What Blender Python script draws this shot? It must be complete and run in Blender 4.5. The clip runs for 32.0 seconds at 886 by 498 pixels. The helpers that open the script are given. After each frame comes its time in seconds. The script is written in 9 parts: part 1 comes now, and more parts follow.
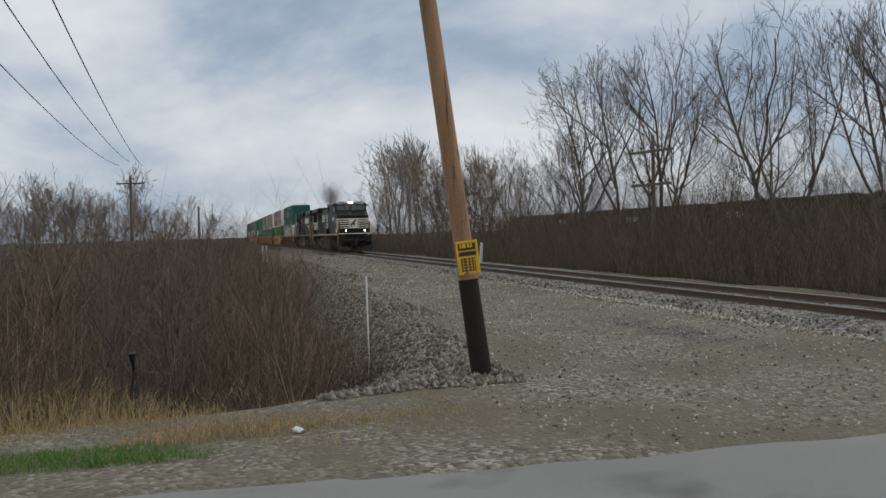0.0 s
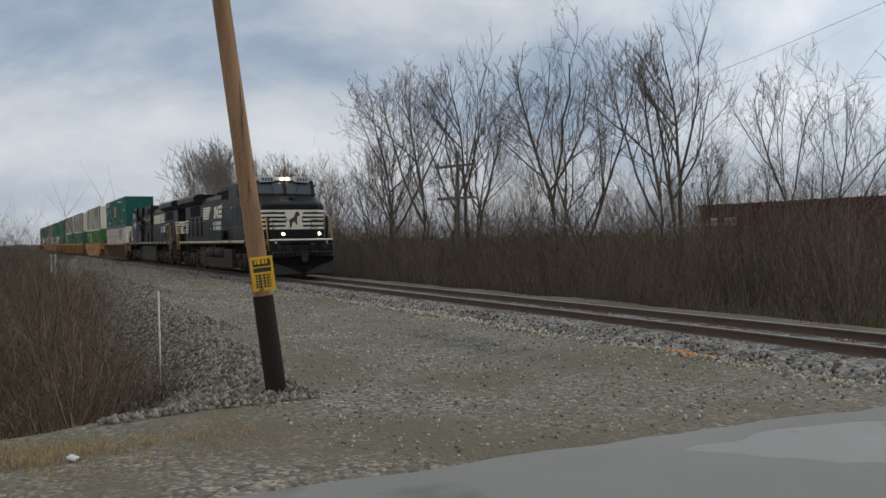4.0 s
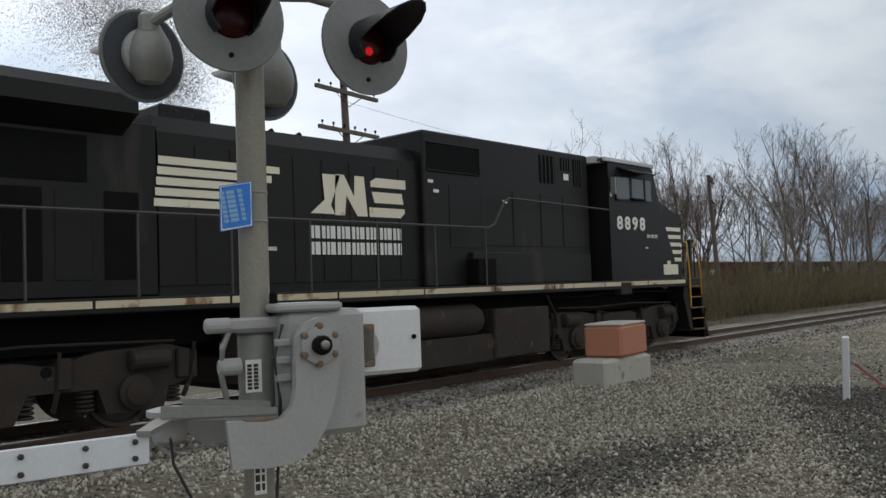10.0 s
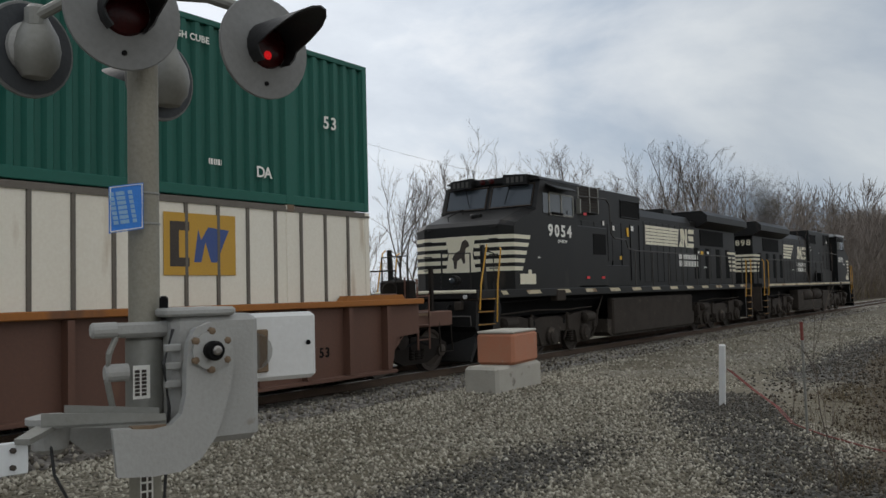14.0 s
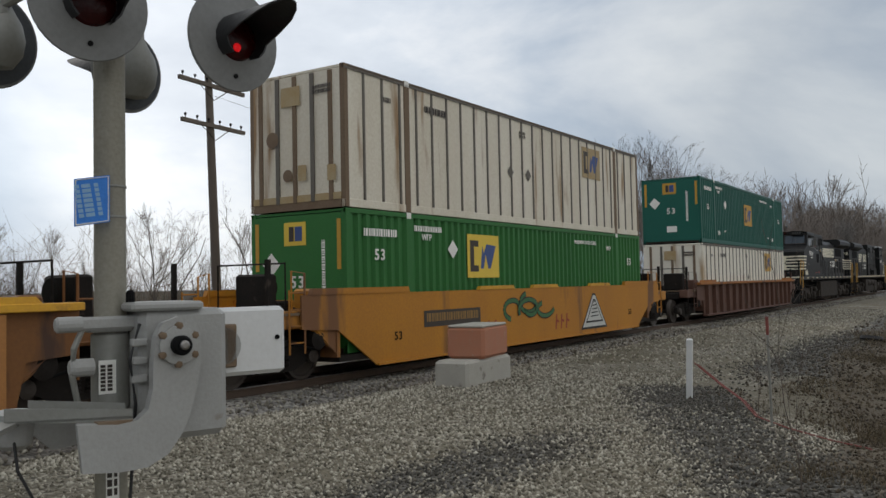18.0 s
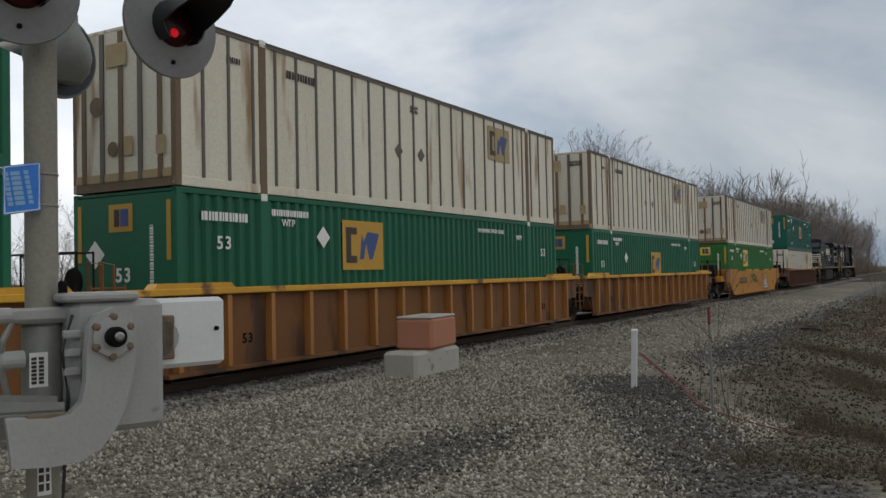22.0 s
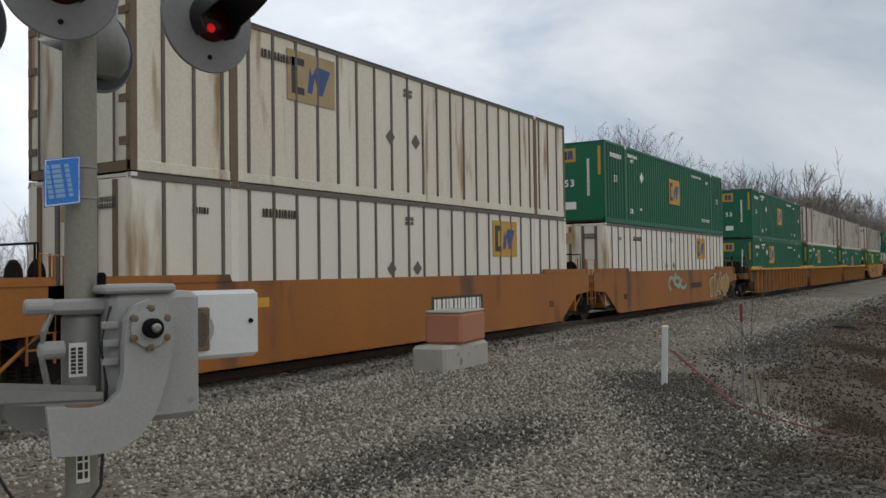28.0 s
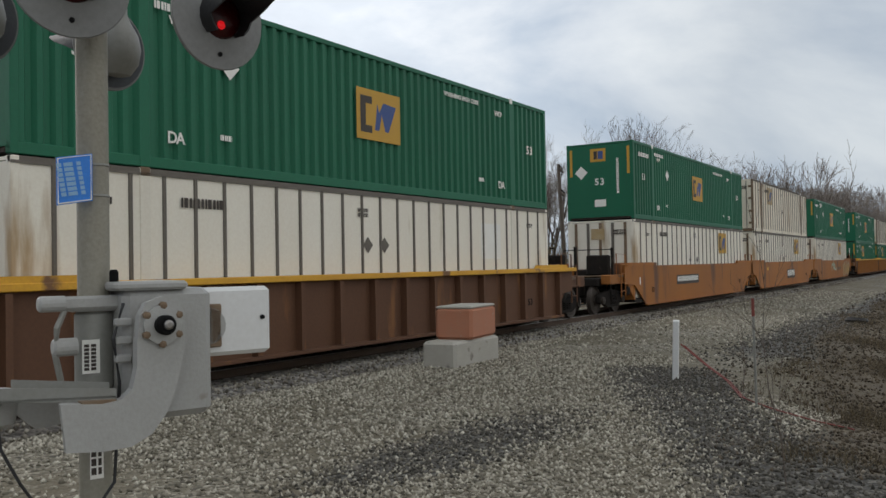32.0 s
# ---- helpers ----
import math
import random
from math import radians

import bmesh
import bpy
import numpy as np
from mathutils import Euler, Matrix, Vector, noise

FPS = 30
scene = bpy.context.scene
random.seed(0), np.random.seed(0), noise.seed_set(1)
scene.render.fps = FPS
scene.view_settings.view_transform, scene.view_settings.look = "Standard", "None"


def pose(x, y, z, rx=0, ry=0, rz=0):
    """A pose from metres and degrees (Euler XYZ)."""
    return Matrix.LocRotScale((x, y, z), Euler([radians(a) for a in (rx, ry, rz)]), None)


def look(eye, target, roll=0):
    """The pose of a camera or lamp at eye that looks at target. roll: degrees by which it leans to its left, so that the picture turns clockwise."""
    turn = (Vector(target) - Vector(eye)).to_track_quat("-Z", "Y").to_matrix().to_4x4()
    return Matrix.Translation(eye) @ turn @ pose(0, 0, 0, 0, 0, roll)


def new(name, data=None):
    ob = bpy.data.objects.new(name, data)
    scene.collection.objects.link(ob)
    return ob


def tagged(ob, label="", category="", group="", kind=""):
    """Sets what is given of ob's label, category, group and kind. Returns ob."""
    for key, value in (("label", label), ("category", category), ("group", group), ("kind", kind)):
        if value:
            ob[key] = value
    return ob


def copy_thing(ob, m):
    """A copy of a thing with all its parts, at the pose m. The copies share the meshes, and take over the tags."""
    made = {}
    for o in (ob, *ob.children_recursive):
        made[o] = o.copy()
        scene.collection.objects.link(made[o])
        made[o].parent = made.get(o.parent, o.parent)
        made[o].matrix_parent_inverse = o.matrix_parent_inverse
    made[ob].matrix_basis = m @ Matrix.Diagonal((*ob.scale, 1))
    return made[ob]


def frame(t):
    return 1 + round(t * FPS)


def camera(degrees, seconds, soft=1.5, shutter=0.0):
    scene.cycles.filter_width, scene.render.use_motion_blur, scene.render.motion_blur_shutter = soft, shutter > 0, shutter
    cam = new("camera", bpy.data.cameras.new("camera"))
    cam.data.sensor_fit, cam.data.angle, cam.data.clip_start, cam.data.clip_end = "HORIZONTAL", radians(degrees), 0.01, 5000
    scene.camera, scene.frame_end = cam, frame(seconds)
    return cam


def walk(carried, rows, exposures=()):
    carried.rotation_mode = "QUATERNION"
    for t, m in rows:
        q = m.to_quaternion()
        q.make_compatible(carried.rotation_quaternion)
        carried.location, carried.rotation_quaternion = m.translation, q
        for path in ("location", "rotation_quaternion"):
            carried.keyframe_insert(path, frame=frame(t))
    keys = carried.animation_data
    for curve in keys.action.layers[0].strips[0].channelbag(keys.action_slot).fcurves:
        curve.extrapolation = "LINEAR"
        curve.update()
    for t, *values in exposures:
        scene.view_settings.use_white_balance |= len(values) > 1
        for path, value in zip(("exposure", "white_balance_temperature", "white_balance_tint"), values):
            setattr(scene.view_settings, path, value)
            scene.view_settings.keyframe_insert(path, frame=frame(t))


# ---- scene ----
TRAIN_X0, SPEED = -78.71, 10.009      # front sill of the leading engine at 0 s, metres a second
TRACK_Y = 12.05
cam = camera(54.73, 32.0)
walk(cam, [
    (0.0, pose(-0.437, -0.292, 1.637, 88.86, 1.54, 75.08)),
    (0.5, pose(-0.415, -0.302, 1.635, 88.89, 1.34, 74.40)),
    (1.0, pose(-0.412, -0.295, 1.632, 88.96, 1.41, 74.16)),
    (1.5, pose(-0.367, -0.305, 1.635, 89.08, 1.07, 72.96)),
    (2.0, pose(-0.358, -0.310, 1.631, 89.02, 0.97, 71.46)),
    (2.5, pose(-0.389, -0.285, 1.635, 89.22, 0.99, 69.83)),
    (4.5, pose(-0.256, -0.121, 1.736, 89.43, 0.78, 60.05)),
    (5.0, pose(-0.252, -0.079, 1.741, 90.04, 0.43, 57.38)),
    (5.5, pose(-0.299, -0.016, 1.741, 90.81, 0.32, 53.07)),
    (6.0, pose(-0.361, -0.069, 1.741, 91.01, 0.92, 49.71)),
    (6.5, pose(-0.372, -0.042, 1.708, 91.34, 1.44, 45.49)),
    (7.0, pose(-0.342, 0.035, 1.713, 91.45, 1.08, 36.40)),
    (7.5, pose(-0.226, 0.088, 1.749, 92.61, 1.95, 28.64)),
    (7.8, pose(-0.161, 0.142, 1.707, 92.97, 1.80, 17.40)),
    (8.0, pose(-0.118, 0.144, 1.701, 93.55, 1.49, 10.01)),
    (8.2, pose(-0.104, 0.140, 1.703, 94.05, 1.37, 1.89)),
    (8.5, pose(-0.033, 0.065, 1.749, 93.58, 0.55, -10.74)),
    (9.0, pose(0.012, -0.019, 1.778, 92.97, 0.62, -29.75)),
    (9.5, pose(0.094, -0.096, 1.761, 92.41, 1.57, -42.12)),
    (10.0, pose(0.155, 0.032, 1.743, 92.57, 2.02, -47.80)),
    (10.5, pose(0.116, 0.020, 1.744, 93.02, 1.92, -49.47)),
    (11.0, pose(0.102, 0.015, 1.759, 93.40, 1.19, -52.90)),
    (11.5, pose(0.104, 0.018, 1.754, 93.21, 1.26, -54.02)),
    (12.0, pose(0.109, 0.018, 1.745, 93.25, 1.36, -54.48)),
    (12.5, pose(0.112, 0.012, 1.740, 93.06, 1.30, -54.43)),
    (13.0, pose(0.113, 0.015, 1.742, 93.03, 1.22, -54.50)),
    (13.5, pose(0.113, 0.006, 1.740, 93.02, 1.24, -54.62)),
    (14.0, pose(0.118, 0.005, 1.740, 92.84, 1.39, -54.82)),
    (14.5, pose(0.122, 0.009, 1.741, 92.66, 1.44, -55.09)),
    (16.5, pose(0.119, 0.007, 1.743, 92.87, 1.53, -55.62)),
    (17.0, pose(0.118, 0.002, 1.744, 92.78, 1.54, -55.67)),
    (17.5, pose(0.120, 0.004, 1.747, 92.30, 1.36, -55.75)),
    (18.0, pose(0.120, 0.001, 1.746, 92.37, 1.21, -56.77)),
    (18.5, pose(0.133, -0.019, 1.739, 92.52, 0.87, -59.16)),
    (19.0, pose(0.147, -0.032, 1.737, 92.67, 1.05, -60.95)),
    (19.5, pose(0.160, -0.050, 1.731, 92.64, 1.32, -61.45)),
    (20.0, pose(0.166, -0.047, 1.735, 92.58, 1.33, -61.36)),
    (20.5, pose(0.163, -0.049, 1.736, 92.73, 1.33, -61.12)),
    (21.0, pose(0.157, -0.041, 1.736, 92.44, 1.30, -60.49)),
    (21.5, pose(0.156, -0.043, 1.735, 91.88, 1.24, -60.33)),
    (22.0, pose(0.153, -0.030, 1.738, 91.75, 1.24, -60.04)),
    (22.5, pose(0.148, -0.032, 1.738, 91.88, 1.12, -59.62)),
    (23.0, pose(0.149, -0.029, 1.749, 91.79, 1.07, -59.15)),
    (23.5, pose(0.149, -0.031, 1.733, 91.96, 1.04, -58.88)),
    (24.0, pose(0.148, -0.021, 1.739, 91.82, 1.09, -58.77)),
    (24.5, pose(0.145, -0.020, 1.733, 91.88, 1.15, -58.88)),
    (25.0, pose(0.146, -0.013, 1.737, 91.85, 1.23, -58.60)),
    (25.5, pose(0.143, -0.016, 1.743, 91.64, 1.19, -58.40)),
    (27.5, pose(0.138, -0.011, 1.739, 91.51, 1.13, -57.95)),
    (28.0, pose(0.136, -0.016, 1.738, 91.42, 0.82, -58.15)),
    (28.5, pose(0.136, -0.014, 1.732, 91.42, 0.79, -58.14)),
    (29.0, pose(0.137, -0.008, 1.744, 91.31, 0.84, -57.93)),
    (29.5, pose(0.137, -0.004, 1.743, 91.38, 0.79, -57.66)),
    (30.0, pose(0.135, -0.007, 1.739, 91.48, 0.72, -57.56)),
    (30.5, pose(0.130, -0.004, 1.737, 91.31, 0.93, -57.59)),
    (31.0, pose(0.135, -0.010, 1.734, 91.36, 1.00, -57.61)),
    (31.5, pose(0.133, -0.008, 1.745, 91.09, 0.88, -57.48)),
    (32.0, pose(0.134, -0.013, 1.742, 91.10, 1.03, -57.48)),
], exposures=[(0.0, 0.0, 6500, 10), (5.0, -0.06, 6500, 10), (7.0, -0.08, 6500, 10), (8.0, -0.14, 6500, 10), (9.0, -0.05, 6500, 10), (12.0, 0.09, 6700, 10), (14.0, -0.02, 6700, 10), (18.0, -0.03, 6700, 10), (20.0, -0.09, 6700, 10), (22.0, -0.11, 6700, 10), (24.0, 0.16, 6700, 10), (26.5, 0.06, 6700, 10), (29.0, 0.07, 6700, 10), (31.0, 0.04, 6700, 10), (32.0, 0.15, 6700, 10)])

# ---- sky and light ----
SUN_DIR = Vector((0.16, 0.86, 0.44)).normalized()
world = bpy.data.worlds.new("overcast_sky")
scene.world = world
world.use_nodes = True
wn, wl = world.node_tree.nodes, world.node_tree.links
wn.clear()
w_out = wn.new("ShaderNodeOutputWorld")
w_mix = wn.new("ShaderNodeMixShader")
w_sky = wn.new("ShaderNodeTexSky")
w_sky.sky_type, w_sky.sun_disc = "NISHITA", False
w_sky.sun_elevation = math.asin(SUN_DIR.z)
w_sky.sun_rotation = math.atan2(SUN_DIR.x, SUN_DIR.y)
w_bg1, w_bg2 = wn.new("ShaderNodeBackground"), wn.new("ShaderNodeBackground")
w_bg1.inputs[1].default_value = 0.08
w_bg2.inputs[1].default_value = 1.0
w_tc = wn.new("ShaderNodeTexCoord")
w_map = wn.new("ShaderNodeMapping")
w_map.inputs["Scale"].default_value = (1.0, 1.0, 1.9)
w_n = wn.new("ShaderNodeTexNoise")
w_n.inputs["Scale"].default_value, w_n.inputs["Detail"].default_value = 2.1, 8.0
w_n.inputs["Roughness"].default_value, w_n.inputs["Distortion"].default_value = 0.56, 0.3
w_r = wn.new("ShaderNodeValToRGB")
for pos, col in ((0.33, (0.22, 0.30, 0.42, 1)), (0.45, (0.37, 0.45, 0.56, 1)), (0.54, (0.57, 0.62, 0.69, 1)), (0.68, (0.81, 0.83, 0.85, 1))):
    e = w_r.color_ramp.elements.new(pos)
    e.color = col
w_r.color_ramp.elements.remove(w_r.color_ramp.elements[0])
w_r.color_ramp.elements.remove(w_r.color_ramp.elements[-1])
w_dot = wn.new("ShaderNodeVectorMath")
w_dot.operation = "DOT_PRODUCT"
w_dot.inputs[1].default_value = SUN_DIR
w_glow = wn.new("ShaderNodeMapRange")
w_glow.inputs["From Min"].default_value, w_glow.inputs["From Max"].default_value = 0.45, 1.0
w_glow.inputs["To Min"].default_value, w_glow.inputs["To Max"].default_value = 0.0, 1.0
w_add = wn.new("ShaderNodeMix")
w_add.data_type, w_add.blend_type = "RGBA", "ADD"
w_add.inputs["B"].default_value = (0.74, 0.73, 0.71, 1)
wl.new(w_tc.outputs["Generated"], w_map.inputs[0])
wl.new(w_map.outputs[0], w_n.inputs["Vector"])
wl.new(w_n.outputs["Fac"], w_r.inputs[0])
wl.new(w_tc.outputs["Generated"], w_dot.inputs[0])
wl.new(w_dot.outputs["Value"], w_glow.inputs[0])
wl.new(w_glow.outputs[0], w_add.inputs["Factor"])
wl.new(w_r.outputs[0], w_add.inputs["A"])
w_south = wn.new("ShaderNodeVectorMath")          # unseen southern half of the sky, brightened to light the train's near sides
w_south.operation = "DOT_PRODUCT"
w_south.inputs[1].default_value = Vector((0.1, -0.93, 0.35)).normalized()
w_lift = wn.new("ShaderNodeMapRange")
w_lift.interpolation_type = "SMOOTHSTEP"
w_lift.inputs["From Min"].default_value, w_lift.inputs["From Max"].default_value = -0.1, 1.0
w_add2 = wn.new("ShaderNodeMix")
w_add2.data_type, w_add2.blend_type = "RGBA", "ADD"
w_add2.inputs["B"].default_value = (0.36, 0.34, 0.29, 1)
wl.new(w_tc.outputs["Generated"], w_south.inputs[0])
wl.new(w_south.outputs["Value"], w_lift.inputs[0])
wl.new(w_lift.outputs[0], w_add2.inputs["Factor"])
wl.new(w_add.outputs["Result"], w_add2.inputs["A"])
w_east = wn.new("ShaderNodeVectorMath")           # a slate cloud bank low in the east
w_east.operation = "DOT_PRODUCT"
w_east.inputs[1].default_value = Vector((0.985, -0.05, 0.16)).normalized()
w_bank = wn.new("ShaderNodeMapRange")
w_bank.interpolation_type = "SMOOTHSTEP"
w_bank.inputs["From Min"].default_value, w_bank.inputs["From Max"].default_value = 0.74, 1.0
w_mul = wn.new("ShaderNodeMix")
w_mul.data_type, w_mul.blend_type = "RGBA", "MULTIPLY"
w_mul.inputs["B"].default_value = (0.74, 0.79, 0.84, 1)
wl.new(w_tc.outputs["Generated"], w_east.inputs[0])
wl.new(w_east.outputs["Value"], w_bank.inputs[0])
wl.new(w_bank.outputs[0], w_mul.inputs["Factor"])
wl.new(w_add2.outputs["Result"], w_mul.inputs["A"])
w_north = wn.new("ShaderNodeVectorMath")          # a blue gap in the clouds low over the road
w_north.operation = "DOT_PRODUCT"
w_north.inputs[1].default_value = Vector((math.sin(radians(19)), math.cos(radians(19)), 0.08)).normalized()
w_gap = wn.new("ShaderNodeMapRange")
w_gap.interpolation_type = "SMOOTHSTEP"
w_gap.inputs["From Min"].default_value, w_gap.inputs["From Max"].default_value = 0.955, 0.998
w_blue = wn.new("ShaderNodeMix")
w_blue.data_type, w_blue.blend_type = "RGBA", "MULTIPLY"
w_blue.inputs["B"].default_value = (0.42, 0.53, 0.66, 1)
wl.new(w_tc.outputs["Generated"], w_north.inputs[0])
wl.new(w_north.outputs["Value"], w_gap.inputs[0])
wl.new(w_gap.outputs[0], w_blue.inputs["Factor"])
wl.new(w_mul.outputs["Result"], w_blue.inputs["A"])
wl.new(w_blue.outputs["Result"], w_bg2.inputs[0])
wl.new(w_sky.outputs[0], w_bg1.inputs[0])
w_mix.inputs[0].default_value = 0.9
wl.new(w_bg1.outputs[0], w_mix.inputs[1])
wl.new(w_bg2.outputs[0], w_mix.inputs[2])
wl.new(w_mix.outputs[0], w_out.inputs[0])
sun = new("sun", bpy.data.lights.new("sun", "SUN"))
sun.data.energy, sun.data.angle, sun.data.color = 0.7, radians(25), (1.0, 0.96, 0.9)
sun.matrix_world = look((0, 0, 0), -SUN_DIR)


# ---- materials ----
def mat(name, base, second=None, scale=3.0, fine=40.0, rough=0.7, metal=0.0, bump=0.15, stain=None, stain_at=0.62, streak=1.0, emit=None, per_object=0.0, amount=0.6, spec=0.5):
    """A surface with a base colour that drifts to a second one at two scales, stains with their own edge, fine relief."""
    m = bpy.data.materials.new(name)
    m.use_nodes = True
    n, l = m.node_tree.nodes, m.node_tree.links
    b = n["Principled BSDF"]
    b.inputs["Roughness"].default_value, b.inputs["Metallic"].default_value = rough, metal
    b.inputs["Specular IOR Level"].default_value = spec
    second = second or tuple(c * 0.7 for c in base)
    tc, mp = n.new("ShaderNodeTexCoord"), n.new("ShaderNodeMapping")
    mp.inputs["Scale"].default_value = (1, 1, 1 / streak)
    l.new(tc.outputs["Object"], mp.inputs[0])
    big, small = n.new("ShaderNodeTexNoise"), n.new("ShaderNodeTexNoise")
    big.inputs["Scale"].default_value, big.inputs["Detail"].default_value = scale, 5.0
    small.inputs["Scale"].default_value, small.inputs["Detail"].default_value = fine, 3.0
    l.new(mp.outputs[0], big.inputs["Vector"])
    l.new(tc.outputs["Object"], small.inputs["Vector"])
    mul = n.new("ShaderNodeMath")
    mul.operation = "MULTIPLY_ADD"
    mul.inputs[1].default_value, mul.inputs[2].default_value = 0.5, 0.0
    l.new(small.outputs["Fac"], mul.inputs[0])
    add = n.new("ShaderNodeMath")
    add.operation = "MULTIPLY_ADD"
    add.inputs[1].default_value = 0.6
    l.new(big.outputs["Fac"], add.inputs[0])
    l.new(mul.outputs[0], add.inputs[2])
    rng = n.new("ShaderNodeMapRange")
    rng.inputs["From Min"].default_value, rng.inputs["From Max"].default_value = 0.38, 0.72
    rng.inputs["To Max"].default_value = amount
    l.new(add.outputs[0], rng.inputs[0])
    mix = n.new("ShaderNodeMix")
    mix.data_type = "RGBA"
    mix.inputs["A"].default_value, mix.inputs["B"].default_value = (*base, 1), (*second, 1)
    l.new(rng.outputs[0], mix.inputs["Factor"])
    out = mix.outputs["Result"]
    if stain:
        sn, sr = n.new("ShaderNodeTexNoise"), n.new("ShaderNodeMapRange")
        sn.inputs["Scale"].default_value, sn.inputs["Detail"].default_value = scale * 1.7, 8.0
        sr.inputs["From Min"].default_value, sr.inputs["From Max"].default_value = stain_at, stain_at + 0.08
        l.new(mp.outputs[0], sn.inputs["Vector"])
        l.new(sn.outputs["Fac"], sr.inputs[0])
        sm = n.new("ShaderNodeMix")
        sm.data_type = "RGBA"
        sm.inputs["B"].default_value = (*stain, 1)
        l.new(sr.outputs[0], sm.inputs["Factor"])
        l.new(out, sm.inputs["A"])
        out = sm.outputs["Result"]
    if per_object:
        oi, hv, pr = n.new("ShaderNodeObjectInfo"), n.new("ShaderNodeHueSaturation"), n.new("ShaderNodeMapRange")
        pr.inputs["To Min"].default_value, pr.inputs["To Max"].default_value = 1 - per_object, 1 + per_object
        l.new(oi.outputs["Random"], pr.inputs[0])
        l.new(pr.outputs[0], hv.inputs["Value"])
        l.new(out, hv.inputs["Color"])
        out = hv.outputs["Color"]
    l.new(out, b.inputs["Base Color"])
    if emit:
        b.inputs["Emission Color"].default_value, b.inputs["Emission Strength"].default_value = (*emit[:3], 1), emit[3]
    bp = n.new("ShaderNodeBump")
    bp.inputs["Strength"].default_value, bp.inputs["Distance"].default_value = bump, 0.02
    l.new(small.outputs["Fac"], bp.inputs["Height"])
    l.new(bp.outputs[0], b.inputs["Normal"])
    return m


def pebbles(name, cols, size, rough=0.9, soil=(0.1, 0.085, 0.07), cover=0.5, bump=0.8):
    """Loose stone: cells of several greys, soil showing between them in drifts."""
    m = bpy.data.materials.new(name)
    m.use_nodes = True
    n, l = m.node_tree.nodes, m.node_tree.links
    b = n["Principled BSDF"]
    b.inputs["Roughness"].default_value = rough
    tc = n.new("ShaderNodeTexCoord")
    vo, big, mid = n.new("ShaderNodeTexVoronoi"), n.new("ShaderNodeTexNoise"), n.new("ShaderNodeTexNoise")
    vo.inputs["Scale"].default_value = 1 / size
    vo.inputs["Randomness"].default_value = 1.0
    big.inputs["Scale"].default_value, big.inputs["Detail"].default_value = 0.45, 6.0
    mid.inputs["Scale"].default_value, mid.inputs["Detail"].default_value = 7.0, 4.0
    for q in (vo, big, mid):
        l.new(tc.outputs["Object"], q.inputs["Vector"])
    sep = n.new("ShaderNodeSeparateColor")
    l.new(vo.outputs["Color"], sep.inputs[0])
    ramp = n.new("ShaderNodeValToRGB")
    ramp.color_ramp.interpolation = "CONSTANT"
    els = ramp.color_ramp.elements
    for i, c in enumerate(cols):
        e = els[0] if i == 0 else els.new(i / len(cols))
        e.color = (*c, 1)
    els[-1].color = (*cols[-1], 1)
    l.new(sep.outputs[0], ramp.inputs[0])
    mr = n.new("ShaderNodeMapRange")
    mr.inputs["From Min"].default_value, mr.inputs["From Max"].default_value = cover - 0.12, cover + 0.14
    sm = n.new("ShaderNodeMath")
    sm.operation = "MULTIPLY_ADD"
    sm.inputs[1].default_value, sm.inputs[2].default_value = 0.35, -0.17
    l.new(mid.outputs["Fac"], sm.inputs[0])
    ad = n.new("ShaderNodeMath")
    l.new(big.outputs["Fac"], ad.inputs[0])
    l.new(sm.outputs[0], ad.inputs[1])
    l.new(ad.outputs[0], mr.inputs[0])
    mix = n.new("ShaderNodeMix")
    mix.data_type = "RGBA"
    mix.inputs["B"].default_value = (*soil, 1)
    l.new(mr.outputs[0], mix.inputs["Factor"])
    l.new(ramp.outputs[0], mix.inputs["A"])
    l.new(mix.outputs["Result"], b.inputs["Base Color"])
    bp = n.new("ShaderNodeBump")
    bp.inputs["Strength"].default_value, bp.inputs["Distance"].default_value = bump, size * 0.5
    bp.invert = True
    l.new(vo.outputs["Distance"], bp.inputs["Height"])
    l.new(bp.outputs[0], b.inputs["Normal"])
    return m


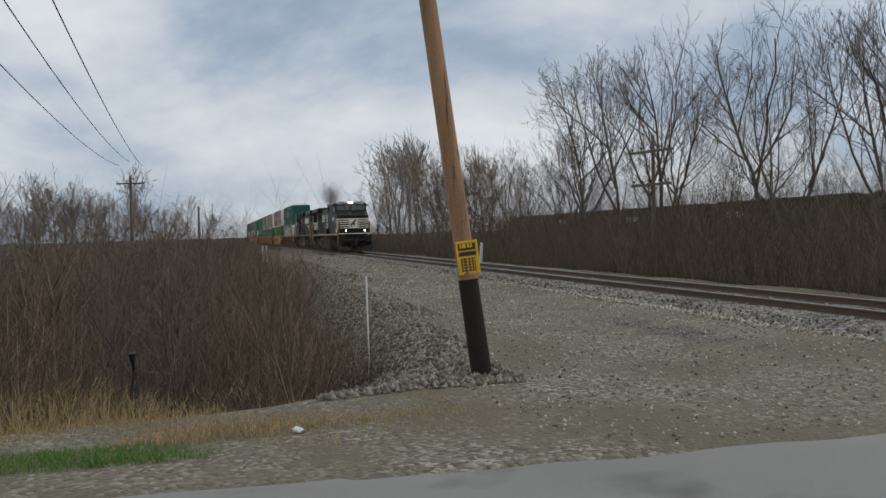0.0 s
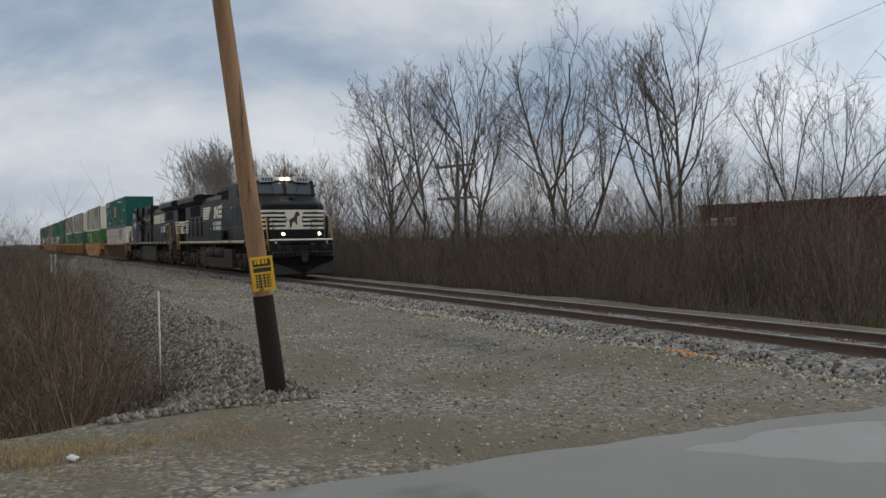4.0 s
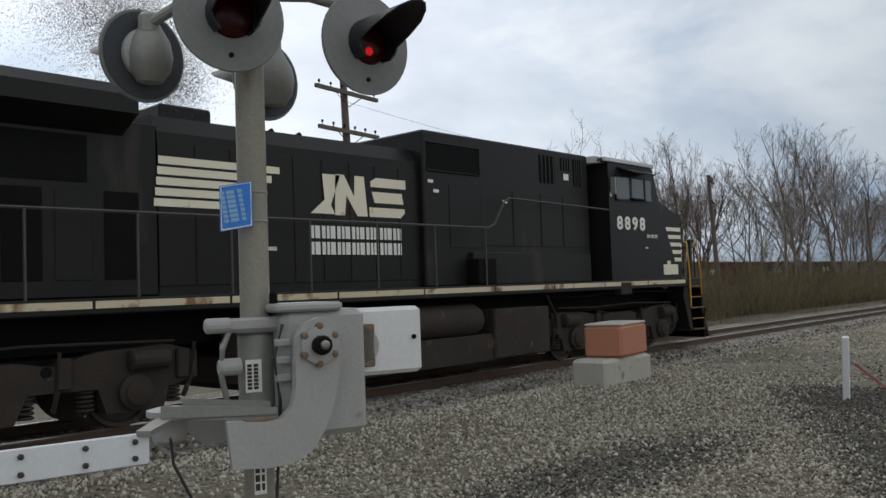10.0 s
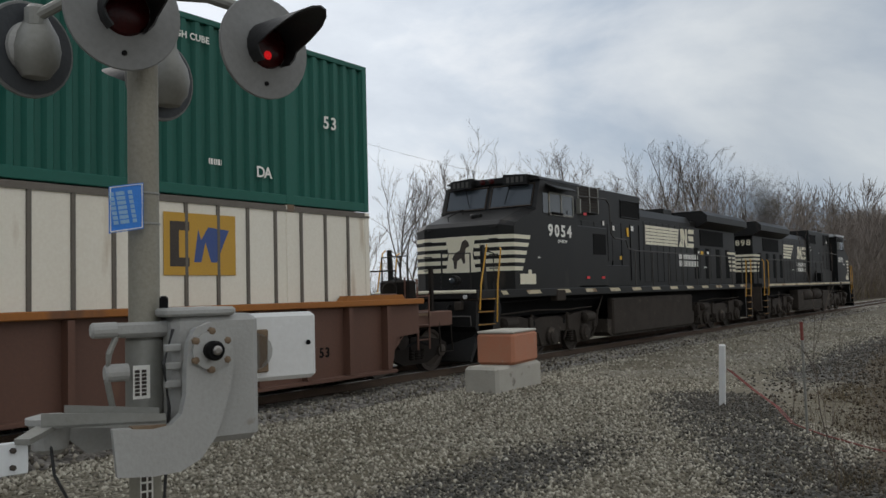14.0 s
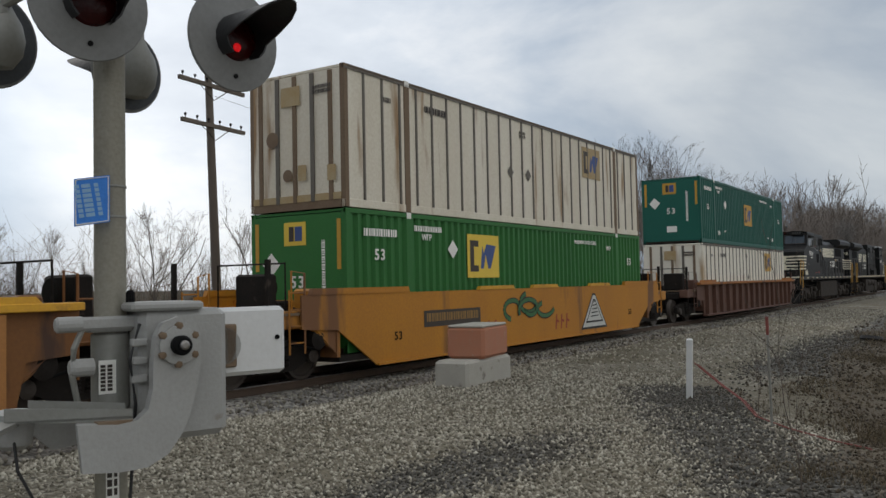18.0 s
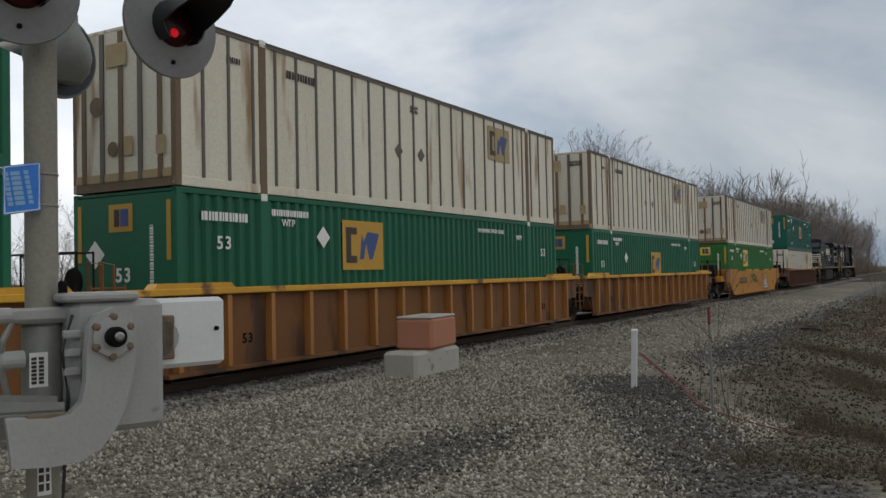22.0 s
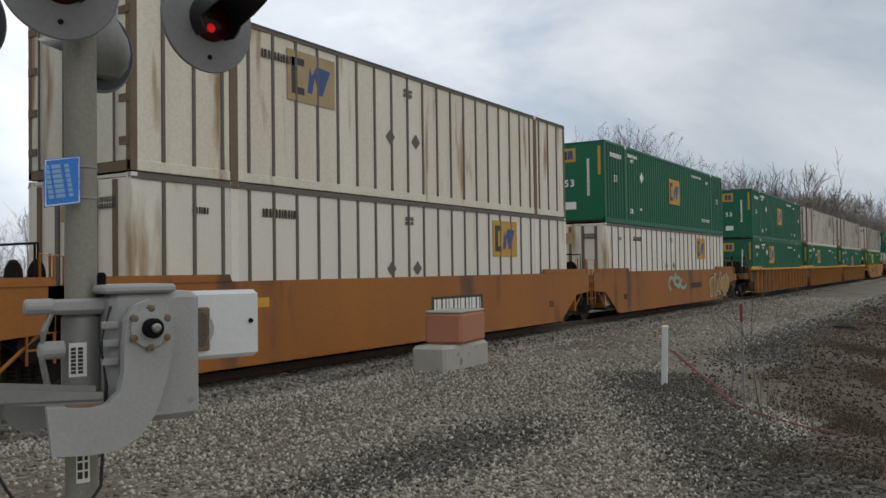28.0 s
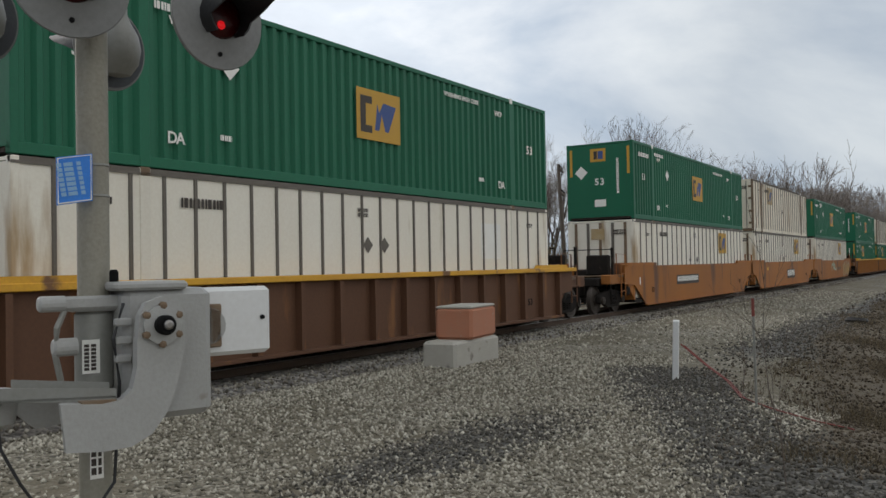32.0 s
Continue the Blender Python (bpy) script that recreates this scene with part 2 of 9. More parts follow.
def yard_ground(name, pale, dark, earth, size):
    """Pale gravel giving way to dark cinders and to bare earth along ragged edges."""
    m = pebbles(name, pale, size, soil=(0.12, 0.1, 0.064), cover=0.46)
    n, l = m.node_tree.nodes, m.node_tree.links
    b = n["Principled BSDF"]
    base = b.inputs["Base Color"].links[0].from_socket
    tc, rag, fine = n.new("ShaderNodeTexCoord"), n.new("ShaderNodeTexNoise"), n.new("ShaderNodeTexVoronoi")
    rag.inputs["Scale"].default_value, rag.inputs["Detail"].default_value, rag.inputs["Roughness"].default_value = 1.6, 9.0, 0.68
    fine.inputs["Scale"].default_value = 1 / size
    for q in (rag, fine):
        l.new(tc.outputs["Object"], q.inputs["Vector"])
    sep = n.new("ShaderNodeSeparateColor")
    l.new(fine.outputs["Color"], sep.inputs[0])
    for attr, cols in (("cinder", dark), ("earth", earth)):
        at, sm, mr, ramp, mix = n.new("ShaderNodeAttribute"), n.new("ShaderNodeMath"), n.new("ShaderNodeMapRange"), n.new("ShaderNodeValToRGB"), n.new("ShaderNodeMix")
        at.attribute_name = attr
        sm.operation = "ADD"
        l.new(at.outputs["Fac"], sm.inputs[0])
        l.new(rag.outputs["Fac"], sm.inputs[1])
        mr.inputs["From Min"].default_value, mr.inputs["From Max"].default_value = 0.9, 1.08
        l.new(sm.outputs[0], mr.inputs[0])
        ramp.color_ramp.interpolation = "CONSTANT" if attr == "cinder" else "LINEAR"
        els = ramp.color_ramp.elements
        for i, c in enumerate(cols):
            e = els[0] if i == 0 else els.new(i / len(cols))
            e.color = (*c, 1)
        els[-1].color = (*cols[-1], 1)
        l.new(sep.outputs[1] if attr == "cinder" else rag.outputs["Fac"], ramp.inputs[0])
        mix.data_type = "RGBA"
        l.new(mr.outputs[0], mix.inputs["Factor"])
        l.new(base, mix.inputs["A"])
        l.new(ramp.outputs[0], mix.inputs["B"])
        base = mix.outputs["Result"]
    l.new(base, b.inputs["Base Color"])
    return m


def per_piece(name, cols, rough=0.95):
    """A colour for every loose piece of a mesh, drawn from a run of tones."""
    m = bpy.data.materials.new(name)
    m.use_nodes = True
    n, l = m.node_tree.nodes, m.node_tree.links
    b = n["Principled BSDF"]
    b.inputs["Roughness"].default_value, b.inputs["Specular IOR Level"].default_value = rough, 0.2
    g, r = n.new("ShaderNodeNewGeometry"), n.new("ShaderNodeValToRGB")
    els = r.color_ramp.elements
    for i, c in enumerate(cols):
        e = els[0] if i == 0 else els.new(i / (len(cols) - 1)) if i < len(cols) - 1 else els[-1]
        e.color = (*c, 1)
    l.new(g.outputs["Random Per Island"], r.inputs[0])
    l.new(r.outputs[0], b.inputs["Base Color"])
    return m


BRUSH = per_piece("brown_thicket_stems", [(0.034, 0.024, 0.017), (0.064, 0.045, 0.031), (0.1, 0.07, 0.047), (0.16, 0.115, 0.075), (0.28, 0.21, 0.135)])
GREY_BRUSH = per_piece("grey_brown_thicket_stems", [(0.042, 0.031, 0.022), (0.075, 0.057, 0.042), (0.115, 0.089, 0.066), (0.19, 0.15, 0.112)])
# paler than the near thickets: distance haze is put into the stem colours
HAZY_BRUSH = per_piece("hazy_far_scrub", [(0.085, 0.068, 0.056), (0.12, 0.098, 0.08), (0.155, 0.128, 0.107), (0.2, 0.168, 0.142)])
OLIVE_BRUSH = per_piece("olive_brown_scrub", [(0.05, 0.043, 0.025), (0.1, 0.085, 0.045), (0.15, 0.12, 0.065), (0.2, 0.155, 0.085)])
STRAW = per_piece("dry_straw_grass", [(0.14, 0.095, 0.045), (0.25, 0.175, 0.08), (0.36, 0.26, 0.125), (0.46, 0.35, 0.18)])
DULL_STRAW = per_piece("dull_dead_grass", [(0.032, 0.025, 0.016), (0.055, 0.042, 0.025), (0.085, 0.065, 0.037), (0.13, 0.098, 0.055)])
TAN_BRUSH = per_piece("tan_brown_stems", [(0.05, 0.036, 0.025), (0.09, 0.066, 0.046), (0.14, 0.105, 0.074), (0.2, 0.155, 0.11)])
TAN_GRASS = per_piece("flattened_tan_grass", [(0.035, 0.026, 0.016), (0.07, 0.053, 0.032), (0.11, 0.085, 0.05), (0.16, 0.125, 0.075)])
TURF = per_piece("fresh_green_grass", [(0.035, 0.08, 0.012), (0.06, 0.14, 0.02), (0.09, 0.18, 0.03), (0.15, 0.18, 0.05)])
BUDS = per_piece("pale_spring_buds", [(0.13, 0.095, 0.065), (0.2, 0.15, 0.1), (0.26, 0.2, 0.135)])


def glass(name, tint=(0.05, 0.06, 0.07)):
    m = bpy.data.materials.new(name)
    m.use_nodes = True
    b = m.node_tree.nodes["Principled BSDF"]
    b.inputs["Base Color"].default_value, b.inputs["Roughness"].default_value = (*tint, 1), 0.06
    b.inputs["IOR"].default_value = 1.5
    return m


BLACK = mat("black_engine_paint", (0.0085, 0.0088, 0.0092), (0.02, 0.0178, 0.0155), 0.8, 25, 0.46, 0, 0.06, stain=(0.034, 0.029, 0.024), stain_at=0.63, streak=4, spec=0.2)
CAB_ROOF = mat("pale_roof_paint", (0.55, 0.56, 0.57), (0.4, 0.4, 0.4), 1.5, 30, 0.5, 0, 0.05)
CREAM = mat("weathered_cream_stripe", (0.78, 0.73, 0.58), (0.66, 0.6, 0.44), 1.2, 30, 0.6, 0, 0.05, stain=(0.34, 0.19, 0.08), stain_at=0.67)
SILL_CREAM = mat("rust_stained_cream_sill", (0.6, 0.53, 0.38), (0.46, 0.37, 0.22), 1.4, 30, 0.65, 0, 0.08, stain=(0.2, 0.1, 0.045), stain_at=0.56)
WHITE_MARK = mat("white_lettering", (0.82, 0.81, 0.76), (0.7, 0.68, 0.62), 2, 30, 0.6, 0, 0.04)
YELLOW_RAIL = mat("yellow_grab_iron", (0.62, 0.33, 0.03), (0.45, 0.22, 0.03), 4, 40, 0.5, 0.0, 0.05)
WORN_YELLOW = mat("worn_yellow_edge", (0.4, 0.2, 0.03), (0.16, 0.085, 0.03), 6, 40, 0.7, 0, 0.1, stain=(0.05, 0.035, 0.025), stain_at=0.55)
GRIME = mat("brake_dust_grime", (0.03, 0.0245, 0.0205), (0.062, 0.05, 0.041), 2, 30, 0.85, 0, 0.2, stain=(0.095, 0.078, 0.064), stain_at=0.64, spec=0.2)
CAR_GRIME = mat("oily_running_gear", (0.011, 0.009, 0.0078), (0.026, 0.02, 0.016), 2, 30, 0.85, 0, 0.2, stain=(0.05, 0.039, 0.031), stain_at=0.65, spec=0.2)
# near-black of fittings; vents, holes and gaps take their shade from this colour
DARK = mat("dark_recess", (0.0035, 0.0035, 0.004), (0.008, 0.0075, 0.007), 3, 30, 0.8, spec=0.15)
STEEL = mat("worn_wheel_steel", (0.06, 0.047, 0.038), (0.035, 0.027, 0.021), 3, 30, 0.6, 0.3)
MAST_PAINT = mat("stained_silver_paint", (0.3, 0.283, 0.235), (0.2, 0.18, 0.135), 5, 60, 0.6, 0.15, 0.1, stain=(0.14, 0.115, 0.08), stain_at=0.63, streak=5, amount=0.8)
RAIL_TOP = mat("polished_rail_steel", (0.32, 0.31, 0.30), (0.22, 0.2, 0.18), 3, 30, 0.3, 0.9, 0.03)
RAIL_WEB = mat("rusty_rail_web", (0.095, 0.062, 0.042), (0.06, 0.042, 0.032), 3, 40, 0.9, 0, 0.2)
GLASS = glass("cab_window_glass")
GREEN = mat("green_container_paint", (0.01, 0.132, 0.068), (0.01, 0.098, 0.052), 0.6, 22, 0.5, 0, 0.04, stain=(0.03, 0.11, 0.065), stain_at=0.66, streak=5, per_object=0.08, spec=0.3)
TEAL = mat("blue_green_container_paint", (0.009, 0.11, 0.082), (0.009, 0.086, 0.063), 0.6, 22, 0.5, 0, 0.04, stain=(0.03, 0.12, 0.09), stain_at=0.68, streak=5, per_object=0.06, spec=0.3)
LEAF = mat("bright_green_container_paint", (0.03, 0.165, 0.035), (0.024, 0.12, 0.03), 0.6, 22, 0.55, 0, 0.04, stain=(0.06, 0.14, 0.05), stain_at=0.66, streak=5, spec=0.3)
WHITE = mat("off_white_container_panel", (0.79, 0.75, 0.65), (0.67, 0.61, 0.5), 0.7, 22, 0.55, 0, 0.04, stain=(0.4, 0.29, 0.17), stain_at=0.63, streak=6, per_object=0.06)
STAINED_WHITE = mat("rust_streaked_white_panel", (0.74, 0.69, 0.58), (0.58, 0.51, 0.39), 0.9, 22, 0.6, 0, 0.06, stain=(0.3, 0.18, 0.085), stain_at=0.58, streak=7, per_object=0.08, amount=0.85)
LOGO_BRIGHT = mat("bright_yellow_logo_panel", (0.78, 0.55, 0.06), (0.66, 0.46, 0.06), 2, 30, 0.6)
RIB_GREY = mat("dull_grey_rib", (0.15, 0.132, 0.11), (0.085, 0.07, 0.055), 2, 30, 0.6, 0.2, 0.1, streak=5)
DARK_EDGE = mat("dark_stained_top_rail", (0.07, 0.05, 0.036), (0.14, 0.1, 0.065), 2.5, 30, 0.8, 0, 0.2, streak=3)
RUST_EDGE = mat("rust_stained_edge", (0.2, 0.14, 0.09), (0.11, 0.065, 0.035), 2.5, 30, 0.8, 0, 0.2, streak=3)
ORANGE_CAR = mat("orange_brown_car_paint", (0.35, 0.128, 0.022), (0.235, 0.09, 0.028), 0.45, 20, 0.6, 0, 0.08, stain=(0.13, 0.062, 0.035), stain_at=0.58, streak=5, spec=0.3, per_object=0.12, amount=0.75)
# darker than the stakes: grime, plus the shade between stakes put into the colour
OCHRE_CAR = mat("ochre_car_paint", (0.2, 0.084, 0.024), (0.125, 0.05, 0.018), 0.9, 20, 0.65, 0, 0.1, stain=(0.07, 0.035, 0.022), stain_at=0.55, streak=4, spec=0.35)
YELLOW_CAR = mat("yellow_car_paint", (0.5, 0.21, 0.015), (0.36, 0.145, 0.02), 0.6, 20, 0.6, 0, 0.08, stain=(0.17, 0.075, 0.03), stain_at=0.57, streak=6, spec=0.35, amount=0.8)
BROWN_CAR = mat("brown_car_paint", (0.12, 0.055, 0.035), (0.085, 0.042, 0.03), 0.7, 20, 0.7, 0, 0.1, stain=(0.17, 0.09, 0.05), stain_at=0.64, streak=3)
RUST_CAR = mat("rusty_brown_car_paint", (0.125, 0.06, 0.032), (0.08, 0.038, 0.024), 0.8, 20, 0.7, 0, 0.1, stain=(0.21, 0.095, 0.038), stain_at=0.57, streak=4, spec=0.3)
YELLOW_SILL = mat("yellow_sill_paint", (0.68, 0.36, 0.02), (0.45, 0.2, 0.03), 1.0, 20, 0.6, 0, 0.1, stain=(0.17, 0.08, 0.03), stain_at=0.62)
HOPPER_RED = mat("oxide_red_hopper", (0.105, 0.02, 0.018), (0.075, 0.02, 0.018), 0.5, 15, 0.7, 0, 0.08, streak=3)
HOPPER_DARK = mat("dark_hopper_paint", (0.035, 0.033, 0.03), (0.05, 0.045, 0.04), 0.5, 15, 0.75, 0, 0.08, streak=3)
LOGO_GOLD = mat("gold_logo_panel", (0.55, 0.31, 0.03), (0.45, 0.25, 0.04), 2, 30, 0.6)
LOGO_FADED = mat("faded_gold_logo_panel", (0.38, 0.26, 0.11), (0.45, 0.38, 0.26), 3, 30, 0.7)
DULL_MARK = mat("dull_ochre_marking", (0.3, 0.17, 0.05), (0.2, 0.11, 0.04), 3, 30, 0.7)
LOGO_DARK = mat("dark_logo_mark", (0.035, 0.025, 0.02), (0.06, 0.045, 0.03), 3, 30, 0.6)
LOGO_BLUE = mat("blue_logo_mark", (0.035, 0.075, 0.25), (0.06, 0.09, 0.2), 3, 30, 0.6)
GALV = mat("weathered_galvanised_steel", (0.27, 0.268, 0.245), (0.2, 0.192, 0.168), 3, 45, 0.55, 0.35, 0.08, stain=(0.3, 0.27, 0.2), stain_at=0.66, streak=4)
CAST = mat("grey_painted_casting", (0.36, 0.358, 0.34), (0.28, 0.273, 0.255), 4, 60, 0.6, 0, 0.12, stain=(0.21, 0.18, 0.14), stain_at=0.67)
PALE_BOX = mat("white_painted_weight", (0.68, 0.68, 0.67), (0.58, 0.57, 0.55), 3, 40, 0.55, 0, 0.05, stain=(0.4, 0.3, 0.2), stain_at=0.72)
DISC = mat("dusty_grey_background_disc", (0.22, 0.22, 0.215), (0.15, 0.15, 0.145), 3, 40, 0.7, 0, 0.06)
HOOD = mat("matt_black_visor", (0.012, 0.012, 0.013), (0.022, 0.02, 0.02), 5, 40, 0.6)
LENS = mat("dark_red_lens", (0.04, 0.002, 0.002), (0.02, 0.002, 0.002), 8, 60, 0.25, spec=0.2)
LENS_LIT = mat("lit_red_lens", (0.3, 0.004, 0.005), (0.2, 0.003, 0.003), 14, 60, 0.3, spec=0.25, emit=(1.0, 0.012, 0.018, 0.4))
GATE_LENS = mat("red_gate_lamp_glass", (0.3, 0.008, 0.012), (0.18, 0.006, 0.008), 14, 60, 0.16, spec=0.6, emit=(1.0, 0.012, 0.02, 0.05))
HEADLIGHT = mat("lit_headlight", (0.9, 0.8, 0.6), (0.9, 0.8, 0.6), 8, 60, 0.2, emit=(1.0, 0.78, 0.48, 7.0))
GATE_RED = mat("red_reflective_sheeting", (0.72, 0.012, 0.02), (0.58, 0.012, 0.02), 3, 60, 0.4, 0, 0.03)
GATE_WHITE = mat("white_reflective_sheeting", (0.66, 0.68, 0.69), (0.55, 0.56, 0.56), 3, 60, 0.4, 0, 0.03)
SIGN_BLUE = mat("blue_sign_face", (0.015, 0.2, 0.68), (0.02, 0.17, 0.56), 4, 50, 0.4)
SIGN_YELLOW = mat("yellow_sign_face", (0.82, 0.47, 0.015), (0.66, 0.37, 0.02), 4, 50, 0.5)
POLE_WOOD = mat("pale_weathered_pole_wood", (0.36, 0.205, 0.105), (0.17, 0.09, 0.047), 11, 60, 0.85, 0, 0.5, stain=(0.07, 0.043, 0.028), stain_at=0.6, streak=14, amount=0.9)
POLE_DARK = mat("creosoted_pole_wood", (0.016, 0.0125, 0.0105), (0.04, 0.028, 0.021), 3, 40, 0.9, 0, 0.5, streak=8, spec=0.2)
POLE_GREY = mat("grey_weathered_pole_wood", (0.14, 0.115, 0.095), (0.085, 0.067, 0.054), 2.5, 40, 0.9, 0, 0.4, streak=8)
CONCRETE = mat("rough_concrete", (0.42, 0.4, 0.35), (0.32, 0.3, 0.26), 3, 50, 0.9, 0, 0.3, stain=(0.2, 0.18, 0.15), stain_at=0.64)
BLOCK_ORANGE = mat("faded_orange_painted_concrete", (0.42, 0.16, 0.09), (0.36, 0.19, 0.12), 4, 50, 0.85, 0, 0.25, stain=(0.36, 0.31, 0.26), stain_at=0.66)
ORANGE_PAINT = mat("orange_marking_paint", (0.7, 0.24, 0.01), (0.5, 0.2, 0.03), 6, 60, 0.8, 0, 0.3)
ASPHALT = mat("worn_grey_asphalt", (0.17, 0.165, 0.152), (0.25, 0.243, 0.225), 0.35, 120, 0.85, 0, 0.35, stain=(0.125, 0.118, 0.105), stain_at=0.57, amount=0.9)
PATCH = mat("pale_road_patch", (0.3, 0.295, 0.28), (0.225, 0.218, 0.2), 0.9, 120, 0.85, 0, 0.35, stain=(0.17, 0.16, 0.142), stain_at=0.6, amount=0.8)
MUD = mat("brown_road_dirt", (0.15, 0.128, 0.098), (0.19, 0.167, 0.132), 0.8, 90, 0.95, 0, 0.35, stain=(0.115, 0.098, 0.075), stain_at=0.58)
TAR = mat("crack_seal_tar", (0.075, 0.072, 0.068), (0.1, 0.096, 0.09), 3, 60, 0.8)
TIE = mat("weathered_timber_tie", (0.07, 0.052, 0.04), (0.105, 0.082, 0.066), 3, 40, 0.95, 0, 0.4, per_object=0.25)
STONES = [(0.205, 0.186, 0.139), (0.13, 0.115, 0.084), (0.33, 0.3, 0.24), (0.07, 0.061, 0.045), (0.16, 0.14, 0.102)]
CINDERS = [(0.062, 0.057, 0.048), (0.04, 0.037, 0.031), (0.1, 0.092, 0.078), (0.052, 0.047, 0.039), (0.16, 0.148, 0.125)]
EARTH = [(0.026, 0.021, 0.014), (0.05, 0.039, 0.025), (0.09, 0.07, 0.043), (0.13, 0.102, 0.064)]
GRAVEL = yard_ground("pale_limestone_gravel", STONES, CINDERS, EARTH, 0.04)
BALLAST = pebbles("grey_ballast", [(0.24, 0.225, 0.2), (0.15, 0.14, 0.125), (0.32, 0.3, 0.265), (0.1, 0.092, 0.085)], 0.065, soil=(0.075, 0.062, 0.05), cover=0.62)
FIELD = mat("dull_winter_field", (0.05, 0.042, 0.028), (0.075, 0.06, 0.036), 0.08, 6, 0.95, 0, 0.4, stain=(0.05, 0.06, 0.025), stain_at=0.56, spec=0.2)
BARK = mat("grey_brown_bark", (0.075, 0.063, 0.053), (0.12, 0.102, 0.087), 2, 25, 0.95, 0, 0.4, per_object=0.2)
TWIG = mat("bare_brown_twigs", (0.105, 0.083, 0.067), (0.15, 0.12, 0.098), 1, 10, 0.95, 0, 0.0, per_object=0.2)
# TWIG lightened, so the haze over distant woods lies in the colour
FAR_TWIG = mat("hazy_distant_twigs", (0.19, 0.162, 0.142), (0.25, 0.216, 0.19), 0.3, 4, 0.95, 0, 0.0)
WIRE = mat("dark_cable", (0.02, 0.02, 0.021), (0.03, 0.03, 0.03), 3, 30, 0.6)
TOWER_STEEL = mat("galvanised_lattice_steel", (0.3, 0.31, 0.32), (0.22, 0.23, 0.24), 1, 20, 0.5, 0.4)
HOSE_RED = mat("faded_red_plastic_hose", (0.21, 0.04, 0.03), (0.13, 0.03, 0.024), 4, 30, 0.6)
SMOKE = mat("exhaust_soot", (0.17, 0.16, 0.15), (0.26, 0.25, 0.24), 0.5, 4, 1.0, spec=0.0)


# ---- building helpers ----
class MB:
    """Gathers faces of one mesh."""

    def __init__(self):
        self.v, self.f = [], []

    def add(self, vs, fs):
        o = len(self.v)
        self.v += [tuple(p) for p in vs]
        self.f += [tuple(i + o for i in q) for q in fs]
        return self

    def box(self, x0, x1, y0, y1, z0, z1, c=0.0):
        if c <= 0:
            vs = [(x, y, z) for z in (z0, z1) for y in (y0, y1) for x in (x0, x1)]
            return self.add(vs, [(0, 2, 3, 1), (4, 5, 7, 6), (0, 1, 5, 4), (2, 6, 7, 3), (0, 4, 6, 2), (1, 3, 7, 5)])
        poly = [(x0 + c, y0), (x1 - c, y0), (x1, y0 + c), (x1, y1 - c), (x1 - c, y1), (x0 + c, y1), (x0, y1 - c), (x0, y0 + c)]
        inner = [(x0 + c * 1.6, y0 + c), (x1 - c * 1.6, y0 + c), (x1 - c, y0 + c * 1.6), (x1 - c, y1 - c * 1.6), (x1 - c * 1.6, y1 - c), (x0 + c * 1.6, y1 - c), (x0 + c, y1 - c * 1.6), (x0 + c, y0 + c * 1.6)]
        vs = [(*p, z0) for p in inner] + [(*p, z0 + c) for p in poly] + [(*p, z1 - c) for p in poly] + [(*p, z1) for p in inner]
        fs = [tuple(range(7, -1, -1)), tuple(range(24, 32))]
        for k in range(3):
            fs += [(k * 8 + i, k * 8 + (i + 1) % 8, k * 8 + 8 + (i + 1) % 8, k * 8 + 8 + i) for i in range(8)]
        return self.add(vs, fs)

    def prism(self, poly, a, b, axis="y"):
        """poly: points (x, z) for axis y, (y, z) for axis x, (x, y) for axis z."""
        n = len(poly)
        put = {"y": lambda p, t: (p[0], t, p[1]), "x": lambda p, t: (t, p[0], p[1]), "z": lambda p, t: (p[0], p[1], t)}[axis]
        vs = [put(p, a) for p in poly] + [put(p, b) for p in poly]
        return self.add(vs, [tuple(range(n)), tuple(range(2 * n - 1, n - 1, -1))] + [(i, i + n, (i + 1) % n + n, (i + 1) % n) for i in range(n)])

    def tube(self, pts, r, n=6, r1=None):
        pts = [Vector(p) for p in pts]
        k = len(pts)
        vs, fs = [], []
        for i, p in enumerate(pts):
            d = (pts[min(i + 1, k - 1)] - pts[max(i - 1, 0)]).normalized()
            a = d.orthogonal().normalized() if abs(d.z) > 0.99 else d.cross(Vector((0, 0, 1))).normalized()
            b = d.cross(a)
            rr = r if r1 is None else r + (r1 - r) * i / max(1, k - 1)
            vs += [p + (a * math.cos(q * math.tau / n) + b * math.sin(q * math.tau / n)) * rr for q in range(n)]
        for i in range(k - 1):
            fs += [(i * n + q, i * n + (q + 1) % n, (i + 1) * n + (q + 1) % n, (i + 1) * n + q) for q in range(n)]
        fs += [tuple(range(n - 1, -1, -1)), tuple(range((k - 1) * n, k * n))]
        return self.add(vs, fs)

    def lathe(self, prof, at=(0, 0, 0), axis=(0, 0, 1), n=24):
        """prof: (radius, distance along the axis)."""
        d = Vector(axis).normalized()
        a = d.orthogonal().normalized()
        b = d.cross(a)
        at = Vector(at)
        vs = [at + d * h + (a * math.cos(q * math.tau / n) + b * math.sin(q * math.tau / n)) * r for r, h in prof for q in range(n)]
        fs = []
        for i in range(len(prof) - 1):
            fs += [(i * n + q, i * n + (q + 1) % n, (i + 1) * n + (q + 1) % n, (i + 1) * n + q) for q in range(n)]
        fs += [tuple(range(n - 1, -1, -1)), tuple(range((len(prof) - 1) * n, len(prof) * n))]
        return self.add(vs, fs)

    def mesh(self, name, material, smooth=False):
        me = bpy.data.meshes.new(name)
        me.from_pydata(self.v, [], self.f)
        me.materials.append(material)
        if smooth:
            me.polygons.foreach_set("use_smooth", [True] * len(me.polygons))
            me.set_sharp_from_angle(angle=radians(40))
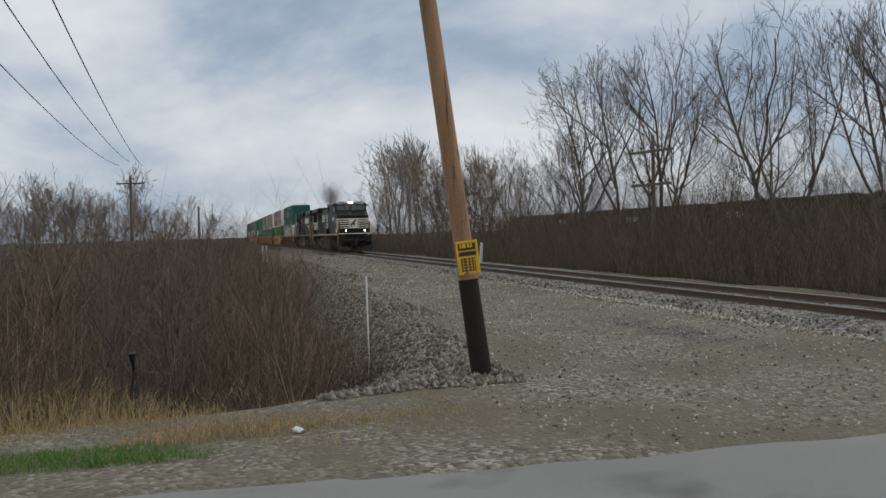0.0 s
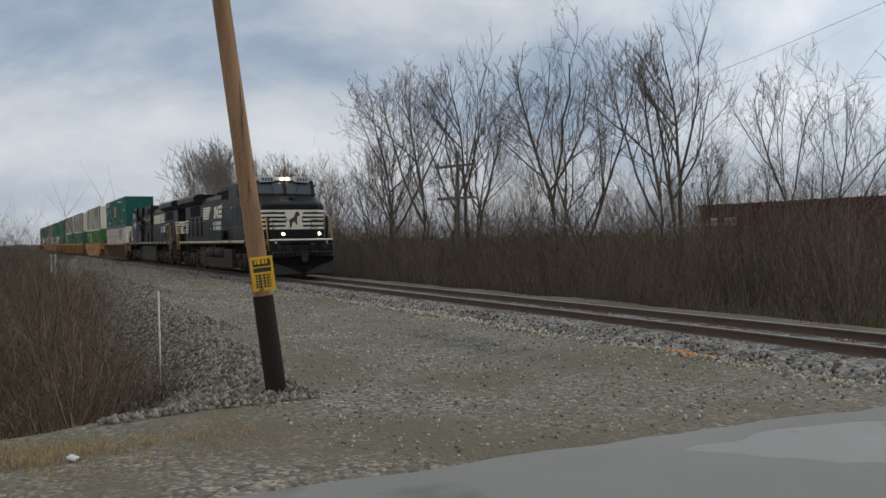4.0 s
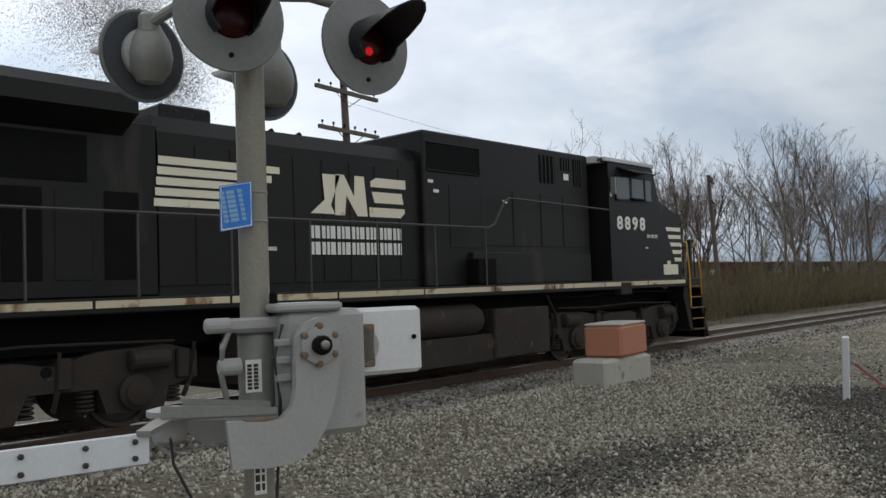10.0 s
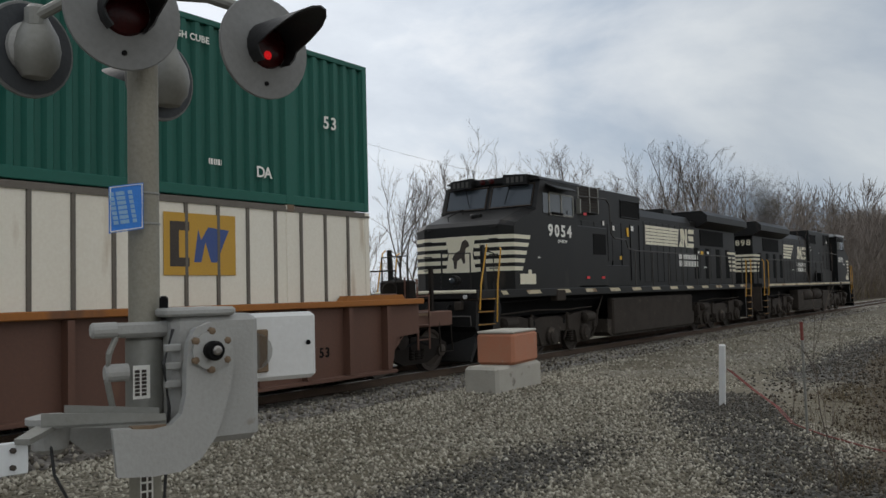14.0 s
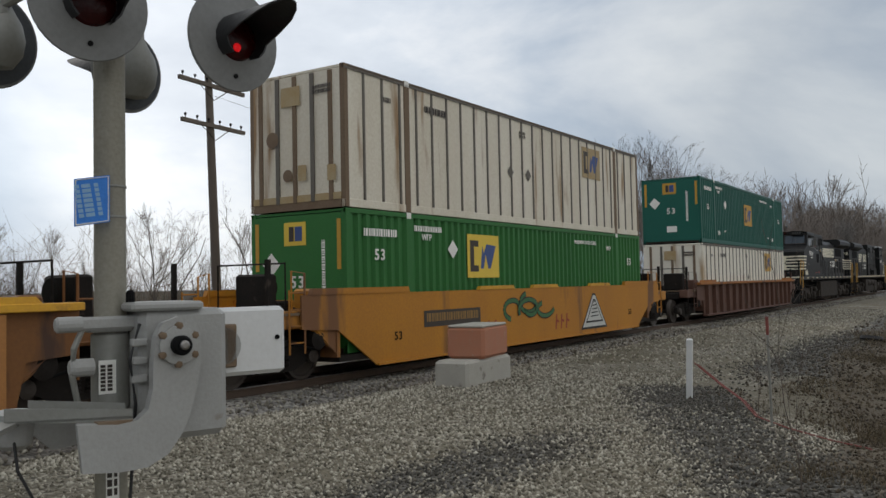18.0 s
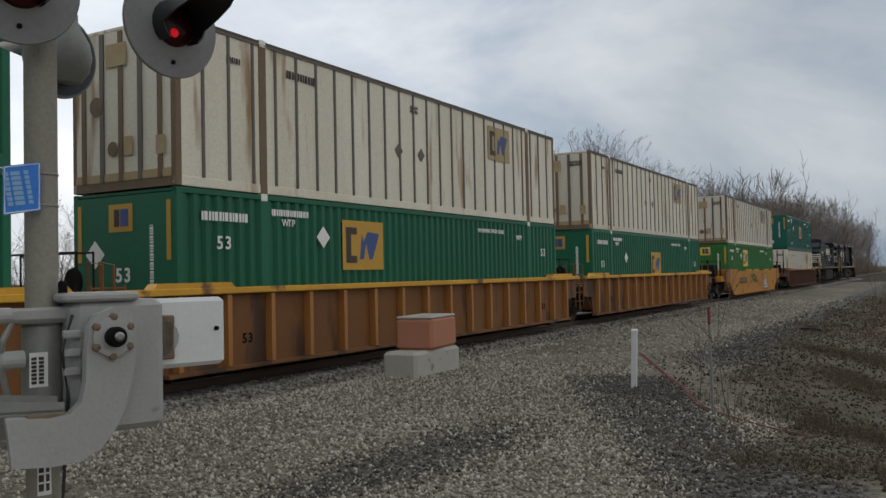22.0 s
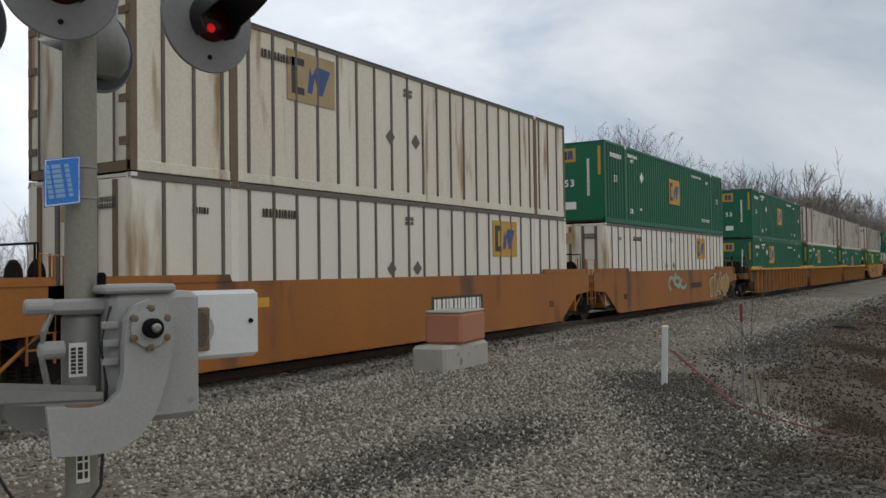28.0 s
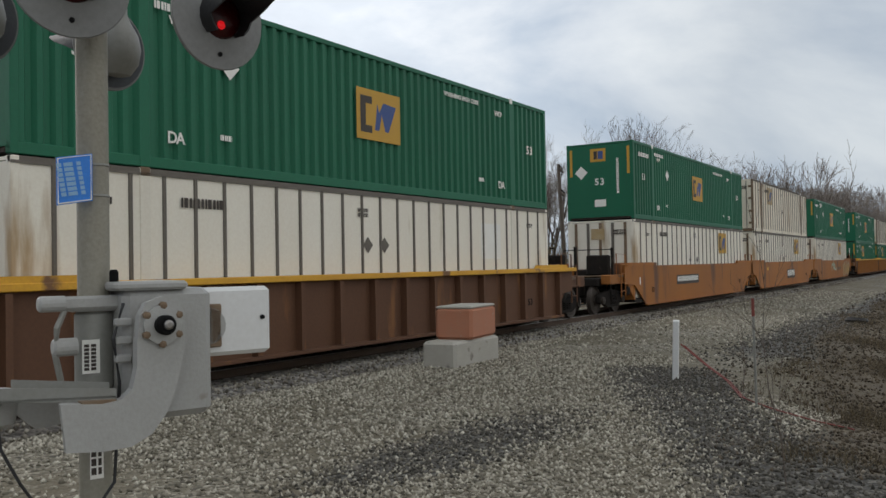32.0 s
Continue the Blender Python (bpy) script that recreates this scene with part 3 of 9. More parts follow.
        me.validate()
        return me


def part(name, mb, material, parent, label="", smooth=False):
    """One mesh object under a thing or a part, in that thing's space."""
    ob = new(name, mb.mesh(name, material, smooth) if isinstance(mb, MB) else mb)
    ob.parent = parent
    return tagged(ob, label)


def thing(name, label, category, m=None, group=""):
    ob = new(name)
    ob.empty_display_size = 0.2
    if m is not None:
        ob.matrix_basis = m
    return tagged(ob, label, category, group)


def structure(name, mb, material, label, category="", smooth=False, kind="structure"):
    ob = new(name, mb.mesh(name, material, smooth) if isinstance(mb, MB) else mb)
    return tagged(ob, label, category or name, "", kind)


GLYPHS = {}


def glyph(piece, size, material, spacing, extrude, bold):
    """The mesh of a short run of raised letters, made once."""
    key = (piece, size, material.name, spacing, extrude, bold)
    if key not in GLYPHS:
        cu = bpy.data.curves.new("lettering", "FONT")
        cu.space_character, cu.body, cu.size, cu.extrude, cu.align_x, cu.offset, cu.resolution_u = spacing, piece, size, extrude, "CENTER", size * bold, 3
        ob = bpy.data.objects.new("lettering", cu)
        me = bpy.data.meshes.new_from_object(ob)
        bpy.data.objects.remove(ob)
        me.materials.clear()
        me.materials.append(material)
        GLYPHS[key] = me
    return GLYPHS[key]


def letters(text, size, material, parent, m, name="number", extrude=0.004, spacing=1.05, wide=1.0, bold=0.02):
    """Raised lettering; short numbers come as one piece for each figure."""
    out = None
    step = size * 0.6 * spacing * wide
    pieces = [text] if len(text) > 4 else list(text)
    for k, piece in enumerate(pieces):
        o = new(name, glyph(piece, size, material, spacing, extrude, bold))
        o.parent = parent
        o.matrix_basis = m @ Matrix.Translation(((k - (len(pieces) - 1) / 2) * step, 0, 0)) @ Matrix.Diagonal((wide, 1, 1, 1))
        out = out or o
    return out


# ---- ground, road and track ----
def smooth(a, b, x):
    t = min(1.0, max(0.0, (x - a) / (b - a)))
    return t * t * (3 - 2 * t)


ROAD_L, ROAD_R = -6.05, 1.35


def road_left(y):
    return -6.28 + 0.062 * max(-12.0, min(y, 11.0))


def ditch_edge(x):
    """Where the yard breaks off towards the ditch west of the crossing."""
    return 2.75 + min(2.5, 0.085 * max(0.0, -10.0 - x))


def ground_z(x, y):
    """Height of the ground: a flat yard by the crossing, a ditch on each side of the road, low land beyond the track."""
    z = -0.02
    e = ditch_edge(x)
    z -= 1.5 * smooth(-9.2, -12.6, x) * smooth(e, e - 3.0, y) * (1 - 0.75 * smooth(-4, -14, y))
    z -= 0.14 * smooth(-7.0, -9.0, x) * smooth(2.0, -1.0, y)
    z -= 0.95 * smooth(8.0, 14.0, x) * smooth(3.4, -1.5, y) * (1 - 0.6 * smooth(-5, -16, y))
    z -= 0.45 * smooth(14.2, 17.0, y) * (1 - smooth(33.0, 36.0, y)) * (1 - smooth(-7.5, -6.0, x) * smooth(4.0, 2.0, x))
    z += 0.05 * noise.noise((x * 0.35, y * 0.35, 0.0)) + 0.02 * noise.noise((x * 1.7, y * 1.7, 3.0))
    z -= 0.09 * smooth(road_left(y) - 0.05, road_left(y) + 0.45, x) * smooth(ROAD_R + 0.05, ROAD_R - 0.45, x)
    far = max(abs(x), abs(y))
    if far > 70:
        z += 0.6 * smooth(70, 300, far) * noise.noise((x * 0.01, y * 0.01, 7.0))
    return z - 0.26 * smooth(8.2, 9.9, y) * smooth(15.8, 14.0, y) * (1 - smooth(ROAD_L - 1.5, ROAD_L, x) * smooth(ROAD_R + 1.5, ROAD_R, x))


def axis_steps(lo, hi, centre_lo, centre_hi, fine):
    out, x = [], centre_lo
    while x < centre_hi:
        out.append(x)
        x += fine
    step, x = fine, centre_hi
    while x < hi:
        out.append(x)
        step *= 1.22
        x += step
    out.append(hi)
    step, x = fine, centre_lo
    while x > lo:
        step *= 1.22
        x -= step
        out.append(max(x, lo))
    return sorted(set(out))


gx, gy = axis_steps(-2500, 2500, -34, 30, 0.32), axis_steps(-2500, 2500, -9, 18, 0.32)
g_verts = [(x, y, ground_z(x, y)) for y in gy for x in gx]
g_faces, g_mats = [], []


def cinder_at(x, y):
    """How far dark cinders cover the yard, 0 to 1: two drifts east of the road."""
    x, y = np.asarray(x, float), np.asarray(y, float)
    a = 1.25 - np.hypot((x - 7.4) / 2.5, (y - 4.35 + 0.06 * (x - 7.4)) / 0.8)
    d = np.full(np.shape(x), 9.0)
    for (ax, ay), (bx, by) in (((13.6, 4.5), (11.6, 3.5)), ((11.6, 3.5), (9.4, 2.3)), ((9.4, 2.3), (6.0, 0.6))):
        f = np.clip(((x - ax) * (bx - ax) + (y - ay) * (by - ay)) / ((bx - ax) ** 2 + (by - ay) ** 2), 0, 1)
        d = np.minimum(d, np.hypot(x - ax - f * (bx - ax), y - ay - f * (by - ay)))
    b = 1.3 - d / 0.95
    c = 0.75 * np.clip((x - 14) / 4, 0, 1) * np.clip((5.2 - y) / 1.2, 0, 1)
    w = 0.6 * np.exp(-((x + 12.5) / 4.5) ** 2 - ((y - 6.6) / 0.9) ** 2)
    return np.clip(np.maximum(np.maximum(np.maximum(a, b), c), w), 0, 1)


def earth_at(x, y):
    """How far bare earth and dead grass cover the ground."""
    x, y = np.asarray(x, float), np.asarray(y, float)
    east = np.clip((np.minimum(1.25 + 0.17 * (x - 8.5), 3.2) - y) / 1.1 + 0.55, 0, 1) * np.clip((x - 7.2) / 1.5, 0, 1)
    edge = 2.75 + np.minimum(2.5, 0.085 * np.maximum(0.0, -10.0 - x))
    west = np.clip((edge - 1.6 - y) / 0.9 + 0.55, 0, 1) * np.clip((-9.4 - x) / 0.8, 0, 1)
    return np.maximum(np.maximum(east, west), np.clip((y - 15.2) / 0.8, 0, 1))


for j in range(len(gy) - 1):
    for i in range(len(gx) - 1):
        g_faces.append((j * len(gx) + i, j * len(gx) + i + 1, (j + 1) * len(gx) + i + 1, (j + 1) * len(gx) + i))
        cx, cy = (gx[i] + gx[i + 1]) / 2, (gy[j] + gy[j + 1]) / 2
        g_mats.append(1 if abs(cx) > 110 or cy > 20 or cy < -30 else 0)
g_me = bpy.data.meshes.new("ground")
g_me.from_pydata(g_verts, [], g_faces)
for m in (GRAVEL, FIELD):
    g_me.materials.append(m)
g_me.polygons.foreach_set("material_index", g_mats)
g_xy = np.array(g_verts)
for cover, values in (("cinder", cinder_at(g_xy[:, 0], g_xy[:, 1])), ("earth", earth_at(g_xy[:, 0], g_xy[:, 1]))):
    g_me.attributes.new(cover, "FLOAT", "POINT").data.foreach_set("value", values.astype(np.float32))
g_me.polygons.foreach_set("use_smooth", [True] * len(g_faces))
structure("ground", g_me, None, "gravel yard with ditches, dry soil and winter fields to the horizon")


GX, GY = np.array(gx), np.array(gy)
GZ = np.array([v[2] for v in g_verts]).reshape(len(gy), len(gx))


def heights(x, y):
    """Height of the ground sheet under many points at once."""
    x, y = np.asarray(x, float), np.asarray(y, float)
    i = np.clip(np.searchsorted(GX, x) - 1, 0, len(GX) - 2)
    j = np.clip(np.searchsorted(GY, y) - 1, 0, len(GY) - 2)
    u, v = (x - GX[i]) / (GX[i + 1] - GX[i]), (y - GY[j]) / (GY[j + 1] - GY[j])
    return (GZ[j, i] * (1 - u) + GZ[j, i + 1] * u) * (1 - v) + (GZ[j + 1, i] * (1 - u) + GZ[j + 1, i + 1] * u) * v


def tri_mesh(name, V, F, material):
    """A mesh of triangles straight from arrays."""
    me = bpy.data.meshes.new(name)
    V, F = np.ascontiguousarray(V, np.float32), np.ascontiguousarray(F, np.int32)
    me.vertices.add(len(V))
    me.vertices.foreach_set("co", V.ravel())
    me.loops.add(F.size)
    me.loops.foreach_set("vertex_index", F.ravel())
    me.polygons.add(len(F))
    me.polygons.foreach_set("loop_start", np.arange(0, F.size, 3, dtype=np.int32))
    me.update(calc_edges=True)
    me.materials.append(material)
    return me


def road_z(y):
    return -0.012 - 0.06 * smooth(13.9, 22.0, y)


def road_piece(y0, y1, name, label, wobble=0.12):
    mb = MB()
    ys = [y0 + (y1 - y0) * i / max(1, int((y1 - y0) / 0.35)) for i in range(int((y1 - y0) / 0.35) + 1)]
    cols = 9
    for y in ys:
        l_edge = road_left(y) + wobble * (noise.noise((0.0, y * 0.9, 1.0)) + 0.5 * noise.noise((0.0, y * 3.1, 4.0)))
        r_edge = ROAD_R + wobble * (noise.noise((5.0, y * 0.9, 1.0)) + 0.5 * noise.noise((5.0, y * 3.1, 4.0)))
        for i in range(cols):
            x = l_edge + (r_edge - l_edge) * i / (cols - 1)
            edge = 0.02 if i in (0, cols - 1) else 0.0
            mb.v.append((x, y, road_z(y) + 0.035 * (1 - ((i - 4) / 4) ** 2) - edge + 0.006 * noise.noise((x, y, 0))))
    for j in range(len(ys) - 1):
        for i in range(cols - 1):
            mb.f.append((j * cols + i, j * cols + i + 1, (j + 1) * cols + i + 1, (j + 1) * cols + i))
    ob = structure(name, mb, ASPHALT, label, "road", True)
    return ob


road_piece(-60, 11.02, "road", "worn grey asphalt road up to the level crossing")
road_piece(11.50, 12.55, "road_crossing", "asphalt between the rails of the level crossing", 0.02)
road_piece(13.05, 160, "road_north", "worn grey asphalt road beyond the level crossing")
tar = MB()
for y0, x0, x1 in ((7.9, -4.8, 0.6), (9.6, -5.2, 0.9)):
    pts = [(x0 + (x1 - x0) * i / 14, y0 + 0.18 * noise.noise((x0 + i * 0.5, y0, 0)) + 0.05 * i) for i in range(15)]
    for (ax, ay), (bx, by) in zip(pts, pts[1:]):
        za, zb = road_z(ay) + 0.037, road_z(by) + 0.037
        w = 0.012 + 0.008 * noise.noise((ax * 3, ay, 5))
        tar.add([(ax, ay - w, za), (bx, by - w, zb), (bx, by + w, zb), (ax, ay + w, za)], [(0, 1, 2, 3)])
structure("crack_seal", tar, TAR, "dark tar seams across the asphalt", "road", kind="stuff")


def road_patch(name, corners, material, label, lift):
    """A thin repair with a ragged edge lying on the asphalt."""
    mb = MB()
    ring = []
    for i, (ax, ay) in enumerate(corners):
        bx, by = corners[(i + 1) % len(corners)]
        for k in range(10):
            f = k / 10
            x, y = ax + (bx - ax) * f, ay + (by - ay) * f
            ring.append((x + 0.16 * noise.noise((x * 2.1, y * 2.1, lift * 900)), y + 0.16 * noise.noise((x * 2.1, y * 2.1, lift * 900 + 5))))
    cx, cy = sum(p[0] for p in ring) / len(ring), sum(p[1] for p in ring) / len(ring)
    mid = (ROAD_L + ROAD_R) / 2
    top = lambda x, y: road_z(y) + 0.035 * (1 - ((x - mid) / 3.7) ** 2) + 0.0035 + lift
    steps = 6
    for q in range(1, steps + 1):
        for x, y in ring:
            px, py = cx + (x - cx) * q / steps, cy + (y - cy) * q / steps
            mb.v.append((px, py, top(px, py) - (0.014 if q == steps else 0.0)))
    n = len(ring)
    mb.v.append((cx, cy, top(cx, cy)))
    mb.f = [(steps * n, i, (i + 1) % n) for i in range(n)]
    for q in range(steps - 1):
        mb.f += [(q * n + i, (q + 1) * n + i, (q + 1) * n + (i + 1) % n, q * n + (i + 1) % n) for i in range(n)]
    return structure(name, mb, material, label, "road", True)


road_patch("road_patch", [(-5.5, 4.5), (-5.55, 5.9), (-5.2, 7.4), (-4.31, 8.6), (-3.93, 7.35), (-4.44, 5.13)], PATCH, "pale worn repair in the asphalt", 0.0)
road_patch("road_patch_east", [(-3.9, 6.0), (-3.6, 8.45), (-2.4, 8.8), (-1.9, 7.05), (-2.1, 5.6)], PATCH, "pale worn repair in the asphalt", 0.001)
road_patch("road_dirt", [(-5.3, 10.7), (-1.4, 10.75), (1.0, 10.5), (0.8, 9.4), (-3.0, 9.1), (-5.3, 8.9)], MUD, "brown dirt tracked over the asphalt before the rails", 0.002)


def bed(name, yc, x0, x1, top, material, label, half=1.75, toe=2.7, drop=0.32):
    mb = MB()
    n = int((x1 - x0) / 0.6)
    prof = [(-toe, -drop), (-half - 0.25, -0.1), (-half + 0.1, 0.0), (-0.9, 0.01), (0, -0.01), (0.9, 0.01), (half - 0.1, 0.0), (half + 0.25, -0.1), (toe, -drop)]
    for i in range(n + 1):
        x = x0 + (x1 - x0) * i / n
        for y, z in prof:
            mb.v.append((x, yc + y + 0.08 * noise.noise((x * 1.1, y * 3, 1)), top + z + 0.035 * noise.noise((x * 1.9, y * 2.1, 6))))
    k = len(prof)
    for i in range(n):
        mb.f += [(i * k + j, i * k + j + 1, (i + 1) * k + j + 1, (i + 1) * k + j) for j in range(k - 1)]
    return structure(name, mb, material, label, "ballast", True)


bed("ballast_bed", TRACK_Y, -150, ROAD_L - 0.3, -0.17, BALLAST, "grey stone ballast under the near track")
bed("ballast_bed_east", TRACK_Y, ROAD_R + 0.3, 150, -0.17, BALLAST, "grey stone ballast under the near track")
FAR_Y = 38.0
bed("far_ballast_bed", FAR_Y, -260, 220, -0.05, BALLAST, "grey stone ballast under the far track", drop=0.6, toe=3.4)


def rail(name, y, x0, x1, base):
    web = MB().prism([(y - 0.075, base), (y + 0.075, base), (y + 0.07, base + 0.015), (y + 0.012, base + 0.035), (y + 0.012, base + 0.125), (y + 0.036, base + 0.135), (y + 0.036, base + 0.164), (y - 0.036, base + 0.164), (y - 0.036, base + 0.135), (y - 0.012, base + 0.125), (y - 0.012, base + 0.035), (y - 0.07, base + 0.015)], x0, x1, "x")
    ob = structure(name, web, RAIL_WEB, "rusty steel rail with a polished running surface", "rail")
    head = MB().prism([(y - 0.033, base + 0.165), (y + 0.033, base + 0.165), (y + 0.028, base + 0.175), (y - 0.028, base + 0.175)], x0, x1, "x")
    part("running_surface", head, RAIL_TOP, ob, "bright worn rail head")
    return ob


for nm, yy, zz in (("rail_near", TRACK_Y - 0.755, -0.175), ("rail_far", TRACK_Y + 0.755, -0.175)):
    rail(nm, yy, -320, 320, zz)
for nm, yy in (("far_track_rail_near", FAR_Y - 0.755), ("far_track_rail_far", FAR_Y + 0.755)):
    rail(nm, yy, -320, 320, -0.03)


# ---- the train ----
RAIL_GREY = mat("worn_grey_handrail", (0.045, 0.042, 0.038), (0.075, 0.068, 0.06), 3, 30, 0.6)
MOVING = []


def on_train(ob, u, speed=SPEED, x0=TRAIN_X0, y=TRACK_Y, turn=0.0, z=0.0):
    ob.matrix_basis = pose(x0 + u, y, z, 0, 0, turn)
    MOVING.append((ob, x0 + u, y, z, turn, speed))
    return ob


def wheel_mesh(r=0.5):
    return MB().lathe([(0.08, -0.09), (0.16, -0.09), (0.17, -0.05), (r - 0.09, -0.035), (r - 0.06, -0.065), (r, -0.065), (r + 0.0, 0.05), (r + 0.03, 0.055), (r + 0.03, 0.075), (0.1, 0.075)], (0, 0, 0), (0, 1, 0), 28)


WHEEL = wheel_mesh(0.5).mesh("wheel", STEEL, True)
SMALL_WHEEL = wheel_mesh(0.46).mesh("wheel", STEEL, True)


def place(me, name, parent, m, label=""):
    ob = new(name, me)
    ob.parent, ob.matrix_basis = parent, m
    return tagged(ob, label)


def text_bars(w, h, rows, parent, m, material=WHITE_MARK, name="marking"):
    mb = MB()
    for r in range(rows):
        y1 = h * (1 - r / rows)
        y0 = y1 - h / rows * 0.78
        x = -w / 2
        k = 0
        while x < w / 2 - 0.01:
            bw = min((0.05, 0.09, 0.065)[k % 3] * max(0.6, h / rows * 6), w / 2 - x)
            mb.add([(x, y0, 0), (x + bw * 0.72, y0, 0), (x + bw * 0.72, y1, 0), (x, y1, 0)], [(0, 1, 2, 3)])
            x += bw
            k += 1
    ob = place(mb.mesh(name, material), name, parent, m)
    return ob


SIDE = lambda x, z, s, off: pose(x, s * off, z, 90, 0, 0 if s < 0 else 180)     # a flat mark on a side wall


def locomotive_truck(parent, xc):
    tr = new("truck")
    tr.parent, tr.location = parent, (xc, 0, 0)
    for k in (-2.0, 0.0, 2.0):
        for s in (-1, 1):
            place(WHEEL, "wheel", tr, pose(k, s * 0.76, 0.5, 0, 0, 0 if s < 0 else 180))
        part("axle", MB().tube([(k, -0.8, 0.5), (k, 0.8, 0.5)], 0.09, 10), GRIME, tr)
    for s in (-1, 1):
        y0, y1 = sorted((s * 0.98, s * 1.2))
        top = [(-2.95, 0.98), (-2.5, 1.1), (-1.5, 1.06), (-0.9, 0.92), (-0.5, 1.0), (0.5, 1.0), (0.9, 0.92), (1.5, 1.06), (2.5, 1.1), (2.95, 0.98)]
        bot = [(2.95, 0.62), (2.5, 0.52), (2.42, 0.24), (1.62, 0.24), (1.5, 0.58), (0.62, 0.6), (0.45, 0.26), (-0.45, 0.26), (-0.62, 0.6), (-1.5, 0.58), (-1.62, 0.24), (-2.42, 0.24), (-2.5, 0.52), (-2.95, 0.62)]
        part("side_frame", MB().prism(top + bot, y0, y1), GRIME, tr)
        for k in (-2.0, 0.0, 2.0):
            part("journal_box", MB().lathe([(0.24, 0), (0.24, 0.1), (0.19, 0.13), (0.17, 0.17), (0.06, 0.19)], (k, s * 1.18, 0.5), (0, s, 0), 20), GRIME, tr)
            for q in (-0.62, 0.62):
                sp = MB()
                for j in range(5):
                    sp.lathe([(0.1, 0), (0.12, 0.02), (0.1, 0.04)], (k + q, s * 1.08, 0.3 + j * 0.058), (0, 0, 1), 10)
                part("spring", sp, GRIME, tr)
        part("brake_cylinder", MB().lathe([(0.1, -0.3), (0.14, -0.28), (0.14, 0.25), (0.05, 0.3)], (-2.2, s * 1.26, 0.92), (1, 0, 0), 14), GRIME, tr)
        part("brake_cylinder", MB().lathe([(0.1, -0.3), (0.14, -0.28), (0.14, 0.25), (0.05, 0.3)], (2.2, s * 1.26, 0.92), (1, 0, 0), 14), GRIME, tr)
        for k in (-2.7, -1.05, 1.05, 2.7):
            part("frame_rib", MB().box(k - 0.09, k + 0.09, min(s * 1.18, s * 1.27), max(s * 1.18, s * 1.27), 0.62, 1.02, 0.02), GRIME, tr)
            part("lifting_hole", MB().lathe([(0.07, 0), (0.07, 0.012)], (k * 0.8, s * 1.2, 0.86), (0, s, 0), 14), DARK, tr)
        for k in (-2.9, -1.0, 1.0, 2.9):
            part("brake_hanger", MB().tube([(k, s * 1.22, 1.1), (k * 0.985, s * 1.24, 0.7), (k * 0.96, s * 1.1, 0.35)], 0.035, 6), GRIME, tr)
        part("brake_pipe", MB().tube([(-2.6, s * 1.2, 1.2), (-1.0, s * 1.2, 1.16), (0.6, s * 1.2, 1.2), (2.6, s * 1.2, 1.14)], 0.02, 6), GRIME, tr)
    part("bolster", MB().box(-2.4, 2.4, -0.9, 0.9, 0.62, 1.0), DARK, tr)
    return tr


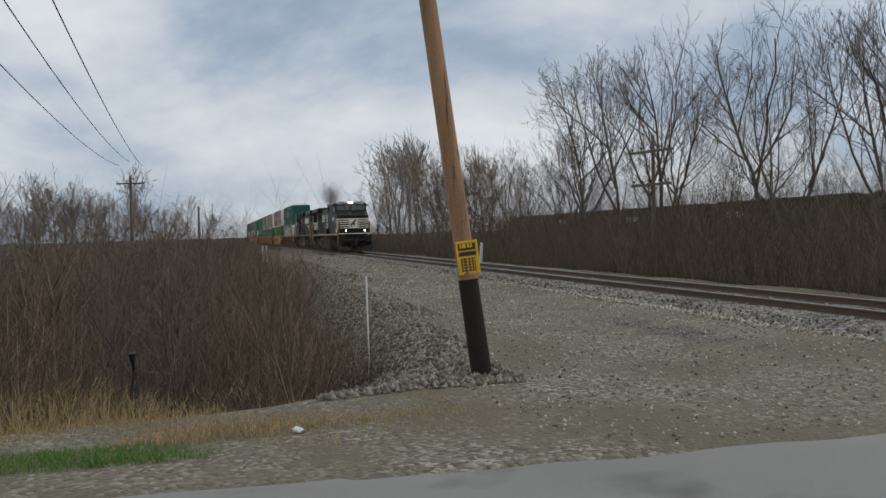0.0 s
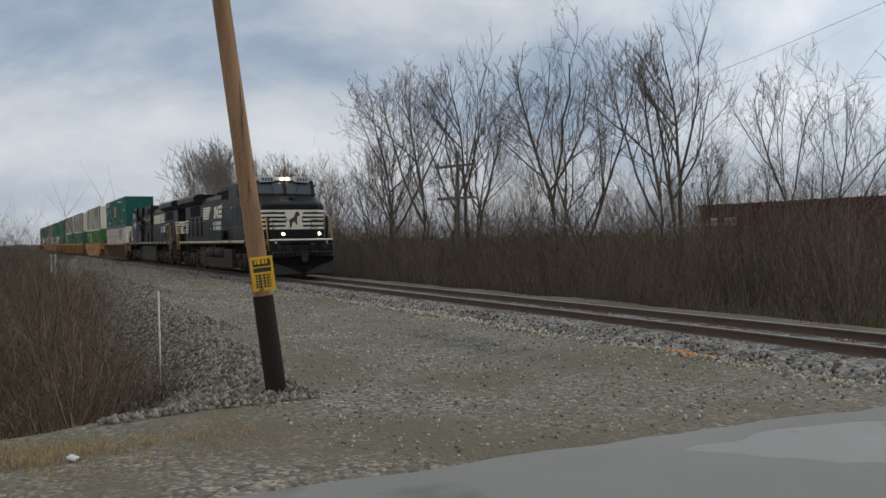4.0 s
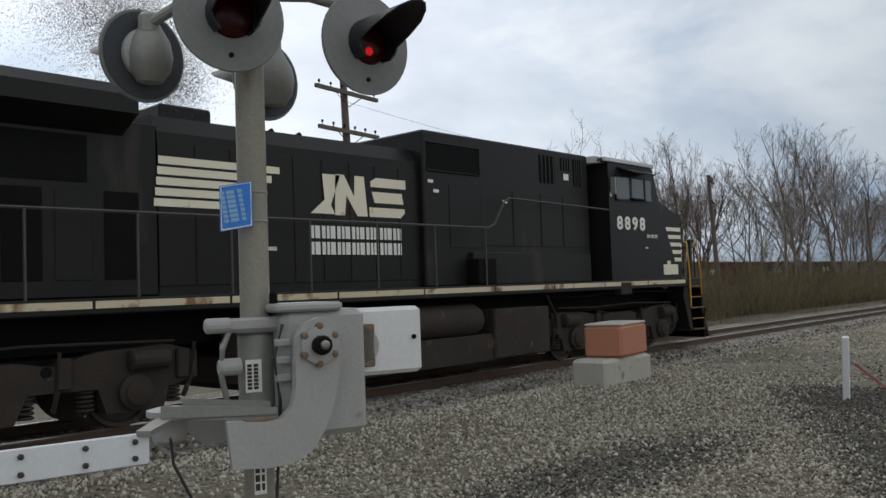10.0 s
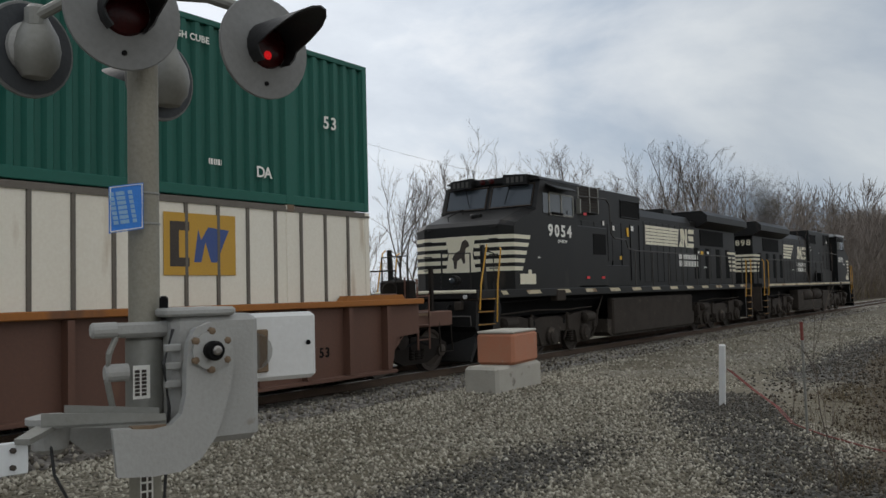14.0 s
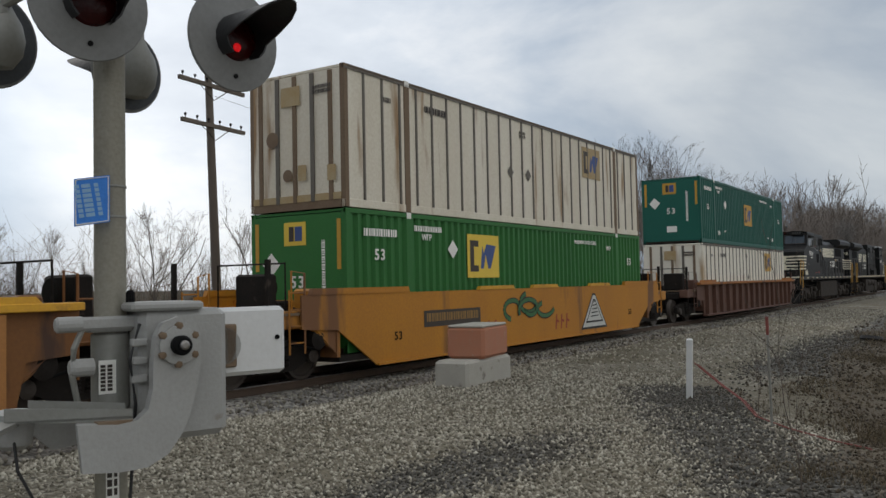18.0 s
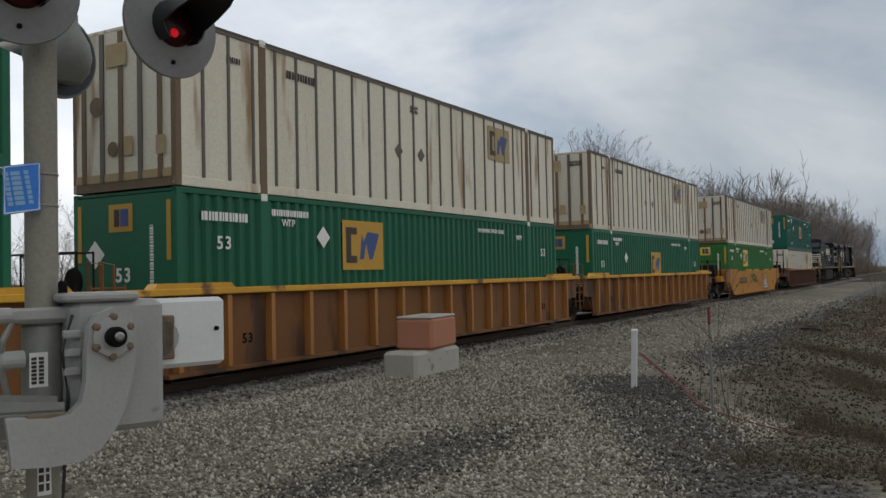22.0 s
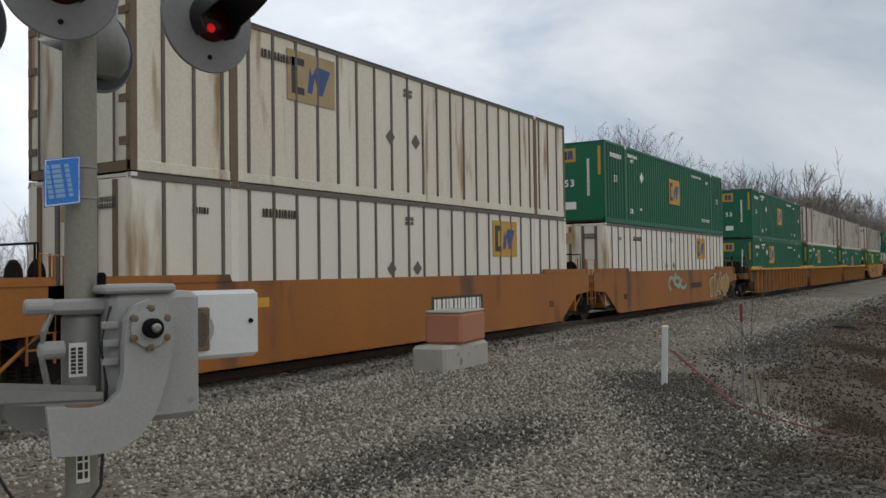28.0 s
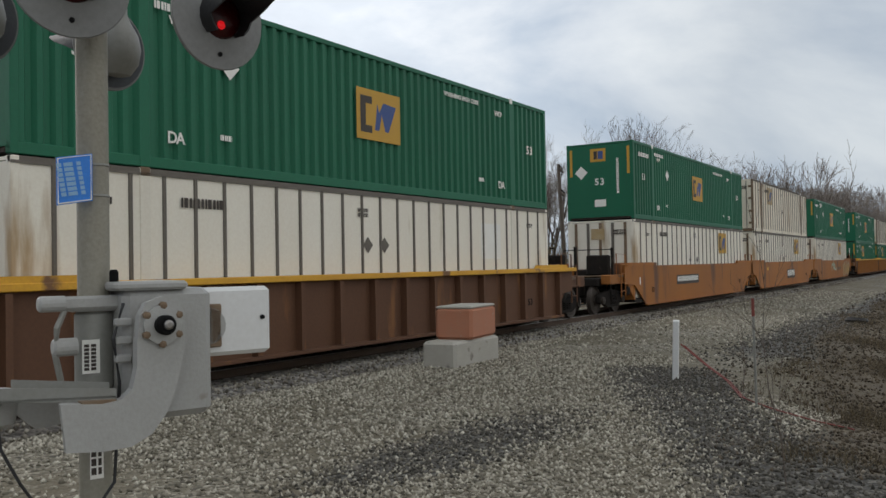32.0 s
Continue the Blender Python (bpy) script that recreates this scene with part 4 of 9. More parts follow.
def locomotive(number, slanted_marks, label):
    lo = thing("diesel_locomotive", label, "locomotive")
    # main frame, deck and fuel tank
    part("deck", MB().box(-21.2, 1.0, -1.5, 1.5, 1.55, 1.76, 0.02), BLACK, lo)
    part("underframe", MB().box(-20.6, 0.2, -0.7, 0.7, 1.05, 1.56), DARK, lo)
    for s in (-1, 1):
        x = -20.2
        k = 0
        while x < -0.05:
            w = 0.85 if slanted_marks else min(2.02, -x)
            y = s * 1.504
            sl = 0.12 if slanted_marks else 0.0
            st = MB().add([(x, y, 1.63), (min(x + w - 0.04, -0.02) - sl, y, 1.63), (min(x + w - 0.04, -0.02), y, 1.725), (x + sl, y, 1.725)], [(0, 1, 2, 3)])
            part("sill_stripe", st, SILL_CREAM, lo, "cream sill stripe with rust stains")
            x += 1.65 if slanted_marks else w
            k += 1
    part("fuel_tank", MB().prism([(-13.9, 0.8), (-13.9, 0.42), (-13.6, 0.28), (-6.6, 0.28), (-6.3, 0.42), (-6.3, 0.8)], -1.35, 1.35), GRIME, lo)
    for s in (-1, 1):
        if slanted_marks:
            part("fuel_tank_side", MB().box(-13.6, -6.6, min(s * 1.2, s * 1.42), max(s * 1.2, s * 1.42), 0.32, 1.42, 0.05), GRIME, lo)
        else:
            part("air_reservoir", MB().lathe([(0.05, -1.0), (0.25, -0.95), (0.31, -0.82), (0.31, 0.82), (0.25, 0.95), (0.05, 1.0)], (-9.3, s * 1.15, 1.1), (1, 0, 0), 20), GRIME, lo, smooth=True)
            part("air_reservoir", MB().lathe([(0.05, -1.0), (0.25, -0.95), (0.31, -0.82), (0.31, 0.82), (0.25, 0.95), (0.05, 1.0)], (-11.6, s * 1.15, 1.1), (1, 0, 0), 20), GRIME, lo, smooth=True)
            part("battery_box", MB().box(-8.05, -6.2, min(s * 0.95, s * 1.42), max(s * 0.95, s * 1.42), 0.3, 1.28, 0.03), GRIME, lo)
            part("equipment_box", MB().box(-14.0, -12.75, min(s * 0.95, s * 1.4), max(s * 0.95, s * 1.4), 0.42, 1.38, 0.03), GRIME, lo)
        part("sand_pipe", MB().tube([(-6.1, s * 1.3, 1.5), (-5.8, s * 1.3, 1.1), (-5.6, s * 1.22, 0.5)], 0.025, 6), GRIME, lo)
        part("frame_bracket", MB().box(-3.35, -2.85, min(s * 1.3, s * 1.515), max(s * 1.3, s * 1.515), 1.42, 1.72, 0.02), GRIME, lo)
        part("piping", MB().tube([(-6, s * 1.25, 1.47), (-4.5, s * 1.25, 1.42), (-3.4, s * 1.25, 1.5), (-0.4, s * 1.25, 1.44)], 0.03, 6), DARK, lo)
    locomotive_truck(lo, -2.95)
    locomotive_truck(lo, -17.5)
    # cab and nose
    cab_prof = [(-3.68, 1.76), (-1.3, 1.76), (-1.3, 3.84), (-1.56, 4.56), (-1.75, 4.6), (-3.68, 4.6)]
    cab = part("cab", MB().prism(cab_prof, -1.48, 1.48), BLACK, lo)
    part("cab_roof", MB().prism([(-1.42, 4.55), (-1.3, 4.02 + 0.56), (-1.3, 4.62), (-1.45, 4.66), (-1.22, 4.72), (1.22, 4.72), (1.45, 4.66), (1.5, 4.58)], -3.9, -1.5, "x"), BLACK if slanted_marks else CAB_ROOF, lo, "" if slanted_marks else "pale grey cab roof")
    if not slanted_marks:
        for q in (-1, 1):
            part("roof_edge", MB().box(-3.88, -1.52, min(q * 1.45, q * 1.53), max(q * 1.45, q * 1.53), 4.57, 4.67, 0.015), CAB_ROOF, lo, "pale rounded roof edge")
    nose = MB()
    prof = [(-1.3, 1.76), (0.0, 1.76), (0.0, 3.36), (-0.14, 3.48), (-1.3, 3.86)]
    nose.prism(prof, -1.12, 1.12)
    part("nose", nose, BLACK, lo)
    for s in (-1, 1):
        a, b = s * 1.12, s * 1.48
        vs = [(-1.3, a, 1.76), (0.0, a, 1.76), (0.0, a, 3.36), (-0.14, a, 3.48), (-1.3, a, 3.86), (-1.3, b, 1.76), (-0.16, b, 1.76), (-0.16, b, 3.3), (-0.26, b, 3.4), (-1.3, b, 3.78)]
        part("nose_cheek", MB().add(vs, [(1, 6, 7, 2), (2, 7, 8, 3), (3, 8, 9, 4), (0, 5, 6, 1), (5, 6, 7, 8, 9), (0, 1, 2, 3, 4)]), BLACK, lo)
    for k in range(5):
        z0 = 2.21 + 0.197 * k
        for s in (-1, 1):
            sd = MB()
            y = s * 1.484
            xl = -0.42 - 0.10 * (k + 1)
            sd.add([(xl, y, z0), (-0.16, y, z0), (-0.16, y, z0 + 0.1), (xl - 0.05, y, z0 + 0.1)], [(0, 1, 2, 3)])
            sd.add([(-0.16, s * 1.484, z0), (0.004, s * 1.12, z0), (0.004, s * 1.12, z0 + 0.105), (-0.16, s * 1.484, z0 + 0.105)], [(0, 1, 2, 3)])
            sd.add([(0.004, s * 1.12, z0), (0.004, s * 0.42, z0), (0.004, s * 0.38, z0 + 0.105), (0.004, s * 1.12, z0 + 0.105)], [(0, 1, 2, 3)])
            part("nose_stripe", sd, CREAM, lo, "cream safety stripe")
    part("nose_emblem", MB().prism([(-0.46, 2.2), (0.46, 2.2), (0.36, 2.65), (0.46, 3.11), (-0.46, 3.11), (-0.36, 2.65)], 0.003, 0.008, "x"), CREAM, lo, "cream panel with a dark emblem")
    part("emblem_mark", MB().prism([(-0.2, 2.3), (-0.13, 2.3), (-0.1, 2.5), (0.02, 2.56), (0.08, 2.42), (0.14, 2.44), (0.13, 2.62), (0.16, 2.8), (0.27, 2.86), (0.25, 2.95), (0.16, 3.03), (0.06, 2.98), (-0.02, 2.76), (-0.16, 2.7), (-0.26, 2.56), (-0.22, 2.5)], 0.009, 0.013, "x"), LOGO_DARK, lo)
    for s in (-1, 1):
        y0, y1 = sorted((s * 1.484, s * 1.494))
        part("numbered_plate", MB().box(-1.17, -0.39, y0, y1, 1.87, 2.13), CREAM, lo, "blank cream plate")
        part("numbered_plate", MB().box(-0.96, -0.8, y0, y1, 2.13, 2.23), CREAM, lo)
        # side windows with a shade above
        for xa, xb in ((-3.34, -2.71), (-2.63, -2.02)) + (((-1.93, -1.66),)):
            part("side_window", MB().box(xa, xb, min(s * 1.475, s * 1.49), max(s * 1.475, s * 1.49), 3.72, 4.24), GLASS, lo, "dark cab window")
        fr = MB()
        for xa, xb, za, zb in ((-3.4, -1.96, 4.24, 4.28), (-3.4, -1.96, 3.67, 3.72), (-3.4, -3.34, 3.67, 4.28), (-2.71, -2.63, 3.67, 4.28), (-2.02, -1.96, 3.67, 4.28)):
            fr.box(xa, xb, min(s * 1.48, s * 1.505), max(s * 1.48, s * 1.505), za, zb)
        part("window_frame", fr, GALV if slanted_marks else BLACK, lo, "bare metal window frame" if slanted_marks else "")
        part("sun_shade", MB().add([(-3.3, s * 1.48, 4.46), (-1.85, s * 1.48, 4.46), (-1.95, s * 1.78, 4.32), (-3.05, s * 1.78, 4.32), (-3.3, s * 1.48, 4.49), (-1.85, s * 1.48, 4.49), (-1.95, s * 1.79, 4.35), (-3.05, s * 1.79, 4.35)], [(0, 1, 2, 3), (7, 6, 5, 4), (2, 6, 7, 3), (0, 3, 7, 4), (1, 5, 6, 2)]), BLACK, lo)
        part("arm_rest", MB().box(-2.7, -2.1, min(s * 1.48, s * 1.56), max(s * 1.48, s * 1.56), 3.7, 3.76, 0.02), DARK, lo)
        part("mirror", MB().box(-3.62, -3.56, min(s * 1.5, s * 1.62), max(s * 1.5, s * 1.62), 3.8, 4.2), GALV, lo)
        o = letters(number, 0.43, WHITE_MARK, lo, SIDE(-2.7 if s < 0 else -2.58, 2.99 if s < 0 else 3.13, s, 1.486), "road_number", spacing=1.12, wide=1.24, bold=0.032)
        tagged(o, "white road number")
        letters("D9-40CW", 0.12, WHITE_MARK, lo, SIDE(-1.69 if s < 0 else -2.7, 2.8 if s < 0 else 2.96, s, 1.487), "model_mark")
        text_bars(0.14, 0.05, 1, lo, SIDE(-1.98, 2.52, s, 1.487))
        # windshields
        part("windshield", MB().add([(-1.318, s * 0.1, 3.93), (-1.318, s * 1.3, 3.93), (-1.512, s * 1.3, 4.46), (-1.512, s * 0.1, 4.46)], [(0, 1, 2, 3)]), GLASS, lo, "dark windshield pane")
        part("windshield_frame", MB().tube([(-1.31, s * 0.07, 3.9), (-1.31, s * 1.34, 3.9), (-1.52, s * 1.34, 4.49), (-1.52, s * 0.07, 4.49), (-1.31, s * 0.07, 3.9)], 0.025, 5), STEEL, lo)
        part("wiper", MB().tube([(-1.36, s * 0.7, 4.5), (-1.3, s * 0.55, 3.98)], 0.012, 4), DARK, lo)
        part("number_board", MB().prism([(s * 0.5, 4.5), (s * 1.2, 4.46), (s * 1.18, 4.72), (s * 0.5, 4.76)], -1.62, -1.34, "x"), BLACK if slanted_marks else CAB_ROOF, lo)
        bars = MB()
        for q in range(4):
            bars.box(-1.342, -1.335, min(s * (0.6 + 0.14 * q), s * (0.68 + 0.14 * q)), max(s * (0.6 + 0.14 * q), s * (0.68 + 0.14 * q)), 4.53, 4.68)
        part("number_board_mark", bars, RAIL_GREY if slanted_marks else LOGO_DARK, lo)
        part("headlight", MB().lathe([(0.075, 0), (0.08, 0.05), (0.065, 0.06), (0.02, 0.07)], (-1.38, s * 0.14, 4.62), (1, 0, 0), 16), HEADLIGHT if number == "8898" else LENS, lo, "round headlight")
        part("ditch_light", MB().lathe([(0.06, 0), (0.07, 0.08), (0.055, 0.09), (0.015, 0.095)], (0.98, s * 0.85, 1.98), (1, 0, 0), 16), HEADLIGHT if number == "8898" else GLASS, lo, "ditch light on the front platform")
        part("ditch_light_housing", MB().lathe([(0.1, -0.12), (0.13, 0), (0.13, 0.1)], (0.93, s * 0.85, 1.98), (1, 0, 0), 14), BLACK, lo)
        # front steps and handrails
        stp = MB().prism([(0.06, 1.76), (0.95, 1.76), (1.0, 0.32), (0.5, 0.32), (0.12, 0.9)], s * 0.98, s * 1.02)
        part("step_well", stp, BLACK, lo)
        part("step_cheek", MB().prism([(0.02, 1.76), (0.14, 1.76), (0.38, 0.34), (0.22, 0.4), (-0.1, 1.3)], min(s * 1.0, s * 1.46), max(s * 1.0, s * 1.46)), BLACK, lo)
        for q in range(5):
            zz = 0.36 + 0.29 * q
            part("step", MB().box(0.32 - 0.05 * q, 0.98, min(s * 1.0, s * 1.5), max(s * 1.0, s * 1.5), zz, zz + 0.035), GRIME, lo)
            part("step_edge", MB().box(0.34 - 0.05 * q, 0.97, min(s * 1.5, s * 1.512), max(s * 1.5, s * 1.512), zz + 0.012, zz + 0.035), WORN_YELLOW, lo, "worn yellow step edge")
        part("grab_iron", MB().tube([(-0.05, s * 1.5, 2.75), (0.02, s * 1.56, 2.7), (0.16, s * 1.54, 1.9), (0.2, s * 1.52, 1.0)], 0.02, 6), YELLOW_RAIL, lo, "yellow grab iron")
        part("grab_iron", MB().tube([(0.55, s * 1.5, 2.8), (0.62, s * 1.54, 2.72), (0.85, s * 1.52, 1.9), (0.9, s * 1.5, 1.3)], 0.02, 6), YELLOW_RAIL, lo, "yellow grab iron")
        part("front_post", MB().prism([(0.42, 1.76), (0.56, 1.76), (0.6, 2.8), (0.5, 2.8)], min(s * 1.34, s * 1.42), max(s * 1.34, s * 1.42)), BLACK, lo)
        part("front_rail", MB().tube([(0.1, s * 1.4, 1.8), (0.1, s * 1.4, 2.62), (0.42, s * 1.4, 2.66)], 0.02, 6), BLACK, lo)
        part("front_rail", MB().tube([(0.95, s * 1.3, 1.78), (0.95, s * 1.3, 2.6), (0.95, s * 0.5, 2.62), (0.95, s * 0.5, 1.78)], 0.022, 6), BLACK, lo)
        for zz in (2.28, 2.62, 3.0, 3.3):
            part("nose_step", MB().tube([(0.0, s * 0.9, zz), (0.08, s * 0.9, zz), (0.08, s * 1.1, zz), (0.0, s * 1.1, zz)], 0.014, 5), BLACK, lo)
    part("nose_grab", MB().tube([(-1.05, -0.6, 3.78), (-1.05, -0.6, 3.9), (-0.35, -0.6, 3.66), (-0.35, -0.6, 3.54)], 0.015, 5), BLACK, lo)
    part("nose_hatch", MB().lathe([(0.16, 0), (0.16, 0.1), (0.1, 0.14)], (-0.62, 0.1, 3.6), (0.2, 0, 1), 12), BLACK, lo)
    # pilot and coupler
    part("pilot_plate", MB().prism([(0.9, 1.5), (1.02, 1.5), (1.05, 0.7), (1.32, 0.18), (1.25, 0.14), (0.95, 0.6)], -1.48, 1.48), BLACK, lo)
    for s in (-1, 1):
        lo_e = [(1.34, s * 0.02, 0.13), (1.02, s * 1.5, 0.13), (1.3, s * 0.02, 0.5), (0.98, s * 1.5, 0.5), (1.36, s * 0.02, 0.86), (1.04, s * 1.5, 0.8), (1.46, s * 0.02, 1.0), (1.14, s * 1.5, 0.92)]
        back = [(x - 0.05, y, z) for x, y, z in lo_e]
        part("snow_plough", MB().add(lo_e + back, [(0, 1, 3, 2), (2, 3, 5, 4), (4, 5, 7, 6), (8, 10, 11, 9), (10, 12, 13, 11), (12, 14, 15, 13), (6, 7, 15, 14), (0, 8, 9, 1), (1, 9, 11, 3), (3, 11, 13, 5), (5, 13, 15, 7)]), DARK, lo, "black snow plough blade")
        part("draft_hose", MB().tube([(1.08, s * 0.28, 1.45), (1.34, s * 0.3, 1.32), (1.46, s * 0.24, 0.98), (1.4, s * 0.1, 0.8)], 0.035, 6), DARK, lo)
        part("step_light", MB().lathe([(0.05, 0), (0.05, 0.05)], (1.02, s * 1.2, 1.6), (1, 0, 0), 10), CAB_ROOF, lo)
    part("front_sill", MB().box(0.9, 1.04, -1.48, 1.48, 1.68, 1.76, 0.02), CREAM, lo, "pale front sill edge")
    part("coupler", MB().prism([(-0.1, 0.72), (0.1, 0.72), (0.16, 0.86), (0.14, 1.04), (-0.14, 1.04), (-0.16, 0.86)], 1.0, 1.45, "x"), GRIME, lo)
    for s in (-1, 1):
        part("air_hose", MB().tube([(1.05, s * 0.35, 1.3), (1.28, s * 0.38, 1.1), (1.3, s * 0.42, 0.7), (1.12, s * 0.5, 0.6)], 0.03, 6), DARK, lo)
        part("air_hose", MB().tube([(1.05, s * 0.6, 1.25), (1.2, s * 0.6, 1.0), (1.18, s * 0.62, 0.75)], 0.025, 6), DARK, lo)
    for s in (-1, 1):
        part("hose_bundle", MB().tube([(1.04, s * 0.75, 1.42), (1.2, s * 0.78, 1.3), (1.24, s * 0.8, 0.95), (1.1, s * 0.86, 0.85)], 0.035, 6), DARK, lo)
        part("cut_lever", MB().tube([(1.06, s * 0.2, 1.2), (1.12, s * 0.6, 1.16), (1.12, s * 1.38, 1.16), (1.12, s * 1.4, 0.95)], 0.018, 5), RAIL_GREY, lo)
        part("uncoupling_bracket", MB().box(1.03, 1.1, min(s * 0.55, s * 0.63), max(s * 0.55, s * 0.63), 1.1, 1.24), GRIME, lo)
        part("jumper_receptacle", MB().box(1.02, 1.14, min(s * 0.95, s * 1.15), max(s * 0.95, s * 1.15), 1.3, 1.5, 0.02), GRIME, lo)
    part("draft_gear_pocket", MB().box(1.03, 1.08, -0.4, 0.4, 0.62, 1.18, 0.015), GRIME, lo)
    # hoods behind the cab
    part("intake_hood", MB().box(-9.65, -4.0, -1.12, 1.12, 1.76, 4.72, 0.03), BLACK, lo)
    # near-black filler between cab and hood, standing in for the gap's shade
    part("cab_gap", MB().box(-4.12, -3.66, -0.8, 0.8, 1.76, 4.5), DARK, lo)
    part("engine_hood", MB().prism([(-0.98, 1.76), (0.98, 1.76), (0.98, 4.1), (0.8, 4.36), (-0.8, 4.36), (-0.98, 4.1)], -15.0, -9.6, "x"), BLACK, lo)
    part("radiator_hood", MB().box(-20.6, -14.95, -0.98, 0.98, 1.76, 4.2, 0.03), BLACK, lo)
    wing = [(-0.97, 3.98), (-1.02, 3.98), (-1.46, 4.2), (-1.46, 4.44), (-1.25, 4.62), (1.25, 4.62), (1.46, 4.44), (1.46, 4.2), (1.02, 3.98), (0.97, 3.98)]
    part("radiator_wing", MB().prism(wing, -20.85, -15.5, "x"), BLACK, lo, "flared radiator housing")
    part("exhaust_outlet", MB().box(-14.6, -13.7, -0.4, 0.4, 4.34, 4.66, 0.03), BLACK, lo)
    horn = MB().tube([(-12.9, 0, 4.24), (-12.9, 0, 4.46), (-11.9, 0, 4.48)], 0.03, 6)
    for dx, sg in ((-12.6, 1), (-12.3, -1), (-12.0, 1)):
        horn.lathe([(0.03, 0), (0.04, 0.25 * 1), (0.1, 0.34)], (dx, 0.0, 4.5), (sg, 0, 0), 10)
    part("horn", horn, DARK, lo)
    for s in (-1, 1):
        y0, y1 = sorted((s * 1.12, s * 1.126))
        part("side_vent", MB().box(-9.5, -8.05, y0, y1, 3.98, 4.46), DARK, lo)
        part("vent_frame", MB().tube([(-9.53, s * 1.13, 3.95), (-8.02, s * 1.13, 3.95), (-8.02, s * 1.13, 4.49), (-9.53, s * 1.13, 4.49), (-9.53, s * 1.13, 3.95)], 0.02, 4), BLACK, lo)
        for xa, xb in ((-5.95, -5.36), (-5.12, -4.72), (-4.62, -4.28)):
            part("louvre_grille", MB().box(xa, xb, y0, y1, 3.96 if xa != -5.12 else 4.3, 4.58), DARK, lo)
            lv = MB()
            for q in range(4):
                xx = xa + (xb - xa) * (q + 0.5) / 4
                lv.box(xx - 0.02, xx + 0.02, min(s * 1.12, s * 1.145), max(s * 1.12, s * 1.145), 3.96 if xa != -5.12 else 4.3, 4.58)
            part("grille_bar", lv, BLACK, lo)
        part("warning_label", MB().box(-5.02, -4.82, min(s * 1.126, s * 1.13), max(s * 1.126, s * 1.13), 4.08, 4.22), WHITE_MARK, lo, "white warning label")
        part("warning_label", MB().box(-3.64, -3.56, min(s * 1.486, s * 1.49), max(s * 1.486, s * 1.49), 3.75, 3.85), WHITE_MARK, lo)
        for xa, xb in ((-8.0, -7.0), (-6.95, -6.05), (-5.95, -5.2), (-5.1, -4.3)):
            part("hood_door", MB().box(xa, xb, min(s * 1.12, s * 1.135), max(s * 1.12, s * 1.135), 2.55, 3.7, 0.006), BLACK, lo)
        for xa in (-6.7, -5.2):
            lv = MB()
            for q in range(4):
                lv.box(xa, xa + 0.6, min(s * 1.12, s * 1.14), max(s * 1.12, s * 1.14), 2.1 + 0.06 * q, 2.13 + 0.06 * q)
            part("louvre", lv, GRIME, lo)
        part("walkway_cabinet", MB().box(-8.4, -4.15, min(s * 1.1, s * 1.22), max(s * 1.1, s * 1.22), 1.76, 2.42, 0.02), BLACK, lo)
        for q in range(9):
            xa = -15.0 + 0.6 * q
            part("hood_door", MB().box(xa + 0.02, xa + 0.58, min(s * 0.98, s * 0.995), max(s * 0.98, s * 0.995), 1.9, 3.95, 0.006), BLACK, lo)
        for q in range(8):
            xa = -20.45 + 0.66 * q
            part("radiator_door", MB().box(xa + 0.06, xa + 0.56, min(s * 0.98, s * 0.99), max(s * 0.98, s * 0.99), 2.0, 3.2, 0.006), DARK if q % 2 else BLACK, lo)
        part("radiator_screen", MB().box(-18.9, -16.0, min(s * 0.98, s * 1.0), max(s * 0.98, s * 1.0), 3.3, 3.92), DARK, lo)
        # maker's emblem drawn as plain shapes, and two rows of bars
        y = s * 1.0
        if s < 0:
            runs, x_left, z_low, text_x, text_z = [(-15.05 + 0.02 * q, -13.5 + 0.16 * q, 3.03 + 0.152 * q, 0.112) for q in range(5)], -12.25, 3.03, -11.2, 2.3
        else:
            runs, x_left, z_low, text_x, text_z = [(-13.45 - 0.03 * q, -10.35, 3.17 + 0.113 * q, 0.094) for q in range(6)], -13.55, 3.17, -14.6, 2.4
        for xa, xb, z0, hh in runs:
            part("emblem_stripe", MB().add([(xa, y, z0), (xb, y, z0), (xb, y, z0 + hh), (xa, y, z0 + hh)], [(0, 1, 2, 3)]), CREAM, lo, "cream stripe of the emblem")
        w = 2.2 if s < 0 else 1.68
        for shape in ([(0.0, 0.02), (0.24, 0.02), (0.2, 0.24), (0.3, 0.98), (0.12, 0.98), (0.14, 0.36)], [(0.24, 0.0), (0.34, 0.0), (0.36, 0.5), (0.47, 0.0), (0.58, 0.0), (0.55, 1.0), (0.45, 1.0), (0.44, 0.48), (0.34, 1.0), (0.25, 1.0)],
                      [(0.6, 0.0), (0.95, 0.0), (1.0, 0.12), (1.0, 0.24), (0.6, 0.24)], [(0.66, 0.36), (0.99, 0.36), (0.97, 0.64), (0.63, 0.64)], [(0.62, 0.76), (1.02, 0.76), (1.02, 1.0), (0.68, 1.0), (0.62, 0.9)]):
            part("emblem_block", MB().add([(x_left - s * w * a, y, z_low + 0.7 * b) for a, b in shape], [tuple(range(len(shape)))]), CREAM, lo, "cream emblem block")
        text_bars(2.1, 0.54, 2, lo, SIDE(text_x, text_z, s, 1.002))
        text_bars(0.3, 0.08, 1, lo, SIDE(text_x - 1.9, 2.4, s, 1.002))
        # handrails along the walkway
        zz = 2.88
